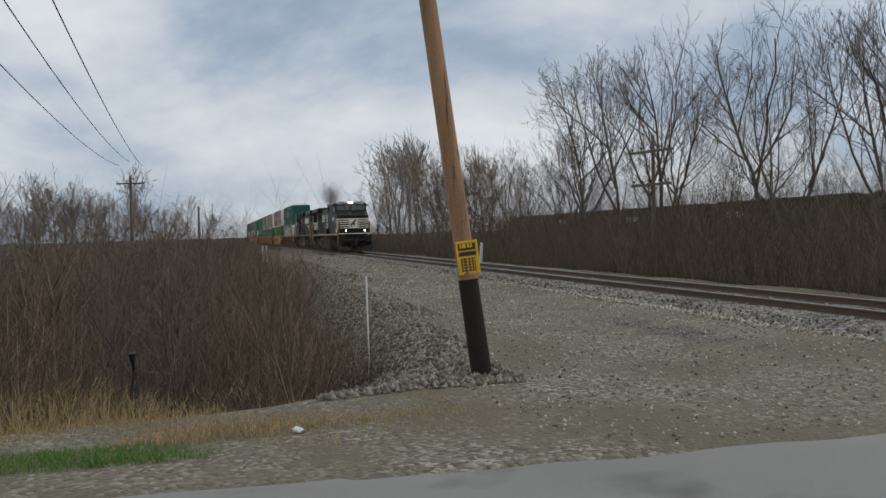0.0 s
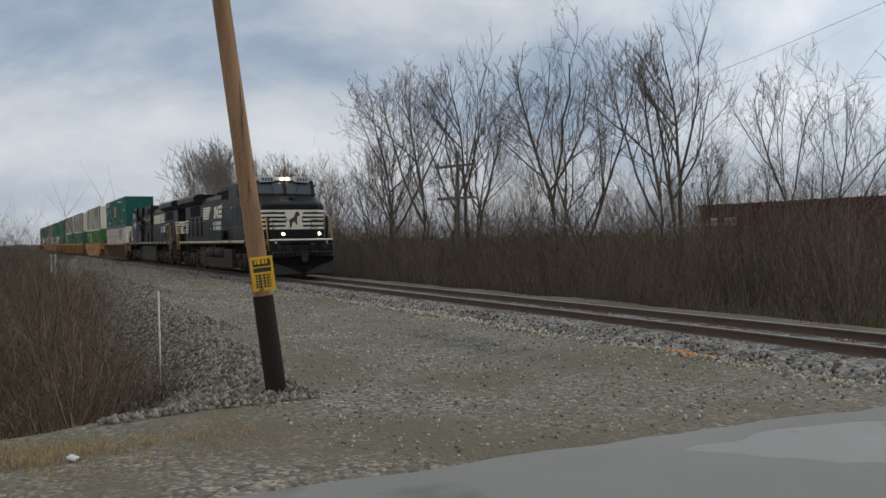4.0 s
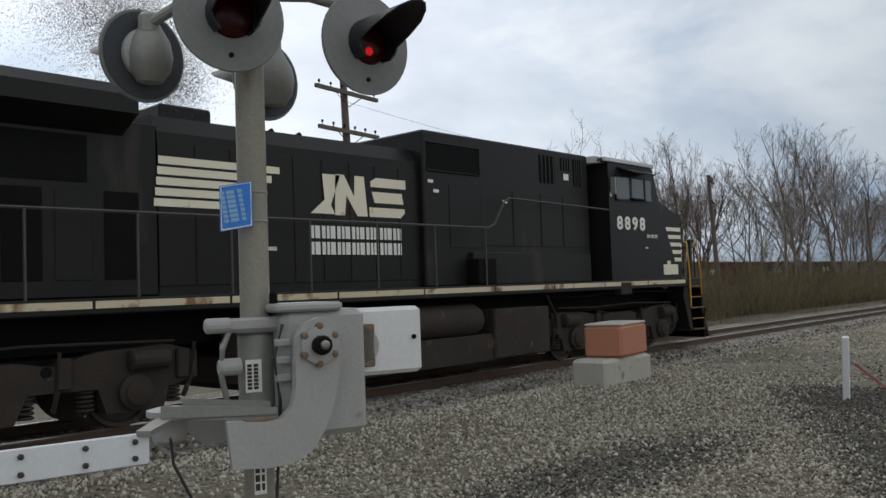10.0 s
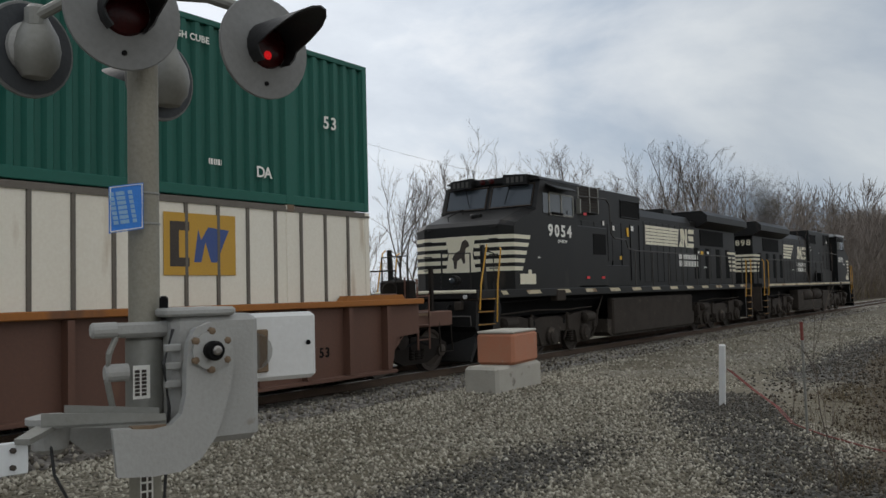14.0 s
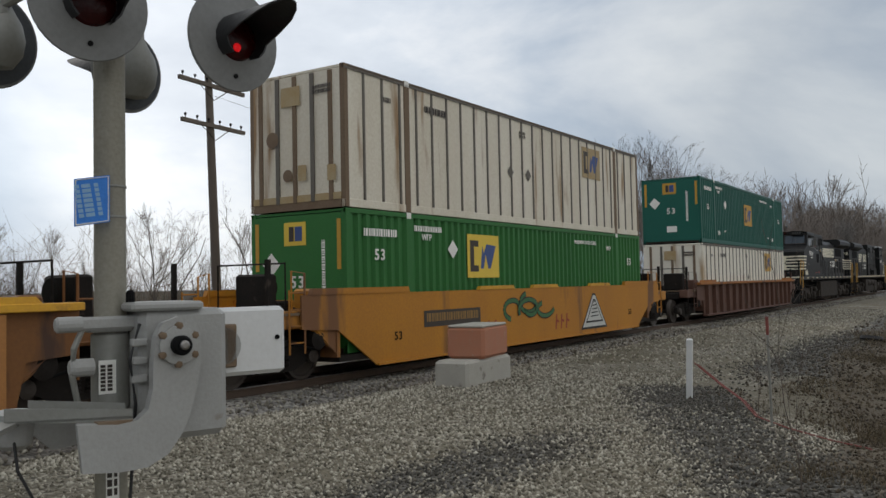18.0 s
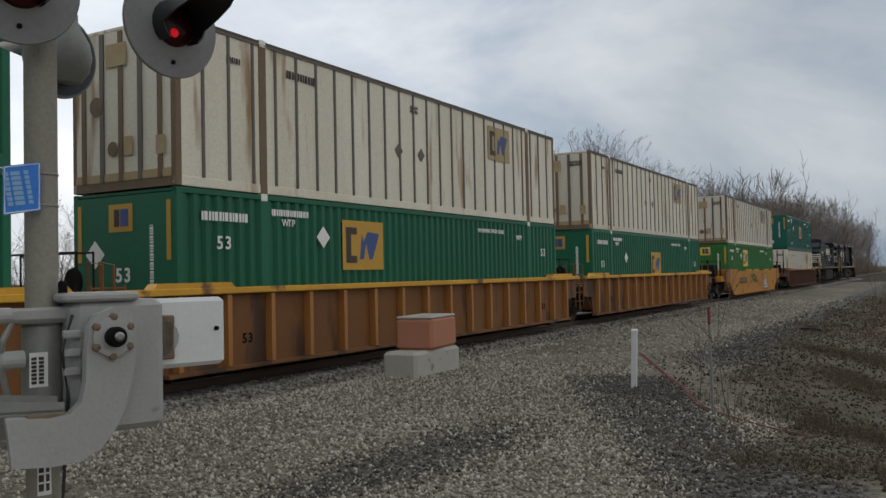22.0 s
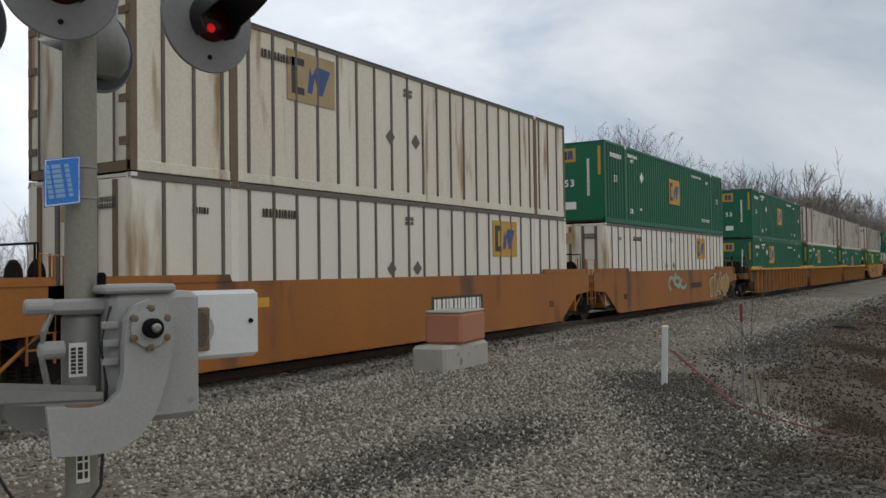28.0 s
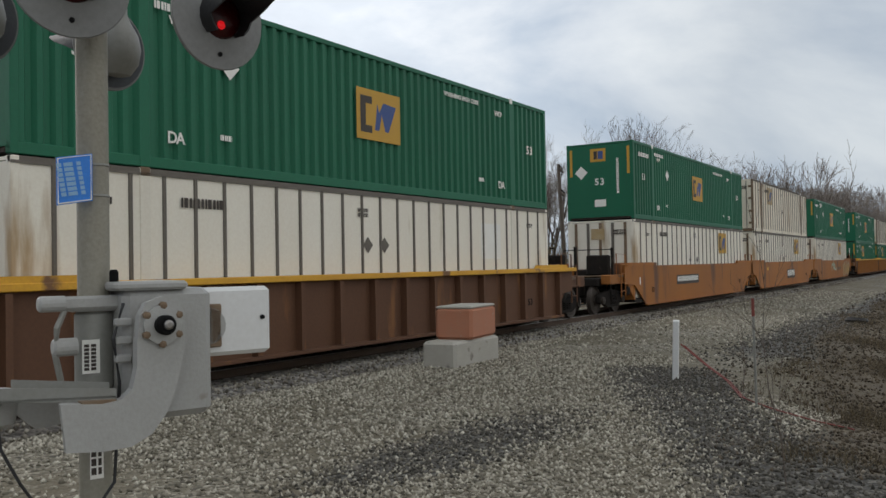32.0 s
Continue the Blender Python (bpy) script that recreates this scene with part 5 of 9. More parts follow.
        if slanted_marks:
            run = [(-4.1, 4.3), (-6.2, 4.36), (-6.45, 4.2), (-6.5, 3.35), (-6.75, 3.22), (-7.6, 3.2), (-7.75, 2.95), (-8.3, zz), (-19.9, zz)]
        else:
            run = [(-3.7, 3.43), (-7.5, 3.5), (-7.68, 3.4), (-8.0, 2.96), (-8.2, zz), (-19.9, zz)]
        part("handrail", MB().tube([(x, s * 1.46, z) for x, z in run], 0.022, 6), RAIL_GREY, lo)
        for q in range(9):
            x = -19.9 + 1.45 * q
            part("stanchion", MB().tube([(x, s * 1.46, 1.76), (x, s * 1.46, zz)], 0.02, 6), RAIL_GREY, lo)
        if slanted_marks:
            # louvred cooling cabinet and a stepped cabinet behind the cab
            part("louvre_frame", MB().box(-6.05, -4.55, min(s * 1.12, s * 1.3), max(s * 1.12, s * 1.3), 3.9, 4.68, 0.02), BLACK, lo)
            for q in range(8):
                part("louvre_blade", MB().box(-5.98, -4.62, min(s * 1.3, s * 1.318), max(s * 1.3, s * 1.318), 3.97 + 0.085 * q, 4.02 + 0.085 * q), GRIME, lo)
            for x in (-4.66, -5.4, -5.97):
                part("louvre_post", MB().box(x - 0.025, x + 0.025, min(s * 1.3, s * 1.33), max(s * 1.3, s * 1.33), 3.92, 4.66), GALV, lo, "bare metal post")
            part("cabinet", MB().box(-6.3, -4.1, min(s * 1.12, s * 1.44), max(s * 1.12, s * 1.44), 1.78, 3.5, 0.03), BLACK, lo)
            part("cabinet_grille", MB().box(-6.15, -5.3, min(s * 1.44, s * 1.45), max(s * 1.44, s * 1.45), 2.7, 3.3), DARK, lo)
            for q in range(5):
                x = -6.6 - 0.72 * q
                part("hood_seam", MB().box(x - 0.012, x + 0.012, min(s * 1.12, s * 1.138), max(s * 1.12, s * 1.138), 1.95, 3.75), DARK, lo)
            for x, z, w, h, m in ((-6.75, 3.62, 0.11, 0.13, WHITE_MARK), (-7.5, 3.5, 0.14, 0.15, WHITE_MARK), (-8.6, 3.35, 0.16, 0.28, SIGN_YELLOW), (-4.3, 3.6, 0.12, 0.1, WHITE_MARK), (-5.0, 2.0, 0.2, 0.07, GATE_RED), (-6.0, 2.0, 0.2, 0.07, GATE_RED), (-4.9, 3.8, 0.2, 0.07, GATE_RED)):
                off = 1.45 if -6.3 < x < -4.1 else 1.14
                part("warning_label", MB().box(x, x + w, min(s * off, s * (off + 0.005)), max(s * off, s * (off + 0.005)), z, z + h), m, lo)
        else:
            part("intake_panel", MB().box(-8.95, -7.9, min(s * 1.12, s * 1.132), max(s * 1.12, s * 1.132), 2.5, 3.7, 0.005), BLACK, lo)
            part("walkway_box", MB().box(-8.5, -7.95, min(s * 1.1, s * 1.44), max(s * 1.1, s * 1.44), 1.78, 2.28, 0.02), DARK, lo)
            for x, z in ((-9.55, 3.72), (-9.4, 3.54), (-7.3, 3.44)):
                part("warning_label", MB().box(x, x + 0.15, min(s * 1.137, s * 1.142), max(s * 1.137, s * 1.142), z, z + 0.06), WHITE_MARK, lo)
        # rear end
        for q in range(5):
            z0 = 2.3 + 0.18 * q
            rs = MB().add([(-20.604, s * 0.12, z0), (-20.604, s * 0.98, z0), (-20.604, s * 0.98, z0 + 0.1), (-20.604, s * 0.18, z0 + 0.1)], [(0, 1, 2, 3)])
            rs.add([(-20.6, s * 0.994, z0), (-19.75 + 0.07 * q, s * 0.994, z0), (-19.7 + 0.07 * q, s * 0.994, z0 + 0.1), (-20.6, s * 0.994, z0 + 0.1)], [(0, 1, 2, 3)])
            part("rear_stripe", rs, CREAM, lo, "cream safety stripe")
        for xa, zz, w, h, m in () if not slanted_marks else ((-16.3, 2.95, 0.3, 0.13, SIGN_YELLOW), (-15.85, 2.98, 0.18, 0.1, WHITE_MARK), (-17.0, 2.98, 0.26, 0.1, WHITE_MARK), (-9.0, 3.55, 0.2, 0.16, WHITE_MARK), (-8.0, 2.6, 0.16, 0.12, SIGN_YELLOW)):
            off = 1.137 if xa > -9.6 else 0.999
            part("warning_label", MB().box(xa, xa + w, min(s * off, s * (off + 0.004)), max(s * off, s * (off + 0.004)), zz, zz + h), m, lo)
        part("rear_step_cheek", MB().prism([(-20.3, 1.76), (-20.15, 1.76), (-20.2, 0.34), (-20.35, 0.34)], min(s * 1.0, s * 1.46), max(s * 1.0, s * 1.46)), BLACK, lo)
        for q in range(5):
            z0 = 0.36 + 0.29 * q
            part("step", MB().box(-21.0, -20.3, min(s * 1.0, s * 1.5), max(s * 1.0, s * 1.5), z0, z0 + 0.035), GRIME, lo)
            part("step_edge", MB().box(-21.0, -20.3, min(s * 1.5, s * 1.512), max(s * 1.5, s * 1.512), z0 + 0.012, z0 + 0.035), WORN_YELLOW, lo)
        for xa in (-20.2, -20.95):
            part("grab_iron", MB().tube([(xa - 0.06, s * 1.48, 2.85), (xa, s * 1.54, 2.75), (xa + 0.04, s * 1.53, 1.7), (xa + 0.04, s * 1.5, 1.2)], 0.02, 6), YELLOW_RAIL, lo, "yellow grab iron")
        part("rear_post", MB().tube([(-21.15, s * 1.3, 1.76), (-21.15, s * 1.3, 2.75), (-21.15, s * 0.6, 2.75), (-21.15, s * 0.6, 1.76)], 0.03, 6), BLACK, lo)
    part("rear_emblem", MB().box(-20.612, -20.606, -0.1, 0.9, 2.28, 3.14), CREAM, lo, "cream panel with a dark emblem")
    part("rear_emblem_mark", MB().prism([(0.55, 2.36), (0.62, 2.36), (0.6, 2.58), (0.45, 2.62), (0.35, 2.5), (0.28, 2.52), (0.32, 2.78), (0.16, 2.86), (0.26, 3.03), (0.42, 2.98), (0.48, 2.78), (0.64, 2.7)], -20.617, -20.613, "x"), LOGO_DARK, lo)
    letters(number, 0.36, RAIL_GREY if slanted_marks else CREAM, lo, pose(-20.61, -0.42, 3.55, 90, 0, -90), "road_number", wide=1.1, bold=0.03)
    if slanted_marks:                       # this one's cab and nose stand farther back on the frame
        front = ("cab", "nose", "emblem_mark", "numbered_plate", "side_window", "window_frame", "sun_shade", "arm_rest", "mirror", "windshield", "wiper", "number_board", "headlight", "model_mark")
        for o in lo.children:
            kind = o.name.split(".")[0]
            if kind.startswith(front) and kind not in ("cab_gap", "cabinet", "cabinet_grille") or kind == "road_number" and o.matrix_basis.translation.x > -5:
                o.matrix_basis = Matrix.Translation((-0.6, 0, 0)) @ o.matrix_basis
    part("rear_plate", MB().box(-21.3, -21.15, -1.45, 1.45, 0.5, 1.6), GRIME, lo)
    part("rear_coupler", MB().box(-21.95, -21.2, -0.15, 0.15, 0.72, 1.02, 0.03), GRIME, lo)
    return lo


lead = locomotive("8898", False, "black diesel locomotive with cream nose stripes and lit headlights")
on_train(lead, 0.0)
second = locomotive("9054", True, "black diesel locomotive running cab-backwards behind the leader")
on_train(second, -44.0, turn=180.0)


def exhaust_smoke():
    """A drifting cloud of soot specks over the leading engine's stack."""
    rg = np.random.default_rng(61)
    n = 60000
    f = rg.random(n) ** 0.8
    c = np.stack([-14.1 - 1.5 * f ** 1.3 + rg.normal(0, 0.28 + 0.5 * f), rg.normal(0, 0.25 + 0.5 * f), 4.7 + 1.9 * f ** 0.8 + rg.normal(0, 0.15 + 0.45 * f)], 1)
    tet = np.array([(1, 1, 1), (1, -1, -1), (-1, 1, -1), (-1, -1, 1)], float) * 0.0042
    V = (c[:, None] + tet[None] * rg.uniform(0.6, 1.4, (n, 1, 1))).reshape(-1, 3)
    F = (np.array([(0, 1, 2), (0, 3, 1), (0, 2, 3), (1, 3, 2)])[None] + (np.arange(n) * 4)[:, None, None]).reshape(-1, 3)
    ob = structure("exhaust_smoke", tri_mesh("exhaust_smoke", V, F, SMOKE), None, "grey exhaust smoke drifting over the leading locomotive", "smoke", kind="stuff")
    return on_train(ob, 0.0)


exhaust_smoke()


# ---- containers ----
CL, CW, CH = 8.075, 1.3, 2.86
POST = 5.95                           # lifting posts, metres from the middle


def corrugated_side(s, x0, x1, pitch=0.27, depth=0.065):
    mb = MB()
    xs, k = [], 0
    n = max(1, round((x1 - x0) / pitch))
    p = (x1 - x0) / n
    for i in range(n):
        a = x0 + i * p
        xs += [(a, 0), (a + p * 0.32, 0), (a + p * 0.5, depth), (a + p * 0.82, depth)]
    xs.append((x1, 0))
    for x, d in xs:
        mb.v += [(x, s * (CW - 0.012 - d), 0.17), (x, s * (CW - 0.012 - d), CH - 0.1)]
    mb.f = [(2 * i, 2 * i + 2, 2 * i + 3, 2 * i + 1) for i in range(len(xs) - 1)]
    return mb


WIDE = Matrix.Diagonal((1.36, 0.94, 1, 1))


def logo(parent, x, z, size, s, panel):
    o = CW + 0.004
    sq = place(MB().box(-size / 2, size / 2, -size / 2, size / 2, 0, 0.004).mesh("logo_panel", panel), "logo_panel", parent, SIDE(x, z, s, o) @ WIDE, "gold square with plain dark and blue blocks")
    h = size * 0.36
    place(MB().add([(-size * 0.42, -h, 0), (-size * 0.16, -h, 0), (-size * 0.16, -h * 0.6, 0), (-size * 0.3, -h * 0.6, 0), (-size * 0.3, h * 0.6, 0), (-size * 0.16, h * 0.6, 0), (-size * 0.16, h, 0), (-size * 0.42, h, 0)], [tuple(range(8))]).mesh("logo_mark", LOGO_DARK), "logo_mark", parent, SIDE(x, z, s, o + 0.006) @ WIDE)
    place(MB().add([(-size * 0.1, -h * 0.8, 0), (0, -h * 0.8, 0), (size * 0.06, h * 0.1, 0), (size * 0.14, -h * 0.8, 0), (size * 0.22, -h * 0.8, 0), (size * 0.4, h * 0.7, 0), (size * 0.1, h * 0.8, 0), (0, h * 0.2, 0), (-size * 0.04, h * 0.7, 0)], [tuple(range(9))]).mesh("logo_mark", LOGO_BLUE), "logo_mark", parent, SIDE(x, z, s, o + 0.006) @ WIDE)


def diamond(parent, x, z, s, size=0.3, material=None):
    place(MB().add([(0, -size / 2, 0), (size / 2, 0, 0), (0, size / 2, 0), (-size / 2, 0, 0)], [(0, 1, 2, 3)]).mesh("placard", material or WHITE_MARK), "placard", parent, SIDE(x, z, s, CW + 0.005), "small diamond placard")


def container_frame(c, paint, post_paint, rail_paint=None, foot_paint=None):
    for s in (-1, 1):
        part("top_rail", MB().box(-CL, CL, min(s * 1.22, s * CW), max(s * 1.22, s * CW), CH - 0.1, CH, 0.01), rail_paint or paint, c)
        part("bottom_rail", MB().box(-CL, CL, min(s * 1.2, s * CW), max(s * 1.2, s * CW), 0.0, 0.17, 0.012), foot_paint or paint, c)
        for x in (-CL, CL):
            xx = sorted((x, x - math.copysign(0.13, x)))
            part("corner_post", MB().box(xx[0], xx[1], min(s * 1.18, s * (CW + 0.004)), max(s * 1.18, s * (CW + 0.004)), 0.0, CH, 0.012), post_paint, c)
        for x in (-POST, POST):
            part("lift_post", MB().box(x - 0.1, x + 0.1, min(s * 1.2, s * (CW + 0.006)), max(s * 1.2, s * (CW + 0.006)), 0.0, CH + 0.01, 0.012), post_paint, c)
            part("lift_casting", MB().box(x - 0.09, x + 0.09, min(s * 1.2, s * (CW + 0.012)), max(s * 1.2, s * (CW + 0.012)), CH - 0.12, CH + 0.02, 0.01), WHITE_MARK if paint is not WHITE else RUST_EDGE, c)
    part("roof", MB().box(-CL + 0.02, CL - 0.02, -1.22, 1.22, CH - 0.06, CH - 0.01), paint, c)
    part("floor", MB().box(-CL + 0.02, CL - 0.02, -1.2, 1.2, 0.03, 0.15), GRIME, c)


def green_container(paint, label, gold=(0.0, 1.58), lift_text=False, low=False, panel=None):
    c = thing("shipping_container", label, "container")
    container_frame(c, paint, paint)
    for s in (-1, 1):
        for xa, xb in ((-CL + 0.12, -POST - 0.1), (-POST + 0.1, POST - 0.1), (POST + 0.1, CL - 0.12)):
            part("side_panel", corrugated_side(s, xa, xb), paint, c)
        logo(c, gold[0] * (1 if s < 0 else -1), gold[1], 1.12, s, panel or LOGO_GOLD)
        diamond(c, -s * -4.2, 2.12 if low else 1.84, s, 0.44)
        for x in (-7.0, 7.0):
            letters("53", 0.32, WHITE_MARK, c, SIDE(x, 1.84 if low else 1.48, s, CW + 0.004), "length_mark")
            letters("WTP", 0.19, WHITE_MARK, c, SIDE(x + math.copysign(1.75, -x), 2.3, s, CW + 0.004), "lifting_mark")
        text_bars(1.15, 0.2, 1, c, SIDE(-s * -6.95, 2.28, s, CW + 0.004))
        letters("DA", 0.26, WHITE_MARK, c, SIDE(-s * -5.35, 0.42, s, CW + 0.004), "letter_mark")
        if not lift_text:
            letters("DA", 0.26, WHITE_MARK, c, SIDE(s * -5.35, 0.42, s, CW + 0.004), "letter_mark")
            text_bars(0.26, 0.12, 1, c, SIDE(4.3 if s < 0 else -4.3, 0.5, s, CW + 0.004))
        else:
            letters("TOP LIFT ONLY", 0.2, WHITE_MARK, c, SIDE(4.9 if s < 0 else -4.9, 0.5, s, CW + 0.004), "lifting_text")
        letters("WARNING HIGH CUBE", 0.15, WHITE_MARK, c, SIDE(3.4 if s < 0 else -3.4, 2.45, s, CW + 0.004), "warning_text")
        text_bars(1.1, 0.16, 1, c, SIDE(-5.2 if s < 0 else 5.2, 2.45, s, CW + 0.004))
        text_bars(0.26, 0.12, 1, c, SIDE(-4.3 if s < 0 else 4.3, 0.55, s, CW + 0.004))
    for x in (-CL, CL):
        sg = math.copysign(1, x)
        part("end_wall", MB().box(min(x, x - sg * 0.06), max(x, x - sg * 0.06), -1.19, 1.19, 0.1, CH - 0.08), paint, c)
    E = lambda y, z: pose(-CL - 0.004, y, z, 90, 0, -90)
    place(MB().box(-0.3, 0.3, -0.24, 0.24, 0, 0.004).mesh("end_logo", panel or LOGO_GOLD), "end_logo", c, E(0.05, 2.4), "gold square mark")
    place(MB().box(-0.16, -0.03, -0.15, 0.15, 0, 0.004).mesh("end_logo_mark", LOGO_DARK), "end_logo_mark", c, pose(-CL - 0.01, 0.05, 2.4, 90, 0, -90))
    place(MB().box(0.0, 0.2, -0.15, 0.15, 0, 0.004).mesh("end_logo_mark", LOGO_BLUE), "end_logo_mark", c, pose(-CL - 0.01, 0.05, 2.4, 90, 0, -90))
    letters("53", 0.34, WHITE_MARK, c, E(0.0, 1.3), "length_mark")
    place(MB().add([(0, -0.25, 0), (0.25, 0, 0), (0, 0.25, 0), (-0.25, 0, 0)], [(0, 1, 2, 3)]).mesh("placard", WHITE_MARK), "placard", c, E(0.72, 1.78))
    place(MB().box(-0.22, 0.22, -0.13, 0.13, 0, 0.004).mesh("data_plate", WHITE_MARK), "data_plate", c, E(-0.02, 0.62), "white data plate")
    text_bars(1.3, 0.12, 1, c, pose(-CL - 0.004, -0.78, 1.6, 0, -90, 0) @ pose(0, 0, 0, 0, 0, 0))
    for y in (-1.12, 1.12):
        place(MB().box(-0.05, 0.05, -0.5, 0.5, 0, 0.006).mesh("hazard_strip", LOGO_GOLD), "hazard_strip", c, E(y, 2.15), "yellow edge strip")
    return c


def white_container(label, gold_x, panel, dirty, plain=False):
    c = thing("shipping_container", label, "container")
    wall = STAINED_WHITE if dirty else WHITE
    container_frame(c, wall, RUST_EDGE if dirty else WHITE, DARK_EDGE if dirty else RIB_GREY, STAINED_WHITE)
    for s in (-1, 1):
        part("side_panel", MB().box(-CL + 0.1, CL - 0.1, min(s * (CW - 0.03), s * (CW - 0.012)), max(s * (CW - 0.03), s * (CW - 0.012)), 0.15, CH - 0.08), wall, c)
        n = 26
        for i in range(1, n):
            x = -CL + 2 * CL * i / n
            if abs(abs(x) - POST) > 0.2:
                place(RIB_MESH, "side_rib", c, pose(x, s * (CW - 0.012), 0, 0, 0, 0 if s < 0 else 180))
        place(RUB_RAIL, "rub_rail", c, pose(0, s * CW, CH - 0.085, 0, 0, 0 if s < 0 else 180))
        if not plain:
            logo(c, gold_x if s < 0 else -gold_x, 2.12, 1.02, s, panel)
        else:
            place(MB().box(-0.5, 0.5, -0.45, 0.45, 0, 0.003).mesh("pale_patch", WHITE_MARK), "pale_patch", c, SIDE(4.75 if s < 0 else -4.75, 1.9, s, CW - 0.01), "paler repainted patch")
            letters("WTP", 0.17, LOGO_DARK, c, SIDE(6.95 if s < 0 else -6.95, 2.3, s, CW - 0.01), "lifting_mark")
        for x in ((-0.45, 0.12) if plain else (-1.3, -0.3)):
            diamond(c, x, 1.75 if plain else 1.35, s, 0.34, RIB_GREY)
        text_bars(0.95, 0.2, 1, c, SIDE(-4.8 if s < 0 else 4.8, 2.25, s, CW + 0.01), LOGO_DARK)
        text_bars(0.35, 0.14, 1, c, SIDE(-6.7 if s < 0 else 6.7, 2.25, s, CW + 0.01), LOGO_DARK)
        text_bars(0.35, 0.2, 2, c, SIDE(-0.6 if s < 0 else 0.6, 2.3, s, CW + 0.01), LOGO_DARK)
    for x in (-CL, CL):
        sg = math.copysign(1, x)
        part("end_wall", MB().box(min(x, x - sg * 0.05), max(x, x - sg * 0.05), -1.19, 1.19, 0.1, CH - 0.08), wall, c)
        part("end_sill", MB().box(min(x - sg * 0.02, x + sg * 0.012), max(x - sg * 0.02, x + sg * 0.012), -1.2, 1.2, 0.0, 0.16), RUST_EDGE, c)
    if dirty == "doors":
        for y in (-0.95, -0.3, 0.3, 0.95):
            part("lock_rod", MB().tube([(-CL - 0.03, y, 0.15), (-CL - 0.03, y, CH - 0.1)], 0.02, 6), RIB_GREY, c)
        part("door_seam", MB().box(-CL - 0.008, -CL, -0.015, 0.015, 0.12, CH - 0.1), DARK, c)
        for s in (-1, 1):
            for z in (0.4, 1.05, 1.75, 2.4):
                part("door_hinge", MB().box(-CL - 0.02, -CL + 0.02, min(s * 1.05, s * 1.27), max(s * 1.05, s * 1.27), z, z + 0.12), RUST_EDGE, c)
    else:
        for i in range(5):
            y = -0.95 + 0.48 * i
            part("end_rib", MB().box(-CL - 0.03, -CL, y - 0.05, y + 0.05, 0.15, CH - 0.1), RIB_GREY if i % 2 else RUST_EDGE, c)
    place(MB().box(-0.26, 0.26, -0.2, 0.2, 0, 0.004).mesh("end_logo", LOGO_FADED), "end_logo", c, pose(-CL - 0.035, 0.1, 2.35, 90, 0, -90), "faded gold mark")
    if dirty == "stained":              # rusty sill, worn decals and dark uprights on the end wall
        part("rusty_sill", MB().box(-CL - 0.02, -CL + 0.02, -1.2, 1.2, 0.16, 0.3), LOGO_FADED, c)
        for y, z, r in ((0.62, 1.5, 0.17), (0.2, 0.72, 0.13)):
            place(MB().lathe([(0.001, 0.004), (r, 0.004), (r, 0)], (0, 0, 0), (0, 0, 1), 16).mesh("worn_decal", RUST_EDGE), "worn_decal", c, pose(-CL - 0.034, y, z, 90, 0, -90))
        for y, z in ((-0.2, 0.75), (-0.98, 0.7)):
            place(MB().box(-0.11, 0.11, -0.16, 0.16, 0, 0.004).mesh("worn_decal", LOGO_FADED), "worn_decal", c, pose(-CL - 0.034, y, z, 90, 0, -90))
    text_bars(0.5, 0.2, 2, c, pose(-CL - 0.035, -0.75, 2.3, 90, 0, -90), LOGO_DARK)
    return c


RIB_MESH = MB().prism([(-0.04, -0.004), (-0.026, -0.024), (0.026, -0.024), (0.04, -0.004)], 0.17, CH - 0.1, "z").mesh("side_rib", RIB_GREY)
RUB_RAIL = MB().box(-CL, CL, -0.012, 0.0, -0.02, 0.02).mesh("rub_rail", RIB_GREY)
LOW, HIGH = 0.44, 3.32
STACKS = [      # front end, what is below, what is on top
    (-48.5, "W", "T"), (-72.2, "L", "w"), (-95.6, "G", "w"), (-115.2, "D", "w"), (-134.25, "D", "G"),
    (-157.3, "W", "g"), (-176.8, "W", "d"), (-195.5, "W", "G"), (-218.9, "P", "G")]
MAKE = {
    "G": lambda: green_container(GREEN, "dark green corrugated shipping container with a gold logo square"),
    "D": lambda: green_container(GREEN, "dark green corrugated container standing low in its car", (-2.8, 1.98), low=True),
    "g": lambda: green_container(GREEN, "dark green corrugated container with white lifting text", lift_text=True),
    "T": lambda: green_container(TEAL, "blue-green corrugated shipping container with a gold logo square"),
    "L": lambda: green_container(LEAF, "bright green corrugated shipping container in a yellow well car", (-2.8, 1.98), low=True, panel=LOGO_BRIGHT),
    "W": lambda: white_container("off-white ribbed shipping container with a gold logo square", 4.0, LOGO_GOLD, ""),
    "P": lambda: white_container("off-white ribbed container with paler patches under a green one", 0.0, None, "", True),
    "w": lambda: white_container("stained off-white ribbed container with a faded logo", 4.0, LOGO_FADED, "stained"),
    "d": lambda: white_container("rust-streaked white container with hinged rear doors", -3.9, LOGO_FADED, "doors")}
made = {}
for front, below, above in STACKS:
    for code, z in ((below, LOW), (above, HIGH)):
        if code in made:
            box = copy_thing(made[code], pose(0, 0, 0))
        else:
            box = made[code] = MAKE[code]()
        box["group"] = "stacked shipping containers"
        on_train(box, front - CL, z=z)


# ---- well cars ----
BOGIE_FRAME = MB().prism([(-1.15, 0.62), (-0.9, 0.7), (-0.35, 0.78), (0.35, 0.78), (0.9, 0.7), (1.15, 0.62), (1.15, 0.4), (0.75, 0.36), (0.42, 0.22), (-0.42, 0.22), (-0.75, 0.36), (-1.15, 0.4)], -0.07, 0.07).mesh("bogie_side", CAR_GRIME)


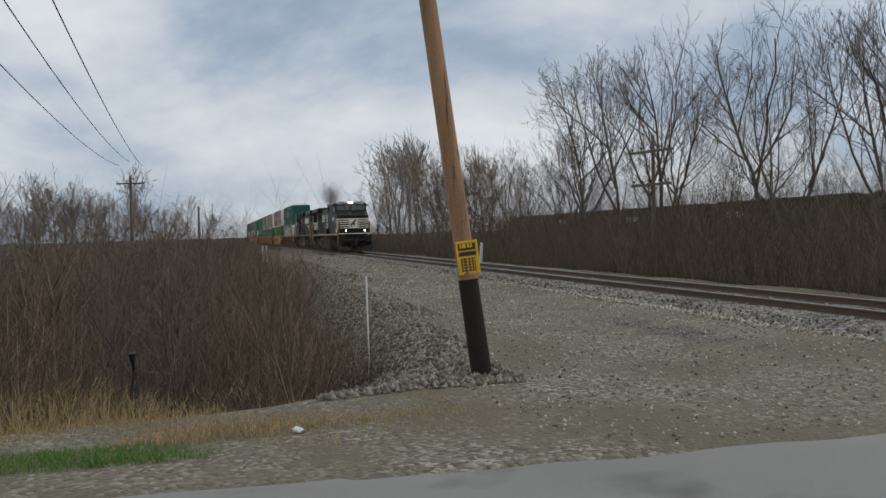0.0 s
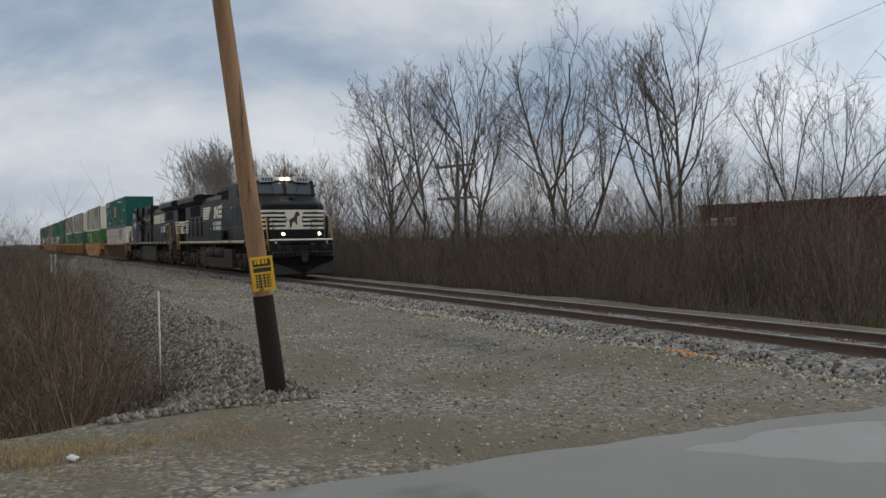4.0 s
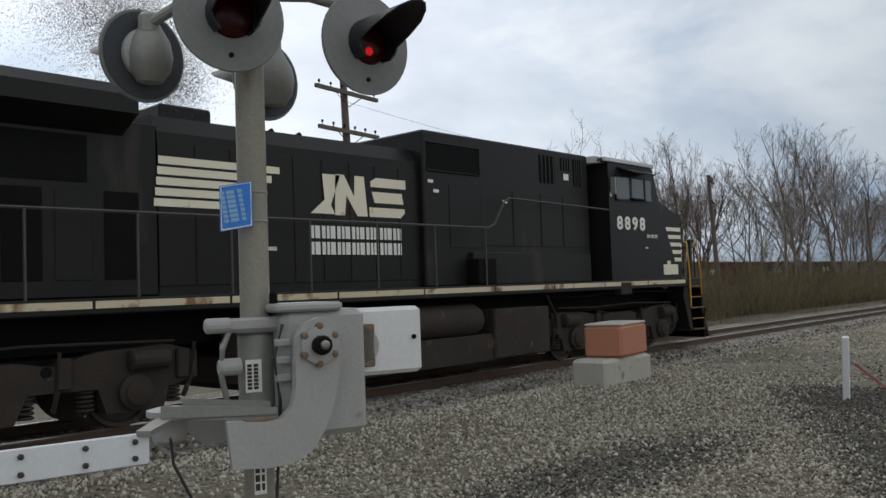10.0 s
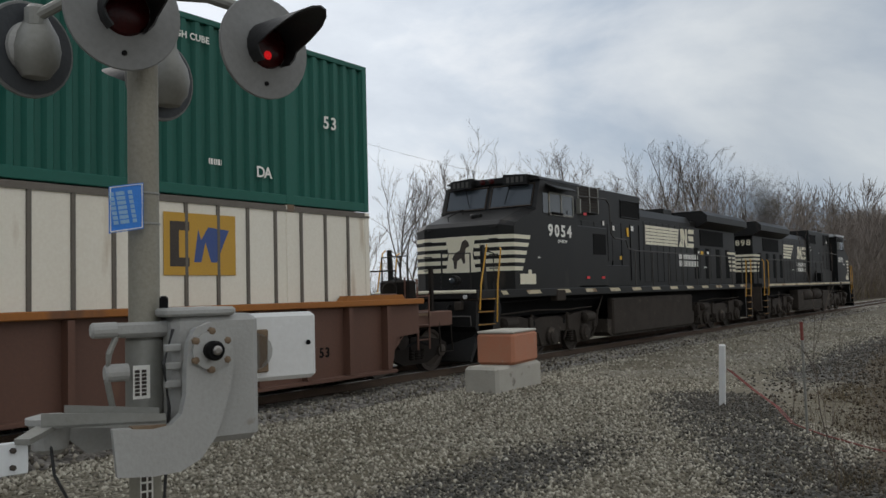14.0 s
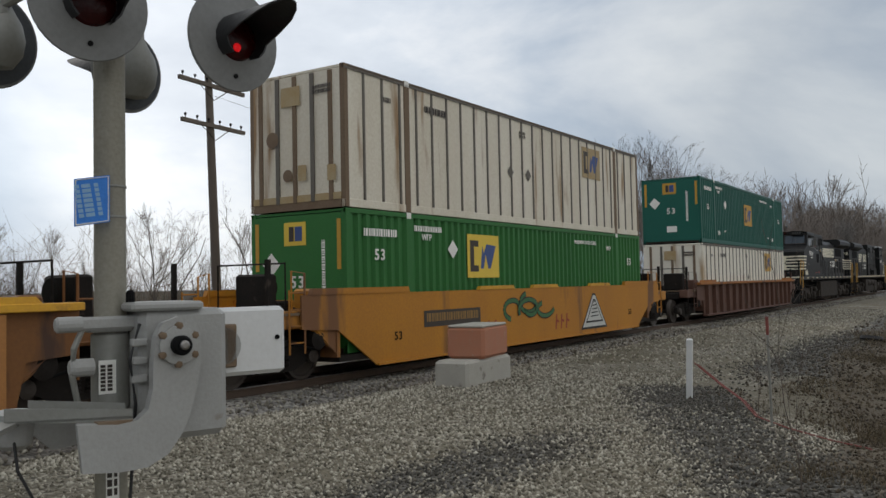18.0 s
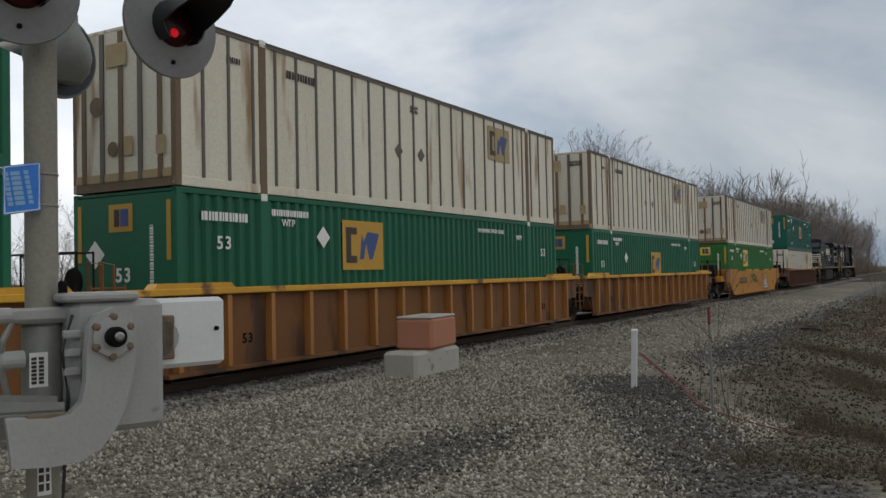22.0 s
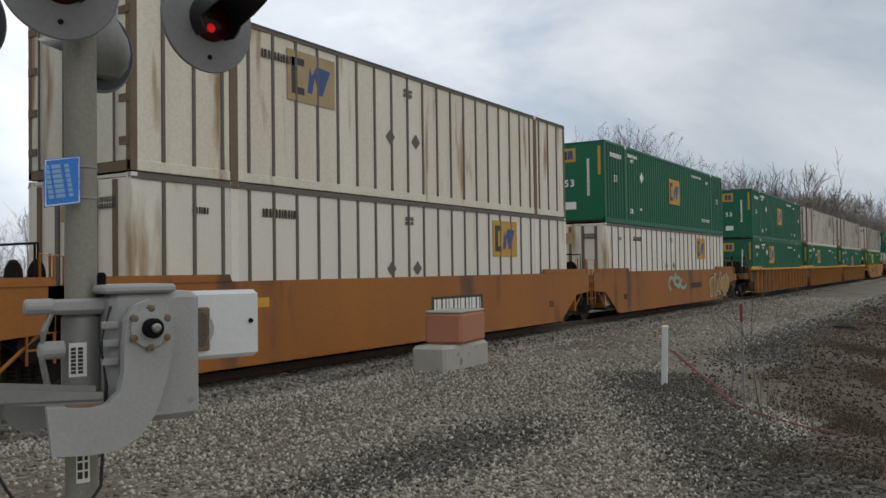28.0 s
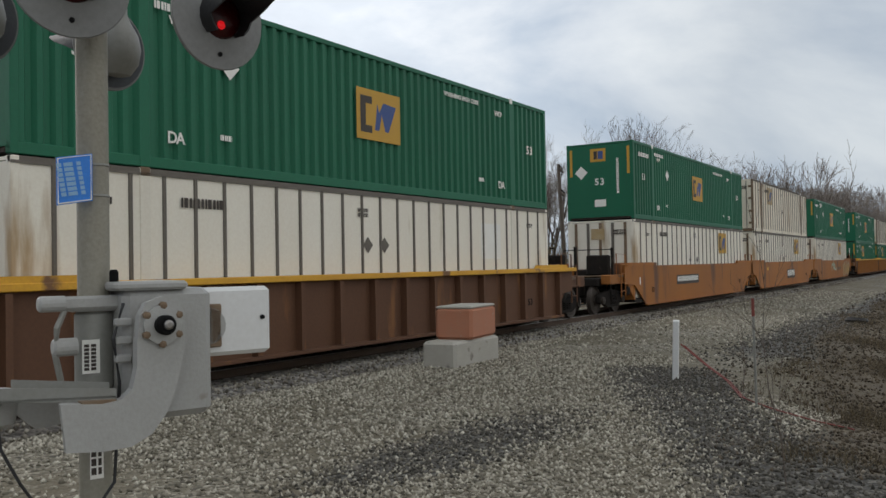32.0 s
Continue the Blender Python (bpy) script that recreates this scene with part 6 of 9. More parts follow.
def bogie(parent, x):
    bg = new("bogie")
    bg.parent, bg.location = parent, (x, 0, 0)
    for k in (-0.9, 0.9):
        for s in (-1, 1):
            place(SMALL_WHEEL, "wheel", bg, pose(k, s * 0.76, 0.46, 0, 0, 0 if s < 0 else 180))
            part("bearing_cap", MB().lathe([(0.13, 0), (0.13, 0.06), (0.05, 0.08)], (k, s * 1.07, 0.46), (0, s, 0), 14), STEEL, bg)
        part("axle", MB().tube([(k, -0.9, 0.46), (k, 0.9, 0.46)], 0.08, 8), CAR_GRIME, bg)
    for s in (-1, 1):
        place(BOGIE_FRAME, "bogie_side", bg, pose(0, s * 1.0, 0))
        sp = MB()
        for q in (-0.15, 0.05, 0.2):
            for j in range(4):
                sp.lathe([(0.06, 0), (0.075, 0.02), (0.06, 0.04)], (q, s * 1.08, 0.32 + j * 0.055), (0, 0, 1), 8)
        part("spring_nest", sp, CAR_GRIME, bg)
    part("bolster", MB().box(-0.2, 0.2, -1.1, 1.1, 0.5, 0.8), CAR_GRIME, bg)
    return bg


# lighter ochre for the stakes: wear, plus the light they catch, in the colour
LIT_WORN_STAKE = mat("worn_ochre_stake", (0.4, 0.17, 0.04), (0.25, 0.1, 0.028), 2, 30, 0.6, 0, 0.1, stain=(0.12, 0.055, 0.03), stain_at=0.64, streak=3)
RIB_PLATE = MB().prism([(-0.05, 0.0), (0.05, 0.0), (0.05, -0.15), (-0.05, -0.15)], 0.2, 1.42, "z")
rib_meshes = {}


def well_car(body, sill, front, smooth_side, first, last, label, marks=()):
    """A well for one 53-foot stack; front: the container's front end; first and last: metres of deck beyond the well at each end."""
    car = thing("well_car", label, "railcar")
    h = CL + 0.35
    if smooth_side:
        prof = [(-h - 1.1, 1.6), (h + 1.1, 1.6), (h + 1.1, 0.98), (h + 0.1, 0.92), (h - 1.1, 0.16), (-h + 1.1, 0.16), (-h - 0.1, 0.92), (-h - 1.1, 0.98)]
    else:
        prof = [(-h - 1.0, 1.56), (h + 1.0, 1.56), (h + 1.0, 0.9), (h + 0.25, 0.85), (h + 0.1, 0.2), (-h - 0.1, 0.2), (-h - 0.25, 0.85), (-h - 1.0, 0.9)]
    for s in (-1, 1):
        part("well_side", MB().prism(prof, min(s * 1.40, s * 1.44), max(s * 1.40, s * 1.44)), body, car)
        if smooth_side:
            part("bottom_flange", MB().box(-h + 1.1, h - 1.1, min(s * 1.38, s * 1.49), max(s * 1.38, s * 1.49), 0.15, 0.2), body, car)
            for x in (-h + 0.7, h - 0.7):
                part("raised_guide", MB().prism([(x - 1.55, 1.6), (x - 1.5, 1.72), (x + 1.5, 1.72), (x + 1.55, 1.6)], min(s * 1.36, s * 1.46), max(s * 1.36, s * 1.46)), body, car)
        else:
            part("top_sill", MB().box(-h - 1.0, h + 1.0, min(s * 1.38, s * 1.6), max(s * 1.38, s * 1.6), 1.5, 1.61, 0.012), sill, car, "yellow top sill")
            part("bottom_flange", MB().box(-h - 0.1, h + 0.1, min(s * 1.38, s * 1.58), max(s * 1.38, s * 1.58), 0.18, 0.25, 0.01), body, car)
            if body.name not in rib_meshes:
                rib_meshes[body.name] = RIB_PLATE.mesh("side_stake", LIT_WORN_STAKE if body is OCHRE_CAR else body)
            me = rib_meshes[body.name]
            for i in range(16):
                x = -h + 0.15 + (2 * h - 0.3) * i / 15
                place(me, "side_stake", car, pose(x, s * 1.44, 0.06, 0, 0, 0 if s < 0 else 180))
            for x in (-h + 0.5, h - 0.5):
                part("stacking_guide", MB().prism([(x - 0.9, 1.6), (x - 0.8, 1.7), (x + 0.8, 1.7), (x + 0.9, 1.6)], min(s * 1.36, s * 1.58), max(s * 1.36, s * 1.58)), sill, car)
        for x in (-6.6, 6.6):
            letters("53", 0.24, DARK, car, SIDE(x, 0.62, s, 1.446), "length_mark")
    part("well_floor", MB().box(-h, h, -1.38, 1.38, 0.3, 0.42), CAR_GRIME, car)
    for x, long in ((h, first), (-h, last)):
        sg = math.copysign(1, x)
        xs = sorted((x, x + sg * long))
        part("end_deck", MB().box(xs[0], xs[1], -1.0, 1.0, 0.95, 1.2, 0.02), CAR_GRIME, car)
        part("bulkhead", MB().box(min(x, x + sg * 0.1), max(x, x + sg * 0.1), -1.4, 1.4, 0.4, 1.5), body, car)
        for s in (-1, 1):
            part("ladder_rail", MB().tube([(x + sg * 1.0, s * 1.42, 0.55), (x + sg * 1.0, s * 1.42, 2.0), (x + sg * 1.0, s * 1.1, 2.05), (x + sg * 1.0, s * 1.1, 1.2)], 0.022, 6), body, car)
            for z in (0.75, 1.05, 1.35, 1.65):
                part("ladder_rung", MB().tube([(x + sg * 1.02, s * 1.42, z), (x + sg * 1.4, s * 1.42, z)], 0.016, 5), body, car)
            part("ladder_rail", MB().tube([(x + sg * 1.4, s * 1.42, 0.55), (x + sg * 1.4, s * 1.42, 1.7)], 0.02, 6), body, car)
        if long > 1.6:
            for s in (-1, 1):
                a, b = sorted((x + sg * 0.1, x + sg * (long - 0.15)))
                part("end_sill", MB().box(a, b, min(s * 1.02, s * 1.36), max(s * 1.02, s * 1.36), 1.0, 1.32, 0.02), body, car)
                part("sill_gusset", MB().prism([(x + sg * 0.05, 1.3), (x + sg * 1.0, 1.3), (x + sg * 0.75, 0.98), (x + sg * 0.3, 0.62), (x + sg * 0.05, 0.5)], min(s * 1.3, s * 1.38), max(s * 1.3, s * 1.38)), body, car)
                part("end_post", MB().box(min(x + sg * 1.7, x + sg * 1.78), max(x + sg * 1.7, x + sg * 1.78), min(s * 1.2, s * 1.28), max(s * 1.2, s * 1.28), 1.3, 2.25), CAR_GRIME, car)
                part("end_step", MB().tube([(x + sg * (long - 0.2), s * 1.34, 1.1), (x + sg * (long - 0.2), s * 1.38, 0.45), (x + sg * (long - 0.65), s * 1.38, 0.45), (x + sg * (long - 0.65), s * 1.34, 1.1)], 0.022, 5), CAR_GRIME, car)
            part("hand_brake_housing", MB().box(min(x + sg * 1.25, x + sg * 1.55), max(x + sg * 1.25, x + sg * 1.55), -1.0, -0.2, 1.3, 2.0, 0.04), CAR_GRIME, car)
            part("valve_stand", MB().box(min(x + sg * 0.25, x + sg * 0.6), max(x + sg * 0.25, x + sg * 0.6), -1.28, -0.75, 1.3, 1.72, 0.04), body, car)
            part("draft_sill", MB().box(min(x, x + sg * (long + 0.1)), max(x, x + sg * (long + 0.1)), -0.35, 0.35, 0.62, 0.98), CAR_GRIME, car)
        part("brake_gear", MB().box(min(x + sg * 0.5, x + sg * 0.9), max(x + sg * 0.5, x + sg * 0.9), -0.7, 0.5, 1.2, 1.5, 0.04), CAR_GRIME, car)
        part("brake_wheel", MB().lathe([(0.2, 0), (0.23, 0.02), (0.2, 0.04), (0.04, 0.04)], (x + sg * 1.1, -0.6, 1.75), (1, 0, 0), 16), CAR_GRIME, car)
        part("brake_rigging", MB().tube([(x + sg * 0.3, -1.1, 1.15), (x + sg * 0.9, -1.05, 1.35), (x + sg * 1.5, -1.1, 1.1)], 0.035, 6), CAR_GRIME, car)
        part("brake_reservoir", MB().lathe([(0.05, -0.4), (0.2, -0.36), (0.2, 0.36), (0.05, 0.4)], (x + sg * 0.55, -1.0, 0.78), (0, 1, 0), 14), CAR_GRIME, car)
        part("brake_line", MB().tube([(x + sg * 0.1, -1.3, 0.9), (x + sg * 0.6, -1.32, 0.6), (x + sg * 1.2, -1.28, 0.72), (x + sg * 1.7, -1.2, 0.6)], 0.025, 6), DARK, car)
        part("end_platform", MB().box(min(x + sg * 0.95, x + sg * 1.5), max(x + sg * 0.95, x + sg * 1.5), -1.4, 1.4, 1.24, 1.29), RUST_EDGE, car)
        part("platform_brace", MB().tube([(x + sg * 0.1, -1.36, 0.5), (x + sg * 1.0, -1.38, 1.24)], 0.03, 5), body, car)
        part("crossover_rail", MB().tube([(x + sg * 0.95, -0.9, 1.29), (x + sg * 0.95, -0.9, 2.2), (x + sg * 0.95, 0.9, 2.2), (x + sg * 0.95, 0.9, 1.29)], 0.02, 5), CAR_GRIME, car)
        if long > 1.6:
            bogie(car, x + sg * 1.35)
            xs = sorted((x + sg * long, x + sg * (long + 0.75)))
            part("coupler", MB().box(xs[0], xs[1], -0.14, 0.14, 0.72, 1.0, 0.03), CAR_GRIME, car)
            part("air_hose", MB().tube([(x + sg * long, 0.3, 0.9), (x + sg * (long + 0.4), 0.32, 0.55), (x + sg * (long + 0.7), 0.3, 0.7)], 0.03, 6), DARK, car)
        elif sg < 0:
            bogie(car, x - (long + 0.0))
    for fn in marks:
        fn(car)
    return on_train(car, front - CL)


def swirl_tag(x, w, z, paint, edge):
    """A few looping strokes of one can with a dark edge."""
    def draw(car):
        for k, (c0, c1, turn) in enumerate(((-0.36, 0.16, 1.4), (0.02, 0.22, -1.7), (0.36, 0.13, 1.3), (0.0, 0.1, 2.2))):
            for j, (t, m) in enumerate(((0.075, edge), (0.048, paint))):
                pts = []
                for q in range(15):
                    a = turn * math.pi * q / 14 + k
                    r = 0.16 + 0.3 * q / 14
                    pts.append((x + w * c0 + w * r * 0.62 * math.cos(a), z + c1 + r * 0.68 * math.sin(a)))
                mb, o = MB(), -1.446 - 0.003 * (k * 2 + j)
                for (ax, az), (bx, bz) in zip(pts, pts[1:]):
                    n = Vector((az - bz, bx - ax)).normalized() * t
                    az, bz = min(az, 1.5), min(bz, 1.5)
                    mb.add([(ax - n.x, o, az - n.y), (bx - n.x, o, bz - n.y), (bx + n.x, o, bz + n.y), (ax + n.x, o, az + n.y)], [(0, 1, 2, 3)])
                part("spray_paint", mb, m, car, "looping spray-painted strokes")
    return draw


def faint_tag(x, w, z, h, paint):
    """Worn sprayed strokes, nearly gone."""
    def draw(car):
        for k in range(max(2, int(w / 0.34))):
            a = x - w / 2 + 0.34 * k
            part("spray_paint", MB().add([(a, -1.446, z), (a + 0.08, -1.446, z), (a + 0.14, -1.446, z + h), (a + 0.06, -1.446, z + h)], [(0, 1, 2, 3)]).add([(a + 0.08, -1.446, z + h * 0.5), (a + 0.26, -1.446, z + h * 0.42), (a + 0.26, -1.446, z + h * 0.56), (a + 0.1, -1.446, z + h * 0.66)], [(0, 1, 2, 3)]), paint, car, "faint worn spray paint")
    return draw


def sill_plates(spans):
    """Short guide plates standing on the top edge of the side."""
    def draw(car):
        for a, b in spans:
            for q in (-1, 1):
                part("guide_plate", MB().prism([(a, 1.6), (a + 0.08, 1.69), (b - 0.08, 1.69), (b, 1.6)], min(q * 1.37, q * 1.465), max(q * 1.37, q * 1.465)), YELLOW_SILL, car)
    return draw


def decal(x, z, w, h, paint, name="small_plate"):
    def draw(car):
        place(MB().box(-w / 2, w / 2, -h / 2, h / 2, 0, 0.003).mesh(name, paint), name, car, SIDE(x, z, -1, 1.444))
    return draw


def bubble_tag(x, w):
    """Fat slanted shapes with pale and dark outlines, sprayed edge to edge."""
    def draw(car):
        rnd = random.Random(8)
        for k in range(5):
            cx, cz = x + w * (k - 2) / 4.9, 0.86 + 0.06 * rnd.uniform(-1, 1)
            rx, rz, tilt = w * 0.125 * rnd.uniform(0.85, 1.15), 0.5 + 0.08 * rnd.random(), rnd.uniform(0.05, 0.4) * (-1) ** k
            for j, (f, m) in enumerate(((1.1, PAINTS[2]), (1.0, PAINTS[7]), (0.87, PAINTS[4]))):
                o = -1.447 - 0.0025 * (j + 3 * k)
                pts = []
                for q in range(24):
                    a = q * math.tau / 24
                    wob = 1 + 0.22 * math.sin(3 * a + k * 1.9) + 0.1 * math.sin(5 * a + k)
                    pts.append((cx + rx * f * wob * math.cos(a) + tilt * rz * f * math.sin(a), o, min(1.5, max(0.24, cz + rz * f * wob * math.sin(a)))))
                part("spray_paint", MB().add(pts, [tuple(range(24))]), m, car, "fat sprayed shapes with pale outlines")
            for u in (-0.3, 0.25):
                a, z0, z1, o = cx + rx * u, cz - 0.2 + 0.2 * u, cz + 0.22 + 0.3 * u, -1.464 - 0.0005 * k
                part("spray_paint", MB().add([(a - tilt * 0.2, o, z0), (a - tilt * 0.2 + 0.05, o, z0), (a + tilt * 0.2 + 0.07, o, z1), (a + tilt * 0.2, o, z1)], [(0, 1, 2, 3)]), PAINTS[2], car)
    return draw


def triangle_tag(x):
    def draw(car):
        o = -1.447
        for k, (f, m) in enumerate(((1.0, PAINTS[2]), (0.88, PAINTS[0]), (0.66, PAINTS[2]), (0.56, PAINTS[0]))):
            w, z0, z1 = 1.0 * f, 0.86 - 0.56 * f, 0.86 + 0.52 * f
            part("spray_paint", MB().add([(x - w, o - 0.003 * k, z0), (x + w, o - 0.003 * k, z0), (x + 0.1 * f, o - 0.003 * k, z1), (x - 0.1 * f, o - 0.003 * k, z1)], [(0, 1, 2, 3)]), m, car, "sprayed white triangle with a black outline")
        for k in range(5):
            z = 0.66 + 0.11 * k
            part("spray_paint", MB().add([(x - 0.3 + 0.05 * k, o - 0.014, z), (x + 0.3 - 0.05 * k, o - 0.014, z + 0.02), (x + 0.3 - 0.05 * k, o - 0.014, z + 0.055), (x - 0.3 + 0.05 * k, o - 0.014, z + 0.035)], [(0, 1, 2, 3)]), PAINTS[2], car)
    return draw


def plate(x, w, h, back=None, z=0.75, paint=None):
    def draw(car):
        if back:
            place(MB().box(-w / 2 - 0.1, w / 2 + 0.1, -0.06, h + 0.06, 0, 0.003).mesh("mark_panel", back), "mark_panel", car, SIDE(x, z, -1, 1.444), "dark panel with pale bars")
        text_bars(w, h, 1, car, SIDE(x, z, -1, 1.452), paint or (WHITE_MARK if back else LOGO_DARK))
    return draw


PAINTS = [mat("spray_white", (0.6, 0.6, 0.56)), mat("spray_green", (0.05, 0.16, 0.06)), mat("spray_black", (0.02, 0.02, 0.02)), mat("spray_pale_green", (0.35, 0.45, 0.36)), mat("spray_gold", (0.42, 0.24, 0.06), (0.3, 0.19, 0.08)), mat("spray_rust_red", (0.32, 0.06, 0.03)), mat("spray_cream", (0.34, 0.25, 0.12), (0.27, 0.19, 0.085)), mat("spray_pale_outline", (0.5, 0.44, 0.34), (0.4, 0.33, 0.24))]
well_car(BROWN_CAR, ORANGE_CAR, -48.5, False, 2.5, 2.2, "rusty brown ribbed well car behind the locomotives")
well_car(YELLOW_CAR, YELLOW_CAR, -72.2, True, 2.3, 2.2, "yellow smooth-sided well car with spray-painted marks", [triangle_tag(3.6), swirl_tag(-0.7, 2.3, 0.95, PAINTS[1], PAINTS[2]), faint_tag(-2.5, 0.9, 0.42, 0.42, PAINTS[5]), faint_tag(1.4, 1.1, 0.42, 0.42, PAINTS[5]), plate(-4.45, 2.2, 0.24, LOGO_DARK, 0.88, DULL_MARK), sill_plates(((-3.3, -1.5), (-0.5, 1.1), (3.3, 4.9)))])
well_car(OCHRE_CAR, YELLOW_SILL, -95.6, False, 2.2, 1.45, "ochre ribbed well car with a yellow sill")
well_car(OCHRE_CAR, YELLOW_SILL, -115.2, False, 1.4, 1.3, "ochre ribbed well car in an articulated set")
well_car(OCHRE_CAR, YELLOW_SILL, -134.25, False, 1.3, 2.3, "ochre ribbed well car with rust patches")
well_car(ORANGE_CAR, ORANGE_CAR, -157.3, True, 2.3, 1.4, "orange-brown smooth well car with pale spray paint", [bubble_tag(6.6, 3.3), plate(2.6, 1.7, 0.28), swirl_tag(-0.3, 2.0, 0.95, PAINTS[3], PAINTS[3])])
well_car(ORANGE_CAR, ORANGE_CAR, -176.8, True, 1.3, 1.25, "orange-brown smooth well car with a dark logo panel", [plate(1.25, 2.2, 0.44, LOGO_DARK, 0.62), decal(-5.5, 1.22, 0.45, 0.17, YELLOW_SILL), plate(-6.4, 0.5, 0.2)])
well_car(ORANGE_CAR, ORANGE_CAR, -195.5, True, 1.25, 2.4, "orange-brown smooth well car at the end of its set", [plate(-2.15, 2.9, 0.26, LOGO_DARK, 0.87), decal(-8.0, 1.05, 0.1, 0.26, WHITE_MARK)])
well_car(RUST_CAR, YELLOW_SILL, -218.9, False, 2.3, 2.2, "brown ribbed well car with a yellow sill")


# ---- hopper cars passing on the far track ----
HOP_X0, HOP_V = -2.785 * FAR_Y, 0.441 * FAR_Y


def hopper(paint, label):
    c = thing("hopper_car", label, "railcar")
    part("body", MB().prism([(-7.2, 3.1), (7.2, 3.1), (6.9, 1.9), (5.3, 1.5), (2.5, 0.7), (0.9, 1.5), (-0.9, 1.5), (-2.5, 0.7), (-5.3, 1.5), (-6.9, 1.9)], -1.4, 1.4), paint, c)
    for s in (-1, 1):
        part("top_chord", MB().box(-7.25, 7.25, min(s * 1.36, s * 1.5), max(s * 1.36, s * 1.5), 3.0, 3.17), paint, c)
        part("side_sill", MB().box(-7.3, 7.3, min(s * 1.36, s * 1.48), max(s * 1.36, s * 1.48), 1.1, 1.5), paint, c)
        for i in range(10):
            x = -6.6 + 13.2 * i / 9
            part("side_stake", MB().box(x - 0.06, x + 0.06, min(s * 1.4, s * 1.48), max(s * 1.4, s * 1.48), 1.4, 3.05), paint, c)
    text_bars(0.9, 0.5, 2, c, SIDE(-4.6, 1.9, -1, 1.49))
    text_bars(0.9, 0.5, 2, c, SIDE(-6.0, 1.9, -1, 1.49))
    for x in (-6.1, 6.1):
        bogie(c, x)
    return c


hopper_red = hopper(HOPPER_RED, "oxide-red open hopper car on the far track")
hopper_dark = hopper(HOPPER_DARK, "dark weathered open hopper car on the far track")
for i in range(13):
    src = hopper_red if i in (0, 1, 8) else hopper_dark
    h = src if i in (0, 2) else copy_thing(src, pose(0, 0, 0))
    h["group"] = "hopper cars of the far train"
    on_train(h, 7.8 + 15.9 * i, HOP_V, HOP_X0, FAR_Y, 0.0, 0.145)


# ---- trees and thickets ----
def limb(p, d, length, r, segs, rnd, lift, wander):
    """A crooked run of points that turns slowly upwards, with its radii."""
    pts, q, v = [Vector(p)], Vector(p), Vector(d).normalized()
    for _ in range(segs):
        v = (v + Vector((rnd.gauss(0, wander), rnd.gauss(0, wander), rnd.gauss(0, wander * 0.7) + lift))).normalized()
        q = q + v * (length / segs)
        pts.append(q.copy())
    return pts


def at(pts, f):
    k = min(len(pts) - 2, int(f * (len(pts) - 1)))
    return pts[k].lerp(pts[k + 1], f * (len(pts) - 1) - k), (pts[k + 1] - pts[k]).normalized()


def fork(v, rnd, angle):
    side = v.orthogonal().normalized()
    side.rotate(Matrix.Rotation(rnd.random() * math.tau, 3, v))
    return (v * math.cos(angle) + side * math.sin(angle)).normalized()


TWIG_R = [0.0085]


def branch(big, small, p, d, length, r, depth, rnd, lift=0.05, spread=1.0):
    pts = limb(p, d, length, r, 2 + depth, rnd, lift, 0.17)
    (big if r > 0.03 else small).tube(pts, r, 6 if r > 0.06 else 3, r * 0.35)
    if depth == 0:
        return
    count = (3, 4, 5, 6)[min(3, depth)]
    for k in range(count):
        f = 0.22 + 0.78 * (k + rnd.random()) / count
        q, v = at(pts, min(0.99, f))
        branch(big, small, q, fork(v, rnd, rnd.uniform(0.4, 0.85) * spread), length * rnd.uniform(0.34, 0.56) * (1.15 - 0.4 * f), max(TWIG_R[0], r * (1 - 0.6 * f) * 0.55), depth - 1, rnd, lift, spread)


def tree_shape(seed, height, spread=0.8, stems=1, n=7, fine=3, clear=0.3):
    """A clear trunk that parts into a few rising leaders, each with limbs, branches and twigs."""
    rnd = random.Random(seed)
    big, small = MB(), MB()
    for s in range(stems):
        h = height * (1.0 if s == 0 else rnd.uniform(0.75, 0.95))
        base = Vector((rnd.uniform(-0.5, 0.5) * (stems - 1), rnd.uniform(-0.5, 0.5) * (stems - 1), -0.3))
        trunk = limb(base, (rnd.gauss(0, 0.06) * stems, rnd.gauss(0, 0.06) * stems, 1), h * 0.9, 0, 9, rnd, 0.03, 0.085)
        r0 = height * 0.0115 / stems ** 0.4
        big.tube(trunk, r0, 8, r0 * 0.14)
        for k in range(n):
            f = clear + (0.9 - clear) * (k + 0.8 * rnd.random()) / n
            p, v = at(trunk, f)
            lead_len = h * rnd.uniform(0.85, 1.05) * (1.0 - f) * 0.85 + h * 0.07
            branch(big, small, p, fork(v, rnd, rnd.uniform(0.35, 0.75) * spread), lead_len, max(0.024, r0 * (1 - 0.75 * f) * rnd.uniform(0.5, 0.75)), fine, rnd, 0.13, spread)
        p, v = at(trunk, 0.97)
        branch(big, small, p, v, h * 0.14, 0.03, fine - 1, rnd, 0.08, spread)
    return big, small


def tree_meshes(seed, height, spread=0.8, stems=1, buds=False, clear=0.3, n=8):
    big, small = tree_shape(seed, height, spread, stems, n, 3, clear)
    return big.mesh("trunk", BARK, True), small.mesh("crown", BUDS if buds else TWIG)


TREES = [tree_meshes(11, 13, 0.9, clear=0.34), tree_meshes(12, 14, 1.0, clear=0.28), tree_meshes(13, 11, 1.25, clear=0.2, n=9), tree_meshes(14, 12, 0.9, 2, clear=0.25, n=6), tree_meshes(15, 9, 1.3, clear=0.14, n=9), tree_meshes(16, 9, 0.9, 2, True, 0.12, 7), tree_meshes(17, 15, 0.85, clear=0.42, n=7)]
HIGH_OF = [13, 14, 11, 12, 9, 9, 15]


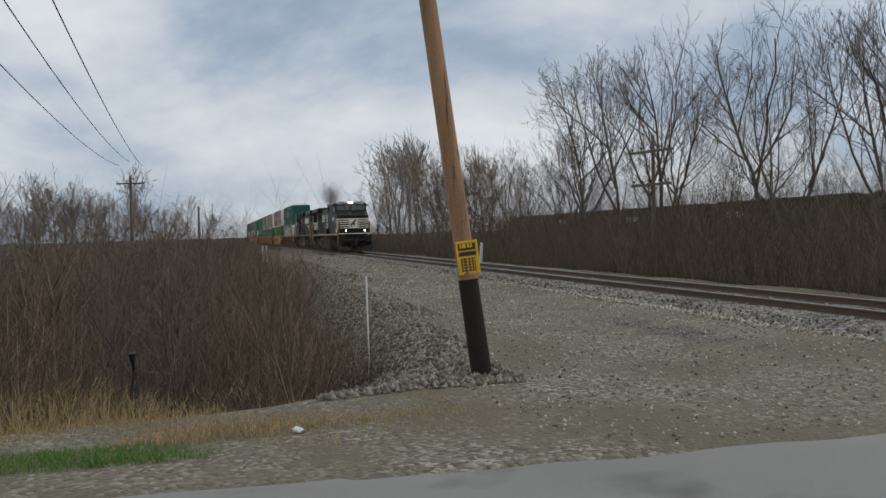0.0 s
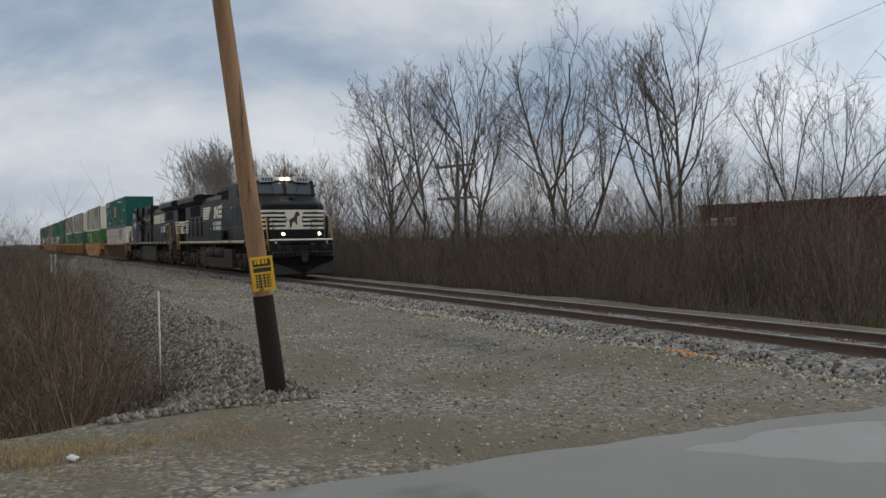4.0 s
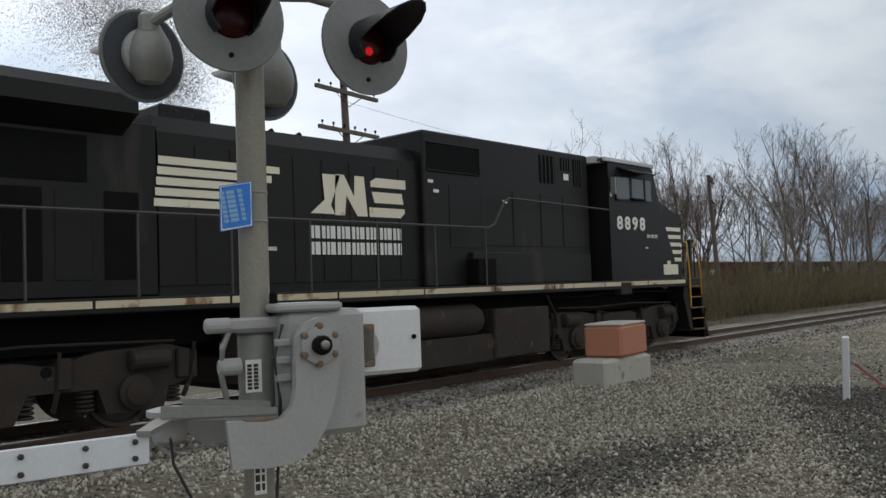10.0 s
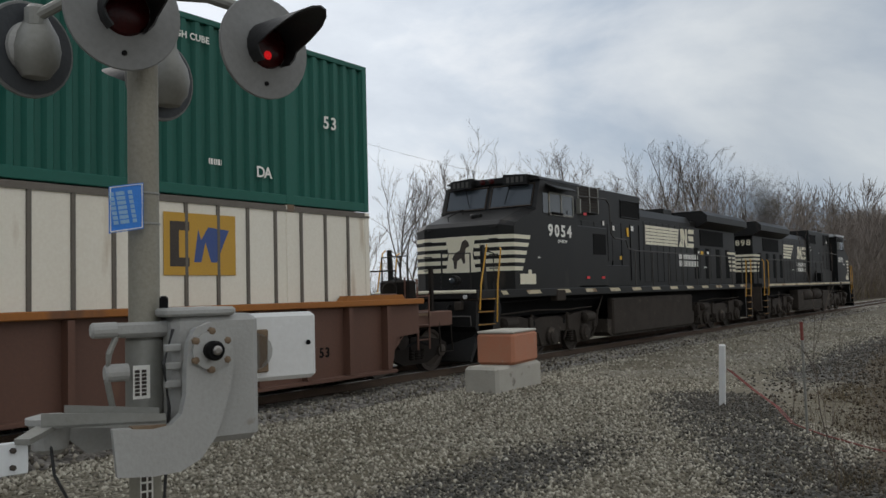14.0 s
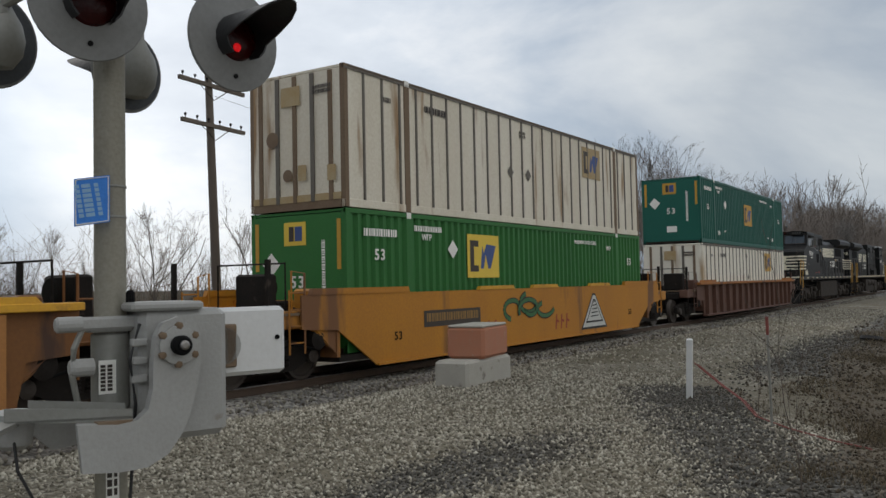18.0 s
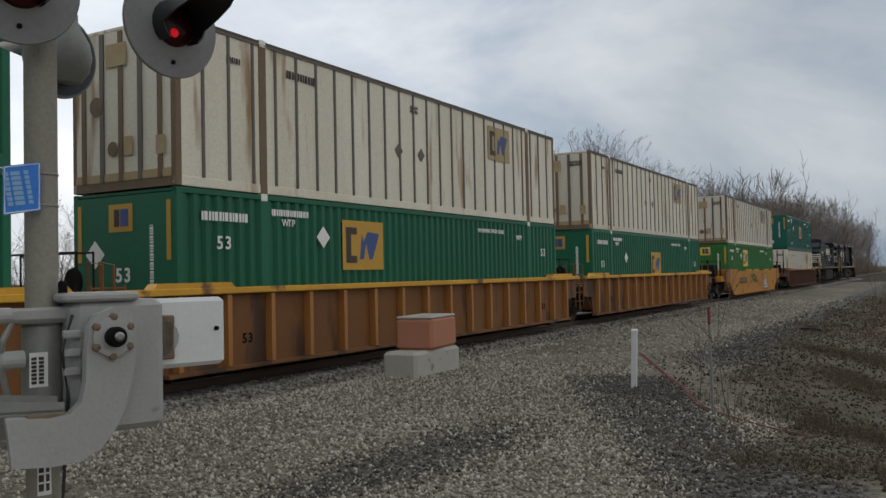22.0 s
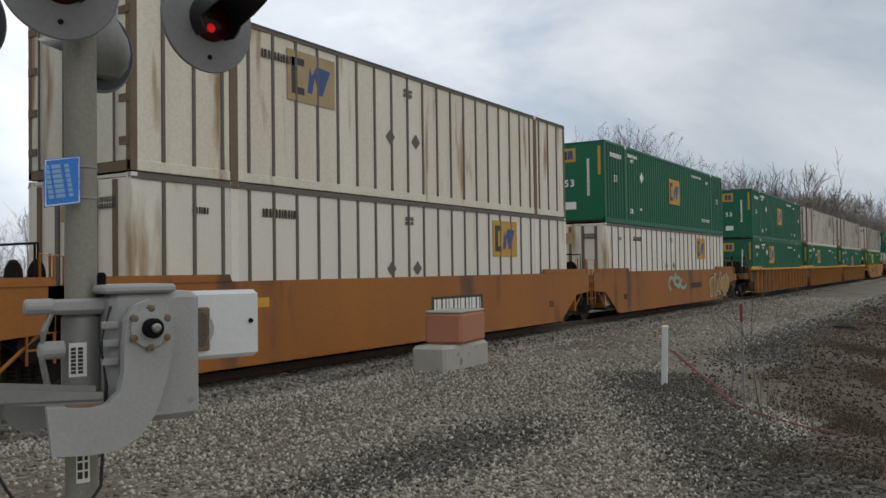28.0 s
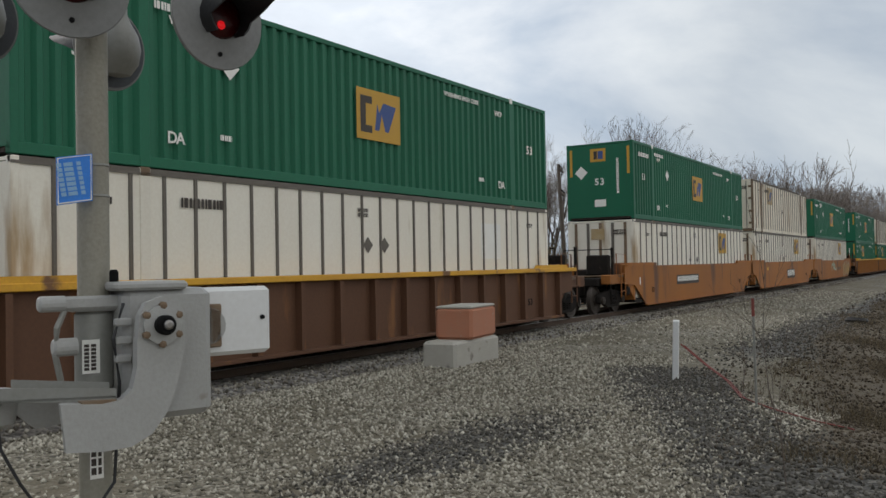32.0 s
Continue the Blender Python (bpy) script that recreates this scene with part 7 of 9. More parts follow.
def tree(kind, x, y, scale, turn, label):
    t = thing("bare_tree", label, "tree", pose(x, y, ground_z(x, y) - 0.05, 0, 0, turn), "leafless trees along the railway")
    t.scale = (scale, scale, scale)
    place(TREES[kind][0], "trunk", t, pose(0, 0, 0))
    place(TREES[kind][1], "crown", t, pose(0, 0, 0))
    return t


LABELS = ["tall leafless tree with upright grey limbs", "tall leafless tree with a fine twiggy crown", "broad leafless tree with crooked dark limbs", "twin-stemmed leafless tree in brown thicket", "low spreading leafless tree", "small tree with pale spring buds", "slender leafless tree with a high crown"]
rnd = random.Random(5)
spots = []
for i in range(46):                     # behind the track to the west, tallest across from the yard
    x = -122 + 100 * (i + rnd.random() * 0.9) / 46
    k = (0, 1, 6, 3, 2, 0, 6)[i % 7]
    tall = (12.4 if -66 < x < -27 else 8.6) * rnd.uniform(0.62, 1.04)
    spots.append((x, 21.0 + rnd.random() * 10, k, tall / HIGH_OF[k]))
for i in range(16):                     # pale trees far along the line
    spots.append((-150 + 78 * rnd.random(), 19 + 10 * rnd.random(), 5, 0.8 + 0.5 * rnd.random()))
for i in range(120):                     # behind the track to the east
    x = 38 + 205 * ((i + rnd.random()) / 120) ** 1.2
    k = (0, 1, 6, 3, 0, 6, 2)[i % 7]
    spots.append((x, 23.5 + rnd.random() * 10 - 5 * smooth(60, 160, x), k, (10.4 if x < 57 else 11.4 if x < 105 else 13.0) * rnd.uniform(0.68, 1.06) / HIGH_OF[k]))
for x, y, k, s in ((-21, 44, 4, 1.0), (-18.5, 46, 0, 0.9), (-15, 50, 1, 0.95), (-12.5, 47, 6, 0.85), (-24, 56, 3, 1.0), (-30, 50, 0, 1.0), (-34, 60, 1, 1.1), (-17, 62, 0, 1.0), (-10, 60, 6, 0.95), (60.4, 30, 1, 1.0), (85.5, 30, 1, 1.25), (89.5, 31, 2, 1.3), (95.8, 30, 1, 1.28), (99.5, 31, 1, 1.15), (107.3, 30, 2, 1.5), (24.2, 30.5, 2, 0.55), (30.2, 31, 0, 0.52), (33.4, 30.5, 3, 0.5),
                   (-27, -7.6, 2, 0.52), (-24, -8.5, 3, 0.45), (-30, -9, 4, 0.5), (-40, -7, 5, 0.35), (-55, -6, 5, 0.36), (-47, -10, 4, 0.4), (-62, -3.5, 5, 0.4), (-70, -8, 4, 0.42), (-22, -10, 4, 0.55), (62, -3, 4, 0.5), (85, -8, 3, 0.7), (100, -4, 2, 0.7)):
    spots.append((x, y, k, s))
for i in range(70):                     # woods in the distance
    a = radians(-100 + 200 * i / 70 + 2 * rnd.random())
    r = 120 + 90 * rnd.random()
    x, y = r * math.sin(a), r * math.cos(a)
    if y > 45:
        spots.append((x, y, i % 5, 0.85 + 0.4 * rnd.random()))
for i in range(90):
    spots.append(((-1) ** i * (110 + 200 * rnd.random()), -10 - 50 * rnd.random(), i % 5, 0.8 + 0.3 * rnd.random()))
for i in range(44):                     # dark woods west beyond the ditch and north behind the far track
    spots.append((-75 - 95 * rnd.random(), -3 - 22 * rnd.random(), (5, 4, 3, 2)[i % 4], 0.42 + 0.3 * rnd.random()))
for i in range(34):
    spots.append((-42 + 60 * (i + rnd.random()) / 34, 62 + 26 * rnd.random(), (0, 1, 3, 6)[i % 4], 0.7 + 0.35 * rnd.random()))
for i in range(24):                     # shrubs standing in the ditch
    spots.append((-33 + 20 * rnd.random(), -7 + 7.2 * rnd.random(), (4, 5, 2, 4)[i % 4], 0.26 + 0.16 * rnd.random()))
spots = [q for q in spots if not (4.0 < math.degrees(math.atan2(q[0], q[1])) < 22.0 and 0 < q[1] < 150)]
near_spots = [q for q in spots if -112 < q[0] < 110 and -30 < q[1] < 58 and (q[0] < 70 or q[1] in (30, 31))][:290]
near_set = set(near_spots)
near_spots += [(20.0, 66, 2, 0.42), (22.6, 68, 4, 0.5)]
for x, y, k, s in near_spots:
    tree(k, x, y, s, rnd.random() * 360, LABELS[k])
# everything farther off is one mass of woods
TWIG_R[0] = 0.03
far_kinds = []
for seed, h in ((41, 13), (42, 14), (43, 11), (44, 12), (45, 9)):
    big, small = tree_shape(seed, h, 0.95, 1, 9, 2)
    V = np.array([tuple(p) for p in big.v + small.v])
    F = [q for q in big.f] + [tuple(i + len(big.v) for i in q) for q in small.f]
    far_kinds.append((V, F))
TWIG_R[0] = 0.0085
far_v, far_f, off = [], [], 0
far_spots = [q for q in spots if q not in near_set]
for i in range(70):
    far_spots.append((-45 + 75 * rnd.random(), 64 + 50 * rnd.random(), i % 5, 0.6 + 0.35 * rnd.random()))
for i in range(120):
    far_spots.append((115 + 190 * rnd.random(), 17.5 + 14 * rnd.random(), i % 5, 0.95 + 0.35 * rnd.random()))
    if i % 2:
        far_spots.append((95 + 200 * rnd.random(), 3 - 26 * rnd.random(), i % 5, 0.5 + 0.3 * rnd.random()))
for i, (x, y, k, s) in enumerate(far_spots):
    if y > 0 and 4.0 < math.degrees(math.atan2(x, y)) < 22.0:
        s *= 0.5
        x, y = x * 170 / y, 170 + 20 * rnd.random()
    V, F = far_kinds[k % 5]
    a = rnd.random() * math.tau
    ca, sa = math.cos(a) * s, math.sin(a) * s
    far_v.append(np.stack([V[:, 0] * ca - V[:, 1] * sa + x, V[:, 0] * sa + V[:, 1] * ca + y, V[:, 2] * s - 0.4], 1))
    far_f += [tuple(j + off for j in q) for q in F]
    off += len(V)
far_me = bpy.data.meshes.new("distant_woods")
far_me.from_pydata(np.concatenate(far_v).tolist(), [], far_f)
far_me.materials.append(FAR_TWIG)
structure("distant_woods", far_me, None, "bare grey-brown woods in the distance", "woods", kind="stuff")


def stems(name, material, regions, label, seed, twigs=3, width=0.008, category="thicket", patchy=0.0):
    """regions: (x0, x1, y0, y1, count, low, high). Thin leaning stems, each with a few side twigs."""
    rg = np.random.default_rng(seed)
    V, F = [], []
    o = 0
    for x0, x1, y0, y1, count, lo, hi in regions:
        x, y = rg.uniform(x0, x1, count), rg.uniform(y0, y1, count)
        clump = np.array([noise.noise((a * 0.45, b * 0.45, seed * 1.0)) for a, b in zip(x, y)])
        h = rg.uniform(lo, hi, count) * np.clip(0.72 + 1.7 * clump, 0.15, 1.45)
        if patchy:                      # bare soil shows between uneven tufts
            wide = np.array([noise.noise((a * 0.22, b * 0.5, seed + 4.0)) for a, b in zip(x, y)])
            keep = rg.random(count) < np.clip(0.5 - patchy + 1.6 * wide + 1.5 * clump, 0.03, 1)
            x, y, h = x[keep], y[keep], h[keep]
            count = len(x)
        z = heights(x, y) - 0.03
        base = np.stack([x, y, z], 1)
        lean = rg.normal(0, 0.34, (count, 2))
        tip = base + np.stack([lean[:, 0] * h, lean[:, 1] * h, h], 1)
        sets = [(base, tip, width)]
        for k in range(twigs):
            f = rg.uniform(0.3, 0.9, (count, 1))
            b2 = base + (tip - base) * f
            d2 = np.stack([rg.normal(0, 0.3, count) * h, rg.normal(0, 0.3, count) * h, rg.uniform(0.05, 0.45, count) * h], 1)
            sets.append((b2, b2 + d2 * 0.8, width * 0.6))
        for b, t, w in sets:
            ang = rg.uniform(0, math.tau, len(b))
            ring = [b + np.stack([np.cos(ang + q * 2.1) * w, np.sin(ang + q * 2.1) * w, np.zeros(len(b))], 1) for q in range(3)]
            v = np.stack([*ring, t], 1).reshape(-1, 3)
            i = o + np.arange(len(b))[:, None] * 4
            V.append(v)
            F.append(np.concatenate([i + np.array([[0, 1, 3]]), i + np.array([[1, 2, 3]]), i + np.array([[2, 0, 3]])], 0))
            o += len(v)
    V, F = np.concatenate(V), np.concatenate(F)
    return structure(name, tri_mesh(name, V, F, material), None, label, category, kind="stuff")


stems("ditch_thicket", BRUSH, [(-30, -12.2, -8, 1.1, 8500, 0.7, 2.9), (-24, -12.6, 0.2, 2.0, 1500, 0.3, 1.1), (-60, -30, -8, 3.0, 5200, 1.4, 3.8), (-15, -10.6, -11, -1.2, 3000, 0.5, 2.5), (-120, -60, -12, 3.2, 4600, 1.6, 4.4), (-14, -10.2, -2.2, 0.6, 900, 0.3, 1.2)], "brown leafless thicket filling the ditch", 21, 5, 0.0075)
stems("track_thicket", GREY_BRUSH, [(-70, -11.5, 16.0, 23.0, 8500, 0.6, 2.9), (-70, -11.5, 18.5, 27.0, 2800, 1.8, 3.6), (-130, -70, 15.5, 24, 4600, 1.0, 4.2), (-40, -11, 23, 33, 3000, 1.2, 3.2)], "grey-brown leafless thicket behind the track", 22, 5, 0.011)
stems("sapling_stand", TAN_BRUSH, [(-80, -15, 18.0, 30.0, 2600, 2.6, 6.4), (-62, -14, 40, 56, 1500, 3.0, 7.0), (-14, 2, 46, 60, 330, 2.5, 5.5)], "slender brown saplings crowding between the trees", 35, 7, 0.014)
stems("tan_weeds", TAN_BRUSH, [(-26, -12.0, -7, 1.4, 3800, 0.6, 2.2), (-40, -24, -8, 2.6, 1500, 0.8, 2.6), (-60, -11.5, 15.4, 18.5, 3500, 0.4, 1.9)], "tan dead weeds standing through the thicket", 36, 5, 0.008)
stems("east_thicket", OLIVE_BRUSH, [(26, 75, 19.5, 27, 9000, 1.4, 3.3), (75, 180, 18.5, 27, 7000, 1.4, 3.8), (180, 330, 14, 24, 1500, 1.5, 4)], "olive-brown scrub beyond the track", 23, 4, 0.014)
stems("far_scrub", GREY_BRUSH, [(-40, 3, 42, 62, 4600, 1.5, 4.6), (26, 40, 42, 62, 1300, 1.5, 4.6), (-160, -30, 42, 60, 3600, 1.5, 4.5), (40, 150, 42, 60, 2400, 1.5, 4.5)], "dark scrub beyond the far track", 24, 4, 0.024)
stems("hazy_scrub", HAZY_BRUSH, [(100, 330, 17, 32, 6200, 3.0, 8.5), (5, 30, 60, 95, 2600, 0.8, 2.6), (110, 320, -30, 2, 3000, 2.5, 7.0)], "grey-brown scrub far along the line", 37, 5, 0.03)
stems("roadside_scrub", BRUSH, [(14, 40, -9, -0.5, 3600, 0.4, 1.8), (24, 60, -3, 2.0, 2200, 0.3, 1.3), (40, 130, -14, 2, 4200, 0.8, 3.2)], "dead weeds and twigs in the roadside ditch", 25, 4, 0.006)
stems("straw_grass", STRAW, [(-9.9, -7.9, -7, 1.9, 15000, 0.02, 0.13), (-12.6, -9.6, -2.5, 0.9, 2600, 0.12, 0.45), (-10.6, -10.2, -0.5, 0.1, 300, 0.4, 0.85), (-9.6, -7.2, 0.0, 2.6, 2600, 0.015, 0.07)], "dry straw-coloured grass", 26, 2, 0.005, "grass")
stems("dead_grass", DULL_STRAW, [(11.5, 30, -4, 3.2, 14000, 0.02, 0.16), (30, 60, -4, 3.6, 5000, 0.05, 0.3), (8, 14, -3, 1.6, 9000, 0.02, 0.14), (30, 60, 15, 20, 2500, 0.1, 0.35), (-40, -12, 15, 17, 4000, 0.1, 0.5), (-13, -10.4, 1.0, 2.9, 900, 0.03, 0.16)], "dull brown dead grass", 28, 2, 0.006, "grass", 0.25)
stems("tan_grass", TAN_GRASS, [(8.2, 13, -1.5, 1.9, 9000, 0.015, 0.1), (13, 26, -1.0, 3.1, 17000, 0.02, 0.13), (14.2, 25, 0.8, 2.9, 15000, 0.03, 0.12), (26, 48, 0.5, 3.6, 7000, 0.04, 0.25)], "flattened tan grass on the roadside bank", 29, 2, 0.005, "grass", 0.3)
stems("green_turf", TURF, [(-8.15, -7.2, -9, -0.1, 15000, 0.02, 0.085), (-12, -7, 15.5, 19, 1600, 0.1, 0.3), (-6, 3, 26, 35, 5000, 0.08, 0.22), (-26, -10, 24, 33, 3000, 0.15, 0.5)], "short green grass", 27, 1, 0.006, "grass")


def stones(name, material, regions, label, seed, pick=None):
    """Loose stones: squashed, jittered octahedra. pick: how likely a stone is at a place."""
    rg = np.random.default_rng(seed)
    V, F, o = [], [], 0
    octa = np.array([(1, 0, 0), (0, 1, 0), (-1, 0, 0), (0, -1, 0), (0, 0, 1), (0, 0, -1)], float)
    tri = np.array([(0, 1, 4), (1, 2, 4), (2, 3, 4), (3, 0, 4), (1, 0, 5), (2, 1, 5), (3, 2, 5), (0, 3, 5)])
    for x0, x1, y0, y1, count, lo, hi, height in regions:
        x, y = rg.uniform(x0, x1, count), rg.uniform(y0, y1, count)
        keep = ~((x > ROAD_L - 0.15) & (x < ROAD_R + 0.15) & (y < 60))
        if pick:
            keep &= rg.random(count) < pick(x, y)
        x, y = x[keep], y[keep]
        z = heights(x, y) if height is ground_z else np.array([height(a, b) for a, b in zip(x, y)])
        s = rg.uniform(lo, hi, len(x)) ** 1.0
        loc = np.stack([x, y, z + s * 0.25], 1)
        v = octa[None] * rg.uniform(0.55, 1.25, (len(x), 6, 1)) * s[:, None, None] * rg.uniform(0.6, 1.1, (len(x), 1, 3))
        a = rg.uniform(0, math.tau, len(x))
        ca, sa = np.cos(a)[:, None], np.sin(a)[:, None]
        v = np.stack([v[..., 0] * ca - v[..., 1] * sa, v[..., 0] * sa + v[..., 1] * ca, v[..., 2] + 0.3 * v[..., 0] * rg.normal(0, 1, (len(x), 1))], 2)
        V.append((v + loc[:, None]).reshape(-1, 3))
        F.append((tri[None] + (o + np.arange(len(x)) * 6)[:, None, None]).reshape(-1, 3))
        o += len(x) * 6
    V, F = np.concatenate(V), np.concatenate(F)
    return structure(name, tri_mesh(name, V, F, material), None, label, "stones", kind="stuff")


LOOSE = per_piece("loose_limestone", [(0.1, 0.088, 0.067), (0.18, 0.161, 0.124), (0.29, 0.263, 0.208), (0.4, 0.37, 0.3), (0.52, 0.485, 0.4)], 0.9)
LOOSE_DARK = per_piece("loose_ballast", [(0.07, 0.059, 0.047), (0.125, 0.11, 0.088), (0.2, 0.18, 0.145), (0.3, 0.275, 0.225), (0.4, 0.37, 0.31)], 0.9)
CINDER_STONE = per_piece("dark_cinder_chips", [(0.04, 0.037, 0.031), (0.07, 0.064, 0.054), (0.115, 0.105, 0.088), (0.085, 0.078, 0.065), (0.22, 0.2, 0.17)], 0.9)
SLOPE_STONE = per_piece("dusty_slope_stones", [(0.075, 0.064, 0.05), (0.135, 0.118, 0.093), (0.21, 0.187, 0.15), (0.31, 0.28, 0.232)], 0.9)
bed_z = lambda x, y: -0.18 - 0.30 * smooth(1.8, 2.75, abs(y - TRACK_Y))
stones("yard_gravel", LOOSE, [(-26, -6.1, 2.2, 8.6, 6500, 0.01, 0.03, ground_z), (-24, -6.4, 8.2, 10.0, 3500, 0.02, 0.05, ground_z), (-60, -24, 3, 9.5, 3000, 0.02, 0.045, ground_z), (1.5, 5, 1.0, 8.6, 5000, 0.01, 0.036, ground_z), (5, 16, 4.5, 8.6, 19000, 0.012, 0.034, ground_z), (4.5, 12, 1.6, 4.5, 15000, 0.011, 0.03, ground_z), (1.5, 20, 8.0, 10.0, 9500, 0.02, 0.046, ground_z), (16, 50, 4, 9.5, 6000, 0.02, 0.045, ground_z)], "loose pale limestone gravel", 31, lambda x, y: 1.0 - 0.82 * np.clip(1.5 * cinder_at(x, y) - 0.35, 0, 1))
stones("cinder_stones", CINDER_STONE, [(4.5, 14.5, 0.5, 5.4, 22000, 0.011, 0.032, ground_z), (14, 30, 2.4, 5.0, 5000, 0.015, 0.04, ground_z)], "dark cinders with a few pale chips", 34, lambda x, y: np.clip(1.5 * cinder_at(x, y) - 0.1, 0, 1) * (1 - 0.8 * np.clip(2 * earth_at(x, y) - 0.9, 0, 1)))
stones("track_ballast", LOOSE_DARK, [(-40, 40, 9.3, 11.15, 11000, 0.025, 0.055, bed_z), (-30, 30, 11.4, 12.7, 3500, 0.025, 0.05, bed_z), (-30, 45, 12.9, 14.6, 2500, 0.03, 0.055, bed_z), (-90, -40, 9.4, 11.1, 2500, 0.035, 0.06, bed_z), (40, 90, 9.4, 11.1, 2500, 0.035, 0.06, bed_z)], "loose grey ballast stones", 32)

stones("slope_stones", SLOPE_STONE, [(-13.2, -9.2, 0.7, 3.0, 4200, 0.02, 0.062, ground_z), (-18, -12, 1.2, 3.4, 4200, 0.025, 0.06, ground_z), (-30, -17, 1.8, 4.1, 3600, 0.03, 0.065, ground_z), (-60, -30, 3.0, 5.2, 2500, 0.03, 0.06, ground_z)], "dusty broken stones on the slope above the ditch", 33)

CLOD = per_piece("brown_soil_clods", [(0.03, 0.023, 0.016), (0.05, 0.038, 0.026), (0.08, 0.062, 0.043), (0.12, 0.096, 0.07), (0.2, 0.175, 0.14)], 0.95)
stones("soil_clods", CLOD, [(7.6, 14, -1.0, 2.4, 6000, 0.01, 0.032, ground_z), (13, 30, -0.5, 4.0, 7000, 0.012, 0.045, ground_z), (28, 55, 0.5, 4.4, 3000, 0.02, 0.07, ground_z)], "brown soil clods and dusty stones on the bank", 38, lambda x, y: np.clip(0.25 + earth_at(x, y), 0, 1))


# ---- crossing signals ----
# darker copy of the disc grey: shade on the plates' backs, as colour
DISC_BACK = mat("dark_disc_back", (0.045, 0.05, 0.058), (0.07, 0.075, 0.08), 3, 40, 0.7)


def signal_lamp(parent, at, face, lit, r=0.25):
    """A flashing-light unit: background disc, visor, lens and bell-shaped housing."""
    f = Vector(face).normalized()
    at = Vector(at)
    lamp = new("signal_lamp")
    lamp.parent = parent
    lamp.matrix_basis = Matrix.Translation(at) @ f.to_track_quat("Z", "Y").to_matrix().to_4x4()
    part("background_disc", MB().lathe([(0.02, -0.012), (r, -0.02), (r + 0.004, -0.008), (r, 0.0), (0.12, 0.012), (0.115, 0.014)], (0, 0, 0), (0, 0, 1), 40), DISC, lamp, "dusty grey round background plate", True)
    vis = MB()
    n = 14
    for k in range(n + 1):
        a = radians(-50 + 280 * k / n)
        reach = 0.11 + 0.33 * max(0.0, math.sin(a)) ** 0.7 if math.sin(a) > 0 else 0.10
        for rr in (0.118, 0.11):
            vis.v += [(math.cos(a) * rr, math.sin(a) * rr, 0.0), (math.cos(a) * rr, math.sin(a) * rr - 0.02 * reach, reach)]
    for k in range(n):
        o = k * 4
        vis.f += [(o, o + 4, o + 5, o + 1), (o + 2, o + 3, o + 7, o + 6), (o + 1, o + 5, o + 7, o + 3)]
    part("visor", vis, HOOD, lamp, "black visor", True)
    part("lens", MB().lathe([(0.108, 0.014), (0.1, 0.03), (0.06, 0.045), (0.01, 0.05)], (0, 0, 0), (0, 0, 1), 24), LENS, lamp, "dark red lens", True)
    if lit:
        part("bulb_glow", MB().lathe([(0.022, 0.045), (0.02, 0.052), (0.005, 0.056)], (-0.02, -0.05, 0), (0, 0, 1), 12), LENS_LIT, lamp, "glowing red spot")
    part("disc_back", MB().lathe([(0.02, -0.022), (r - 0.012, -0.0235), (r - 0.012, -0.021), (0.02, -0.02)], (0, 0, -0.003), (0, 0, 1), 36), DISC_BACK, lamp, "back of the plate with its shade put into the colour", True)
    part("housing", MB().lathe([(0.015, -0.15), (0.06, -0.14), (0.1, -0.08), (0.11, -0.01), (0.095, 0.06), (0.06, 0.12), (0.04, 0.16), (0.038, 0.2)], (0, 0, -0.075), (0, 1, 0), 24), GALV, lamp, "grey egg-shaped housing", True)
    part("housing_band", MB().lathe([(0.11, -0.075), (0.128, -0.06), (0.128, -0.035), (0.11, -0.024)], (0, 0, 0), (0, 0, 1), 24), CAST, lamp)
    part("drain_hole", MB().lathe([(0.012, 0.004), (0.012, 0.012)], (0, -0.18, 0), (0, 0, 1), 8), DARK, lamp)
    return lamp


mast = thing("crossing_signal_mast", "grey steel crossing signal mast with four red lamps and gate gear", "signal", pose(2.57, 3.43, 0, 0, 0, -20))
part("mast_pole", MB().lathe([(0.07, -0.3), (0.07, 1.2), (0.068, 4.6), (0.02, 4.62)], (0, 0, 0), (0, 0, 1), 24), MAST_PAINT, mast, "stained silver-painted pipe", True)
part("base_casting", MB().lathe([(0.2, -0.2), (0.18, -0.05), (0.1, 0.1), (0.085, 0.4), (0.08, 0.42)], (0, 0, 0), (0, 0, 1), 20), GALV, mast, "", True)
part("cross_arm", MB().tube([(-0.42, 0.22, 3.06), (-0.3, 0.15, 3.14), (0.0, 0.02, 3.19), (0.3, -0.05, 3.2), (0.56, -0.1, 3.14)], 0.028, 10), GALV, mast)
part("cross_arm_clamp", MB().box(-0.11, 0.11, -0.11, 0.11, 3.12, 3.28, 0.02), CAST, mast)
part("elbow", MB().lathe([(0.03, -0.06), (0.05, -0.04), (0.05, 0.04), (0.03, 0.06)], (-0.42, 0.24, 3.06), (0, 0, 1), 14), GALV, mast)
signal_lamp(mast, (-0.15, -0.26, 2.99), (0.05, -1, -0.03), False)
signal_lamp(mast, (0.55, -0.16, 2.96), (0.2, -1, -0.02), True)
signal_lamp(mast, (-0.44, 0.34, 2.93), (-0.4, 1, 0.05), False, 0.225)
signal_lamp(mast, (0.2, 0.42, 2.88), (-0.4, 1, 0.05), False, 0.21)
sp = part("sign_plate", MB().prism([(-0.075, -0.118), (0.075, -0.092), (0.075, 0.118), (-0.075, 0.092)], -0.005, 0.0), SIGN_BLUE, mast, "blue notice plate")
sp.matrix_basis = pose(-0.105, -0.1, 2.15)
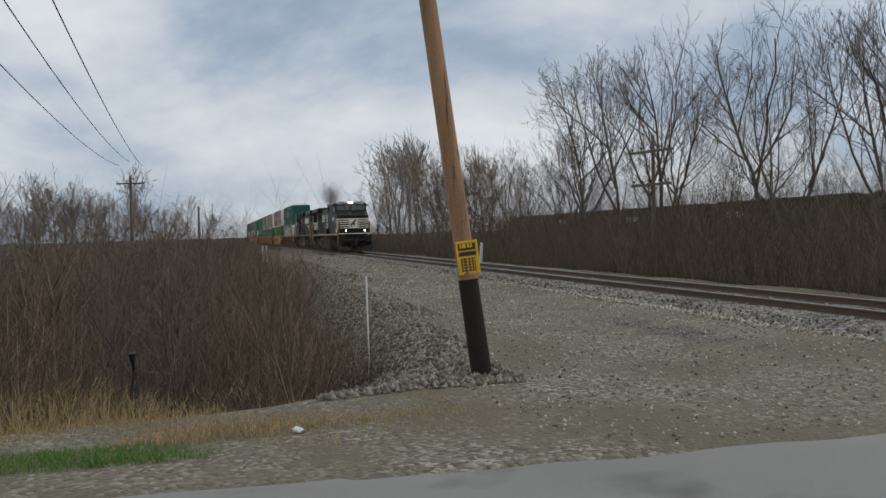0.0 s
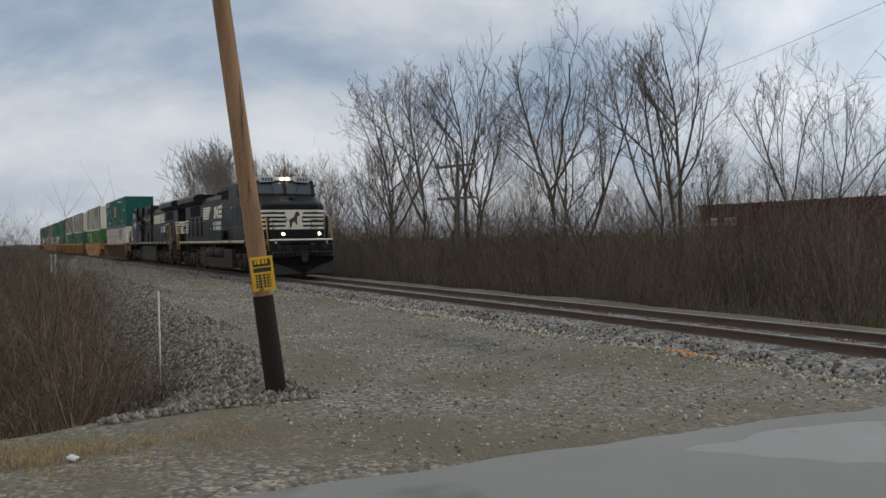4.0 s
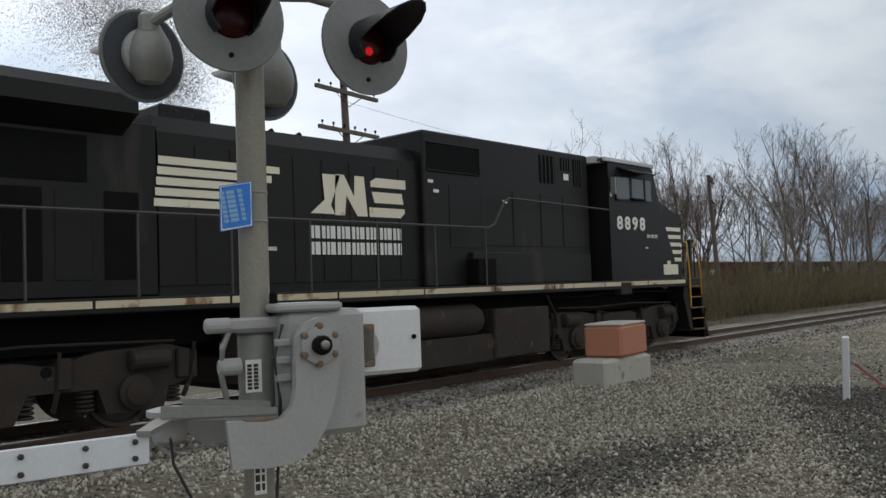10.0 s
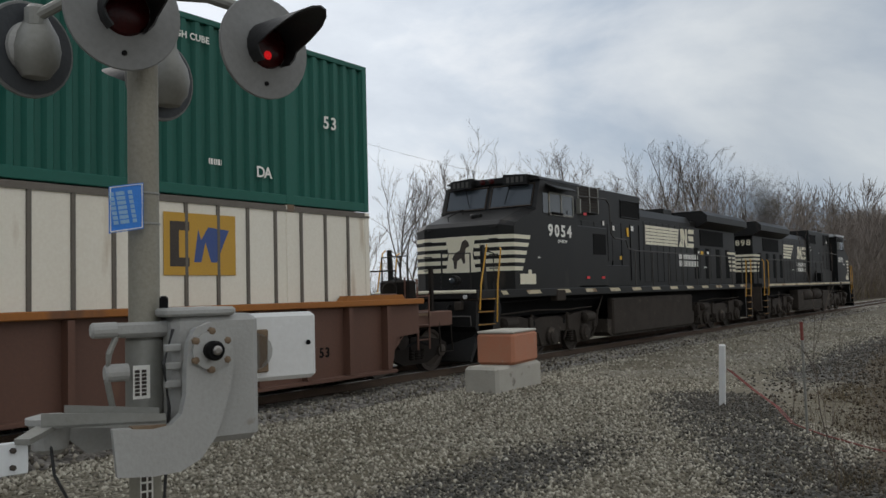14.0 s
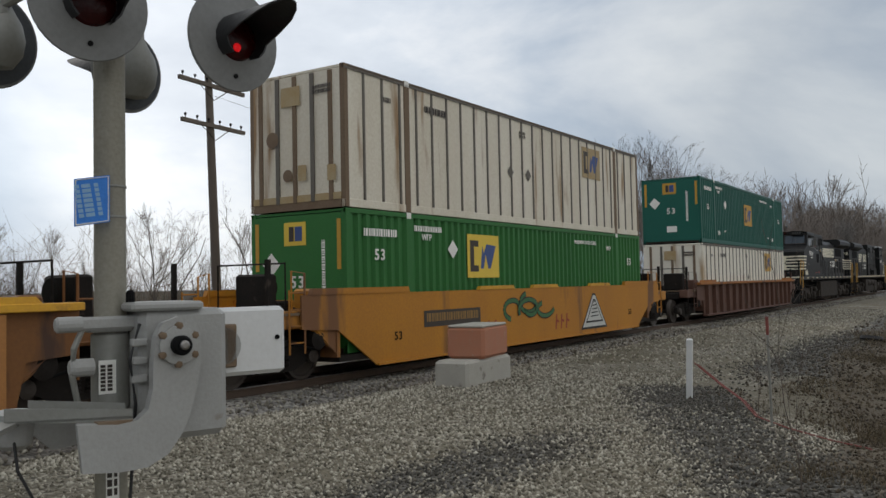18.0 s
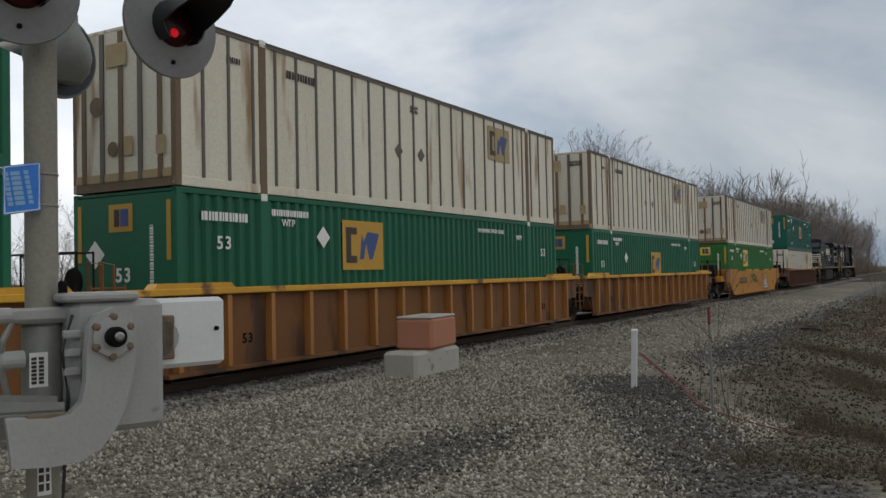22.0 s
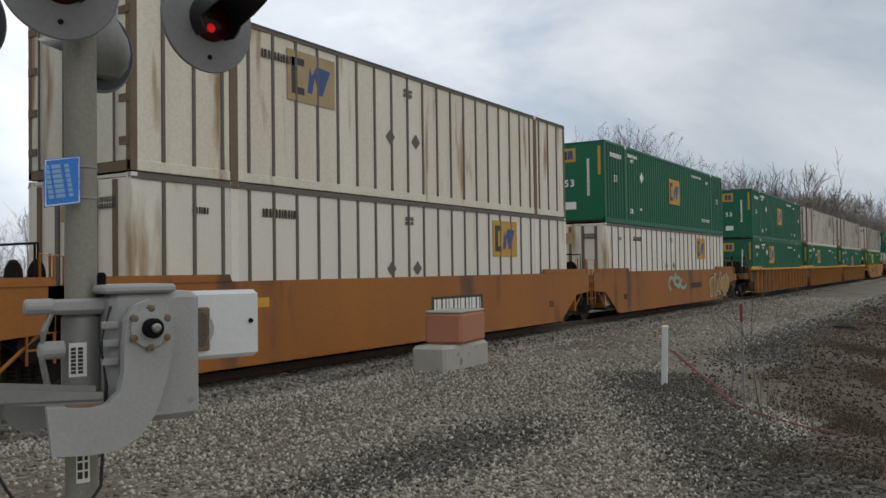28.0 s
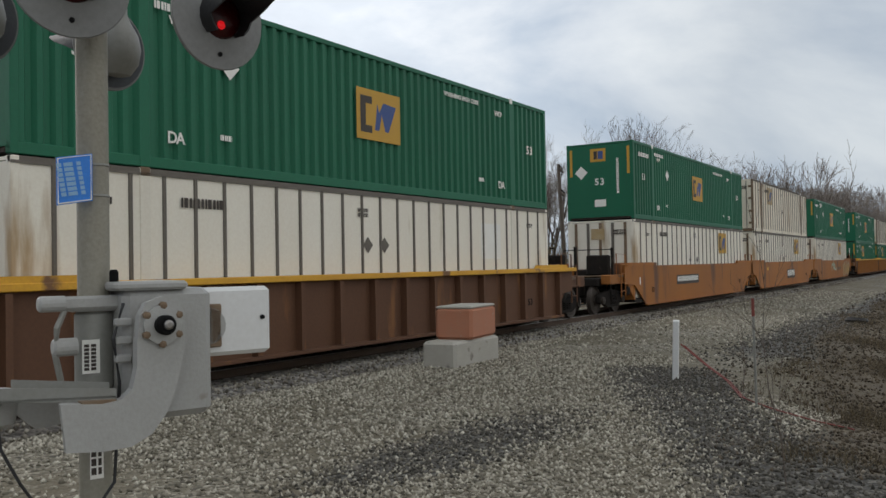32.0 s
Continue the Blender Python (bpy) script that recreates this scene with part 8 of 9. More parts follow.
part("sign_border", MB().tube([(-0.069, -0.006, -0.111), (0.069, -0.006, -0.087), (0.069, -0.006, 0.111), (-0.069, -0.006, 0.087), (-0.069, -0.006, -0.111)], 0.0035, 4), WHITE_MARK, sp)
text_bars(0.11, 0.15, 7, sp, pose(0, -0.008, -0.075, 90, -9, 0), mat("pale_blue_print", (0.25, 0.45, 0.68)))
for z in (2.08, 2.22):
    part("sign_band", MB().lathe([(0.071, 0), (0.074, 0.003), (0.074, 0.009), (0.071, 0.012)], (0, 0, z), (0, 0, 1), 20), GALV, mast)
part("pole_label", MB().box(-0.075, 0.0, -0.085, -0.082, 1.29, 1.44), WHITE_MARK, mast, "white data label")
text_bars(0.06, 0.12, 7, mast, pose(-0.038, -0.087, 1.3, 90, 0, 0), LOGO_DARK)
part("pole_label", MB().box(-0.045, 0.012, -0.082, -0.079, 0.82, 1.0), WHITE_MARK, mast)
text_bars(0.05, 0.16, 4, mast, pose(-0.016, -0.084, 0.83, 90, 0, 0), LOGO_DARK)
part("pole_sleeve", MB().lathe([(0.085, 1.22), (0.085, 1.55), (0.075, 1.56)], (0, 0, 0), (0, 0, 1), 20), GALV, mast, "", True)
part("clamp", MB().box(-0.16, 0.17, -0.12, -0.07, 1.575, 1.635, 0.012), CAST, mast)
part("clamp_bolt", MB().lathe([(0.035, 0), (0.035, 0.1), (0.025, 0.11)], (-0.15, -0.1, 1.605), (-1, 0, 0), 14), CAST, mast)
part("clamp", MB().box(-0.12, 0.1, -0.1, 0.1, 1.565, 1.60, 0.01), CAST, mast)
part("conduit_knob", MB().lathe([(0.04, 0), (0.04, 0.09), (0.03, 0.1)], (-0.1, -0.09, 1.415), (-1, 0, 0), 14), CAST, mast)
part("conduit", MB().tube([(-0.14, -0.1, 1.6), (-0.185, -0.11, 1.5), (-0.19, -0.1, 1.38), (-0.16, -0.08, 1.25)], 0.014, 8), GALV, mast)

gear = thing("gate_mechanism", "grey cast gate mechanism with a white counterweight", "machine", mast.matrix_basis.copy())
part("housing", MB().box(0.07, 0.48, -0.2, 0.16, 1.07, 1.66, 0.03), CAST, gear, "grey cast housing")
part("housing_lid", MB().box(0.03, 0.36, -0.22, 0.17, 1.655, 1.695, 0.012), CAST, gear)
part("lid_lug", MB().lathe([(0.02, 0), (0.02, 0.05), (0.012, 0.06)], (0.06, -0.1, 1.69), (0, 0, 1), 10), DARK, gear)
for z in (1.34, 1.42, 1.5):
    part("cast_rib", MB().box(0.03, 0.1, -0.225, -0.18, z, z + 0.035, 0.006), CAST, gear)
outline = [(0.10, 1.55), (0.13, 1.605), (0.2, 1.63), (0.27, 1.605), (0.3, 1.55), (0.3, 1.45), (0.285, 1.34), (0.255, 1.22), (0.215, 1.12), (0.15, 1.035), (0.06, 0.99), (-0.06, 0.985), (-0.205, 1.0), (-0.225, 1.2), (-0.06, 1.185), (0.02, 1.195), (0.065, 1.235), (0.085, 1.32), (0.088, 1.44)]
part("gate_crank", MB().prism(outline, -0.33, -0.295), CAST, gear, "curved pale crank plate")
part("crank_flange", MB().prism([(p[0] * 0.96 + 0.004, p[1] * 0.985 + 0.018) for p in outline], -0.295, -0.27), CAST, gear)
part("hub_boss", MB().lathe([(0.085, 0), (0.085, 0.02), (0.04, 0.024), (0.036, 0.06), (0.015, 0.065)], (0.195, -0.33, 1.505), (0, -1, 0), 24), CAST, gear)
part("hub_collar", MB().lathe([(0.042, 0), (0.044, 0.045), (0.036, 0.058), (0.02, 0.06)], (0.195, -0.345, 1.505), (0, -1, 0), 20), DARK, gear, "black collar round the shaft")
part("shaft_end", MB().lathe([(0.021, 0), (0.021, 0.022), (0.012, 0.028)], (0.197, -0.395, 1.507), (0, -1, 0), 14), RAIL_TOP, gear, "bright shaft end")
for k in range(6):
    a = k * math.tau / 6 + 0.5
    part("hub_bolt", MB().lathe([(0.017, 0), (0.017, 0.022), (0.008, 0.026)], (0.195 + 0.082 * math.cos(a), -0.33, 1.505 + 0.085 * math.sin(a)), (0, -1, 0), 6), RUST_EDGE, gear)
part("counterweight", MB().box(0.42, 0.84, -0.08, 0.0, 1.32, 1.655, 0.02), PALE_BOX, gear, "white painted counterweight")
part("weight_bolt", MB().lathe([(0.012, 0), (0.012, 0.008)], (0.79, -0.082, 1.5), (0, -1, 0), 10), DARK, gear)
part("bushing", MB().box(0.5, 0.57, -0.1, -0.06, 1.365, 1.575, 0.006), RUST_EDGE, gear, "brown timber wedge")
part("bushing_ring", MB().lathe([(0.09, 0), (0.09, 0.03)], (0.5, -0.07, 1.47), (0, -1, 0), 18), CAST, gear)
part("arm_bracket", MB().prism([(-0.46, -0.12), (0.0, -0.32), (0.0, -0.18), (-0.44, -0.05)], 1.205, 1.215, "z"), GALV, gear, "angle-iron bracket")
part("arm_bracket", MB().add([(-0.46, -0.12, 1.21), (0.0, -0.32, 1.185), (0.0, -0.32, 1.245), (-0.46, -0.12, 1.27), (-0.46, -0.115, 1.21), (0.0, -0.315, 1.185), (0.0, -0.315, 1.245), (-0.46, -0.115, 1.27)], [(0, 1, 2, 3), (7, 6, 5, 4), (3, 2, 6, 7), (0, 4, 5, 1)]), GALV, gear)
part("arm_bracket", MB().add([(-0.35, -0.02, 1.215), (0.0, -0.22, 1.2), (0.0, -0.22, 1.26), (-0.35, -0.02, 1.285), (-0.35, -0.015, 1.215), (0.0, -0.215, 1.2), (0.0, -0.215, 1.26), (-0.35, -0.015, 1.285)], [(0, 1, 2, 3), (7, 6, 5, 4), (3, 2, 6, 7), (0, 4, 5, 1)]), GALV, gear)
part("arm_strap", MB().prism([(-0.47, -0.06), (-0.4, -0.1), (-0.55, -0.42), (-0.6, -0.38)], 1.19, 1.212, "z"), GALV, gear)
part("rust_patch", MB().box(-0.14, 0.0, -0.325, -0.2, 1.182, 1.2), RUST_EDGE, gear)
part("cable_bucket", MB().lathe([(0.05, 1.08), (0.075, 1.1), (0.085, 1.2), (0.1, 1.21), (0.1, 1.235), (0.06, 1.245)], (-0.4, 0.02, 0), (0, 0, 1), 20), CAST, gear)
part("bracket_box", MB().prism([(-0.42, 1.22), (0.0, 1.22), (0.0, 1.08), (-0.25, 1.06)], 0.0, 0.1), CAST, gear)
part("power_cable", MB().tube([(0.07, -0.2, 1.6), (0.02, -0.22, 1.45), (0.05, -0.2, 1.25), (0.06, -0.12, 1.0), (0.05, -0.11, 0.8), (-0.02, -0.1, 0.7), (-0.04, -0.05, 0.4)], 0.008, 6), WIRE, gear)
part("drop_cable", MB().tube([(-0.41, -0.05, 1.12), (-0.4, -0.07, 1.0), (-0.33, -0.08, 0.85), (-0.25, -0.06, 0.72), (-0.16, -0.05, 0.4)], 0.007, 6), WIRE, gear)


def gate_arm(label, m, length, lamps, height=0.125, near=True):
    """A striped arm that lies along -x from its root, with lamps on top."""
    g = thing("crossing_gate_arm", label, "gate arm", m)
    part("arm_core", MB().box(-length, 0.0, -0.012, 0.012, 0.0, height, 0.004), GATE_WHITE, g)
    runs = [(-0.84 - 0.72 * k, max(-1.24 - 0.72 * k, -length + 0.01)) for k in range(int((length - 0.9) / 0.72) + 1)]
    if near:
        runs = [(-0.81, -1.25), (-1.54, -1.97), (-2.25, -2.69), (-2.96, -3.39), (-3.68, -4.13), (-4.42, -4.5), (-4.84, -4.96)]
    for x, x1 in runs:
        sl = min(0.095, (x - x1) * 0.9)
        o = -0.0135
        part("red_stripe", MB().add([(x, o, 0.004), (x + sl, o, height - 0.004), (x1 + sl, o, height - 0.004), (x1, o, 0.004)], [(0, 1, 2, 3)]).add([(x, -o, 0.004), (x + sl, -o, height - 0.004), (x1 + sl, -o, height - 0.004), (x1, -o, 0.004)], [(3, 2, 1, 0)]), GATE_RED, g, "red reflective stripe")
    for lx in lamps:
        part("lamp_bracket", MB().box(lx - 0.03, lx + 0.03, -0.02, 0.02, -0.01, height + 0.028, 0.004), GALV, g)
        lp = part("gate_lamp", MB().lathe([(0.038, 0.0), (0.043, 0.008), (0.039, 0.028), (0.026, 0.04), (0.006, 0.044)], (lx, 0, height + 0.07), (-0.3, -0.95, 0), 20), GATE_LENS, g, "red glass gate lamp", True)
        part("lamp_rim", MB().lathe([(0.036, -0.03), (0.047, -0.024), (0.048, -0.002), (0.04, 0.002)], (lx, 0, height + 0.07), (-0.3, -0.95, 0), 20), PALE_BOX, g, "pale lamp rim")
        part("lamp_foot", MB().box(lx - 0.034, lx + 0.034, -0.035, 0.035, height + 0.014, height + 0.03, 0.004), DARK, g)
    for bx in ((-0.06, -0.25, -0.48) if near else ()):
        for bz in (0.03, height - 0.03):
            part("bolt", MB().lathe([(0.012, 0), (0.012, 0.012), (0.006, 0.014)], (bx, -0.013, bz), (0, -1, 0), 6), STEEL, g)
    return g


gate_arm("lowered red and white striped crossing gate arm with red lamps", pose(1.93, 3.28, 1.075, 0, 0.4, -9.0), 4.975, (-2.49, -3.69, -4.69))

far_mast = thing("crossing_signal_mast", "far crossing signal mast with crossbuck and red lamps", "signal", pose(-8.3, 17.15, -0.1))
part("mast_pole", MB().lathe([(0.07, -0.5), (0.07, 4.6), (0.02, 4.62)], (0, 0, 0), (0, 0, 1), 16), GALV, far_mast)
for a in (38, -38):
    b = MB().box(-0.62, 0.62, -0.01, 0.01, -0.11, 0.11)
    ob = part("crossbuck_blade", b, GALV, far_mast, "bare back of a crossbuck blade")
    ob.matrix_basis = pose(0, 0.09 if a > 0 else 0.11, 3.95, 0, 0, 98) @ pose(0, 0, 0, 0, a, 0)
part("cross_arm", MB().box(-0.75, 0.75, -0.03, 0.03, 2.84, 2.9), GALV, far_mast)
for x, lit in ((-0.55, False), (0.1, True)):
    signal_lamp(far_mast, (x, -0.2, 2.78), (0.0, -1, -0.03), lit)
signal_lamp(far_mast, (0.6, 0.1, 2.78), (0.3, -0.9, 0), False, 0.2)
part("sign_plate", MB().box(-0.02, 0.14, -0.1, -0.09, 1.75, 1.98), SIGN_BLUE, far_mast)
part("gear_housing", MB().box(-0.15, 0.35, -0.25, 0.2, 0.75, 1.25, 0.03), CAST, far_mast)
part("counterweight", MB().box(-1.15, -0.1, -0.2, -0.1, 0.98, 1.34, 0.02), CAST, far_mast)
part("base_box", MB().box(-0.2, 0.2, -0.2, 0.2, -0.3, 0.12, 0.02), CONCRETE, far_mast)
gate_arm("lowered gate arm on the far side of the track", pose(-7.95, 17.3, 0.92, 0, 0, 190), 6.2, (-3.0, -4.4, -6.1), 0.11, False)
for bx, by in ((7.5, 50.0),):
    fm = thing("crossing_signal_mast", "distant crossing signal mast with a crossbuck", "signal", pose(bx, by, -0.2))
    part("mast_pole", MB().lathe([(0.07, -0.5), (0.07, 4.4)], (0, 0, 0), (0, 0, 1), 10), GALV, fm)
    for a in (45, -45):
        ob = part("crossbuck_blade", MB().box(-0.62, 0.62, -0.02, 0.02, -0.11, 0.11), GATE_WHITE, fm)
        ob.matrix_basis = pose(0, -0.1, 4.0, 0, a, 0)
    for x in (-0.4, 0.4):
        signal_lamp(fm, (x, -0.15, 2.6), (-0.15, -1, 0), x < 0, 0.24)
    gate_arm("distant striped gate arm across the road", pose(bx - 0.05, by, 0.9), 6.5, (-6.2,), 0.1, False)


# ---- poles, wires and tower ----
def utility_pole(x, y, height, lean, label, material, arms=(), r=0.15, foot=None, pins=True):
    p = thing("utility_pole", label, "pole", pose(x, y, ground_z(x, y) - 0.1))
    L = Vector((lean[0], lean[1], height))
    part("shaft", MB().tube([L * -0.05, L * 0.35, L * 0.7, L], r, 14, r * 0.7), material, p, "", True)
    if foot:
        part("tarred_foot", MB().tube([L * -0.03, L * foot * 0.5, L * foot], r * 1.06, 14, r * 1.0), POLE_DARK, p, "dark tarred lower pole", True)
    for z, half, turn in arms:
        c = L * (z / height)
        d = Vector((math.cos(radians(turn)), math.sin(radians(turn)), 0.0))
        nrm = Vector((-d.y, d.x, 0))
        a, b = c - d * half, c + d * half
        part("cross_arm", MB().add([a + nrm * s * 0.05 + Vector((0, 0, t)) + nrm * -0.16 for s in (-1, 1) for t in (-0.06, 0.06)] + [b + nrm * s * 0.05 + Vector((0, 0, t)) + nrm * -0.16 for s in (-1, 1) for t in (-0.06, 0.06)], [(0, 1, 3, 2), (4, 6, 7, 5), (0, 4, 5, 1), (2, 3, 7, 6), (1, 5, 7, 3), (0, 2, 6, 4)]), material, p)
        if pins:
            n = max(4, int(half * 4.2))
            for i in range(n):
                q = a.lerp(b, (i + 0.3) / (n - 0.4)) + nrm * -0.16
                part("insulator_pin", MB().lathe([(0.012, 0.05), (0.012, 0.13), (0.035, 0.14), (0.04, 0.2), (0.02, 0.22)], q, (0, 0, 1), 8), DARK, p)
        part("arm_brace", MB().tube([c - d * half * 0.5 + nrm * -0.2, c + nrm * -0.2 - Vector((0, 0, 0.45)), c + d * half * 0.5 + nrm * -0.2], 0.015, 4), DARK, p)
    return p


notice_pole = utility_pole(-9.89, 2.66, 9.5, (-0.34, -1.07), "leaning timber pole with a tarred foot and a yellow notice", POLE_WOOD, (), 0.115, 0.128)
sg = part("notice_plate", MB().box(-0.125, 0.125, -0.004, 0.004, -0.195, 0.195, 0.003), SIGN_YELLOW, notice_pole, "yellow notice plate with black print")
sg.matrix_basis = pose(0.07, -0.165, 1.47, 5, -6, 74)
nb = MB().box(-0.1, 0.1, -0.0062, -0.0052, 0.085, 0.165).box(-0.1, 0.1, -0.0062, -0.0052, 0.02, 0.07)
part("notice_header", nb, LOGO_DARK, sg)
text_bars(0.16, 0.06, 1, sg, pose(0, -0.0075, 0.1, 90, 0, 0), SIGN_YELLOW)
text_bars(0.17, 0.16, 5, sg, pose(0, -0.0075, -0.165, 90, 0, 0), LOGO_DARK)
utility_pole(-9.75, 17.7, 7.9, (-0.62, 0.2), "leaning brown telegraph pole with two short cross-arms", mat("red_brown_pole_wood", (0.13, 0.075, 0.05), (0.085, 0.05, 0.036), 2.5, 40, 0.9, 0, 0.4, streak=8), ((6.55, 1.3, 97), (7.55, 1.25, 97)), 0.17)
utility_pole(-35.6, 19.0, 6.3, (0.1, 0), "grey telegraph pole with two long cross-arms", POLE_GREY, ((4.1, 1.25, 15), (5.6, 1.35, 15)), 0.11)
utility_pole(-72.4, 21.0, 6.0, (0.1, 0), "distant telegraph pole in the thicket", POLE_GREY, ((4.0, 1.25, 15), (5.3, 1.35, 15)), 0.12)
utility_pole(18.55, 20.4, 9.2, (-0.25, 0.1), "tall telegraph pole with two long cross-arms", POLE_GREY, ((7.35, 1.45, 8), (8.6, 1.5, 8)), 0.16)
utility_pole(50.2, 22.6, 8.6, (-0.5, 0.2), "leaning grey telegraph pole with two cross-arms", POLE_GREY, ((6.7, 1.4, 20), (8.2, 1.4, 20)), 0.16)
utility_pole(78, 21.6, 8.6, (-0.3, 0.2), "distant telegraph pole along the line", POLE_GREY, ((6.7, 1.4, 20), (8.2, 1.4, 20)), 0.16)
utility_pole(108, 21.6, 8.6, (0.2, 0.2), "distant telegraph pole along the line", POLE_GREY, ((6.7, 1.4, 20), (8.2, 1.4, 20)), 0.16)
utility_pole(5.1, 26.0, 9.6, (0.12, 0), "slim grey power pole beside the road", POLE_GREY, (), 0.13, pins=False)
utility_pole(-80.1, -7.3, 8.8, (0, 0), "distant power pole with one cross-arm", POLE_GREY, ((8.1, 1.2, 80),), 0.16)
utility_pole(-95.4, -1.9, 6.8, (0, 0), "bare distant pole without any cross-arm", POLE_GREY, (), 0.14, pins=False)


def wires(label, runs, r=0.012):
    w = thing("overhead_wires", label, "wire")
    for a, b, sag in runs:
        a, b = Vector(a), Vector(b)
        pts = [a.lerp(b, i / 16) - Vector((0, 0, sag * 4 * (i / 16) * (1 - i / 16))) for i in range(17)]
        part("wire", MB().tube(pts, r, 4), WIRE, w)
    return w


utility_pole(-5.0, -4.6, 9.6, (0, 0), "roadside power pole carrying three wires", POLE_GREY, ((8.9, 1.1, 80),), 0.15)
utility_pole(9.6, -6.2, 10.9, (0, 0), "roadside power pole with two service wires", POLE_GREY, (), 0.15, pins=False)
wires("three sagging power wires from a distant pole", [((-80.1, -6.3, 8.2), (-5.0, -3.5, 9.0), 0.95), ((-80.1, -7.3, 8.5), (-5.0, -4.75, 9.0), 1.1), ((-80.1, -8.2, 8.2), (-5.0, -5.3, 7.5), 1.0)], 0.021)
wires("two power wires rising from the roadside pole", [((5.2, 26.0, 7.6), (9.6, -6.2, 10.5), 0.3), ((5.2, 26.0, 7.0), (9.75, -6.2, 10.5), 0.3), ((5.2, 26.0, 7.4), (22.0, 60, 8.5), 0.5)], 0.014)
wires("thin line wires between telegraph poles", [((-10.25, 17.85, 7.3), (-35.55, 19, 5.6), 0.5), ((18.35, 20.45, 7.8), (49.8, 22.75, 8.0), 0.6), ((49.8, 22.75, 8.0), (77.8, 21.75, 8.0), 0.6)], 0.005)

tower = thing("lattice_tower", "tall galvanised lattice radio tower beyond the woods", "tower", pose(-24.3, 92.0, -0.5))
wid = lambda z: 3.65 * (1 - 0.0155 * z)
legs = [(math.cos(radians(a)), math.sin(radians(a))) for a in (100, 220, 340)]
for lx, ly in legs:
    part("leg", MB().tube([(lx * wid(z), ly * wid(z), z) for z in range(0, 55, 6)], 0.13, 8), TOWER_STEEL, tower)
for i in range(27):
    z0, z1 = i * 2.0, (i + 1) * 2.0
    for k in range(3):
        (ax, ay), (bx, by) = legs[k], legs[(k + 1) % 3]
        part("brace", MB().tube([(ax * wid(z0), ay * wid(z0), z0), (bx * wid(z1), by * wid(z1), z1)], 0.05, 4), TOWER_STEEL, tower)
        if i % 2 == 0:
            part("girt", MB().tube([(ax * wid(z0), ay * wid(z0), z0), (bx * wid(z0), by * wid(z0), z0)], 0.045, 4), TOWER_STEEL, tower)
part("ladder", MB().tube([(0.3, 0, 0), (0.3, 0, 54)], 0.08, 4), TOWER_STEEL, tower)

tank = thing("storage_tank", "dark round metal tank beyond the crossing", "tank", pose(-13.7, 43.0, -0.35))
part("shell", MB().lathe([(1.45, 0), (1.45, 2.25), (1.5, 2.28), (1.5, 2.4), (0.3, 2.6), (0.25, 2.7), (0.05, 2.72)], (0, 0, 0), (0, 0, 1), 36), mat("slate_painted_tank", (0.03, 0.036, 0.045), (0.045, 0.05, 0.058), 1, 20, 0.6), tank, "", True)
for z in (0.6, 1.2, 1.8):
    part("hoop", MB().lathe([(1.452, z), (1.475, z + 0.02), (1.452, z + 0.04)], (0, 0, 0), (0, 0, 1), 36), POLE_GREY, tank)
marker = thing("marker_post", "yellow pipeline marker post", "post", pose(-15.2, 40.8, -0.35))
part("post", MB().box(-0.06, 0.06, -0.06, 0.06, 0, 1.5, 0.01), SIGN_YELLOW, marker)


# ---- loose things beside the track ----
def block(name, material, label, m, lx, ly, lz, top=None):
    b = thing(name, label, "block", m)
    part("body", MB().box(-lx / 2, lx / 2, -ly / 2, ly / 2, 0, lz, 0.05), material, b)
    if top:
        part("top_slab", MB().box(-lx / 2 + 0.01, lx / 2 - 0.01, -ly / 2 + 0.01, ly / 2 - 0.01, lz - 0.012, lz + 0.035, 0.02), top, b, "bare concrete top")
        for x in (-0.2, 0.2):
            part("lifting_recess", MB().lathe([(0.07, 0), (0.07, 0.006)], (x, 0, lz + 0.033), (0, 0, 1), 12), CONCRETE, b)
    return b


block("concrete_block", CONCRETE, "chamfered grey concrete block lying on the gravel", pose(13.26, 7.98, -0.05, 0, 0, 3), 1.7, 0.66, 0.49)
block("painted_block", BLOCK_ORANGE, "faded orange painted block stacked on the concrete one", pose(13.45, 8.0, 0.44, 0, 0, 9), 1.22, 0.7, 0.55, CONCRETE)

wp = thing("marker_post", "short white painted wooden post", "post", pose(12.86, 4.0, -0.12, 2, -4, 15))
part("post", MB().box(-0.075, 0.075, -0.045, 0.045, 0, 0.98, 0.01), PALE_BOX, wp)
rod = thing("survey_rod", "thin grey rod with a red cap and a ribbon", "rod", pose(11.15, 2.45, -0.25, 0, -3, 0))
part("rod", MB().tube([(0, 0, 0), (0, 0, 1.48)], 0.016, 8), GALV, rod)
part("cap", MB().tube([(0, 0, 1.3), (0, 0, 1.52)], 0.019, 8), HOSE_RED, rod, "red cap")
part("ribbon", MB().add([(0.02, 0, 1.3), (0.06, 0.01, 1.36), (0.05, 0.02, 1.22), (0.03, 0.015, 1.15)], [(0, 1, 2, 3)]), HOSE_RED, rod)
hose = thing("plastic_hose", "faded red plastic conduit trailing over the slope", "hose")
for off in (0.0, 0.06):
    pts = [(12.85, 3.9, 0.5), (12.6, 3.5, 0.26), (12.1, 3.05, 0.1), (11.5, 2.72, -0.02), (11.1, 2.25, -0.12), (10.75, 1.7, -0.2), (10.6, 1.3, -0.24)]
    part("strand", MB().tube([(x + off, y - off * 0.5, max(z, ground_z(x, y) + 0.02) - off * 0.4) for x, y, z in pts], 0.009, 6), HOSE_RED, hose)
tyre = thing("old_tyre", "dark discarded tyre lying on the slope", "tyre", pose(26.2, 3.1, ground_z(26.2, 3.1) + 0.05, 6, 4, 30))
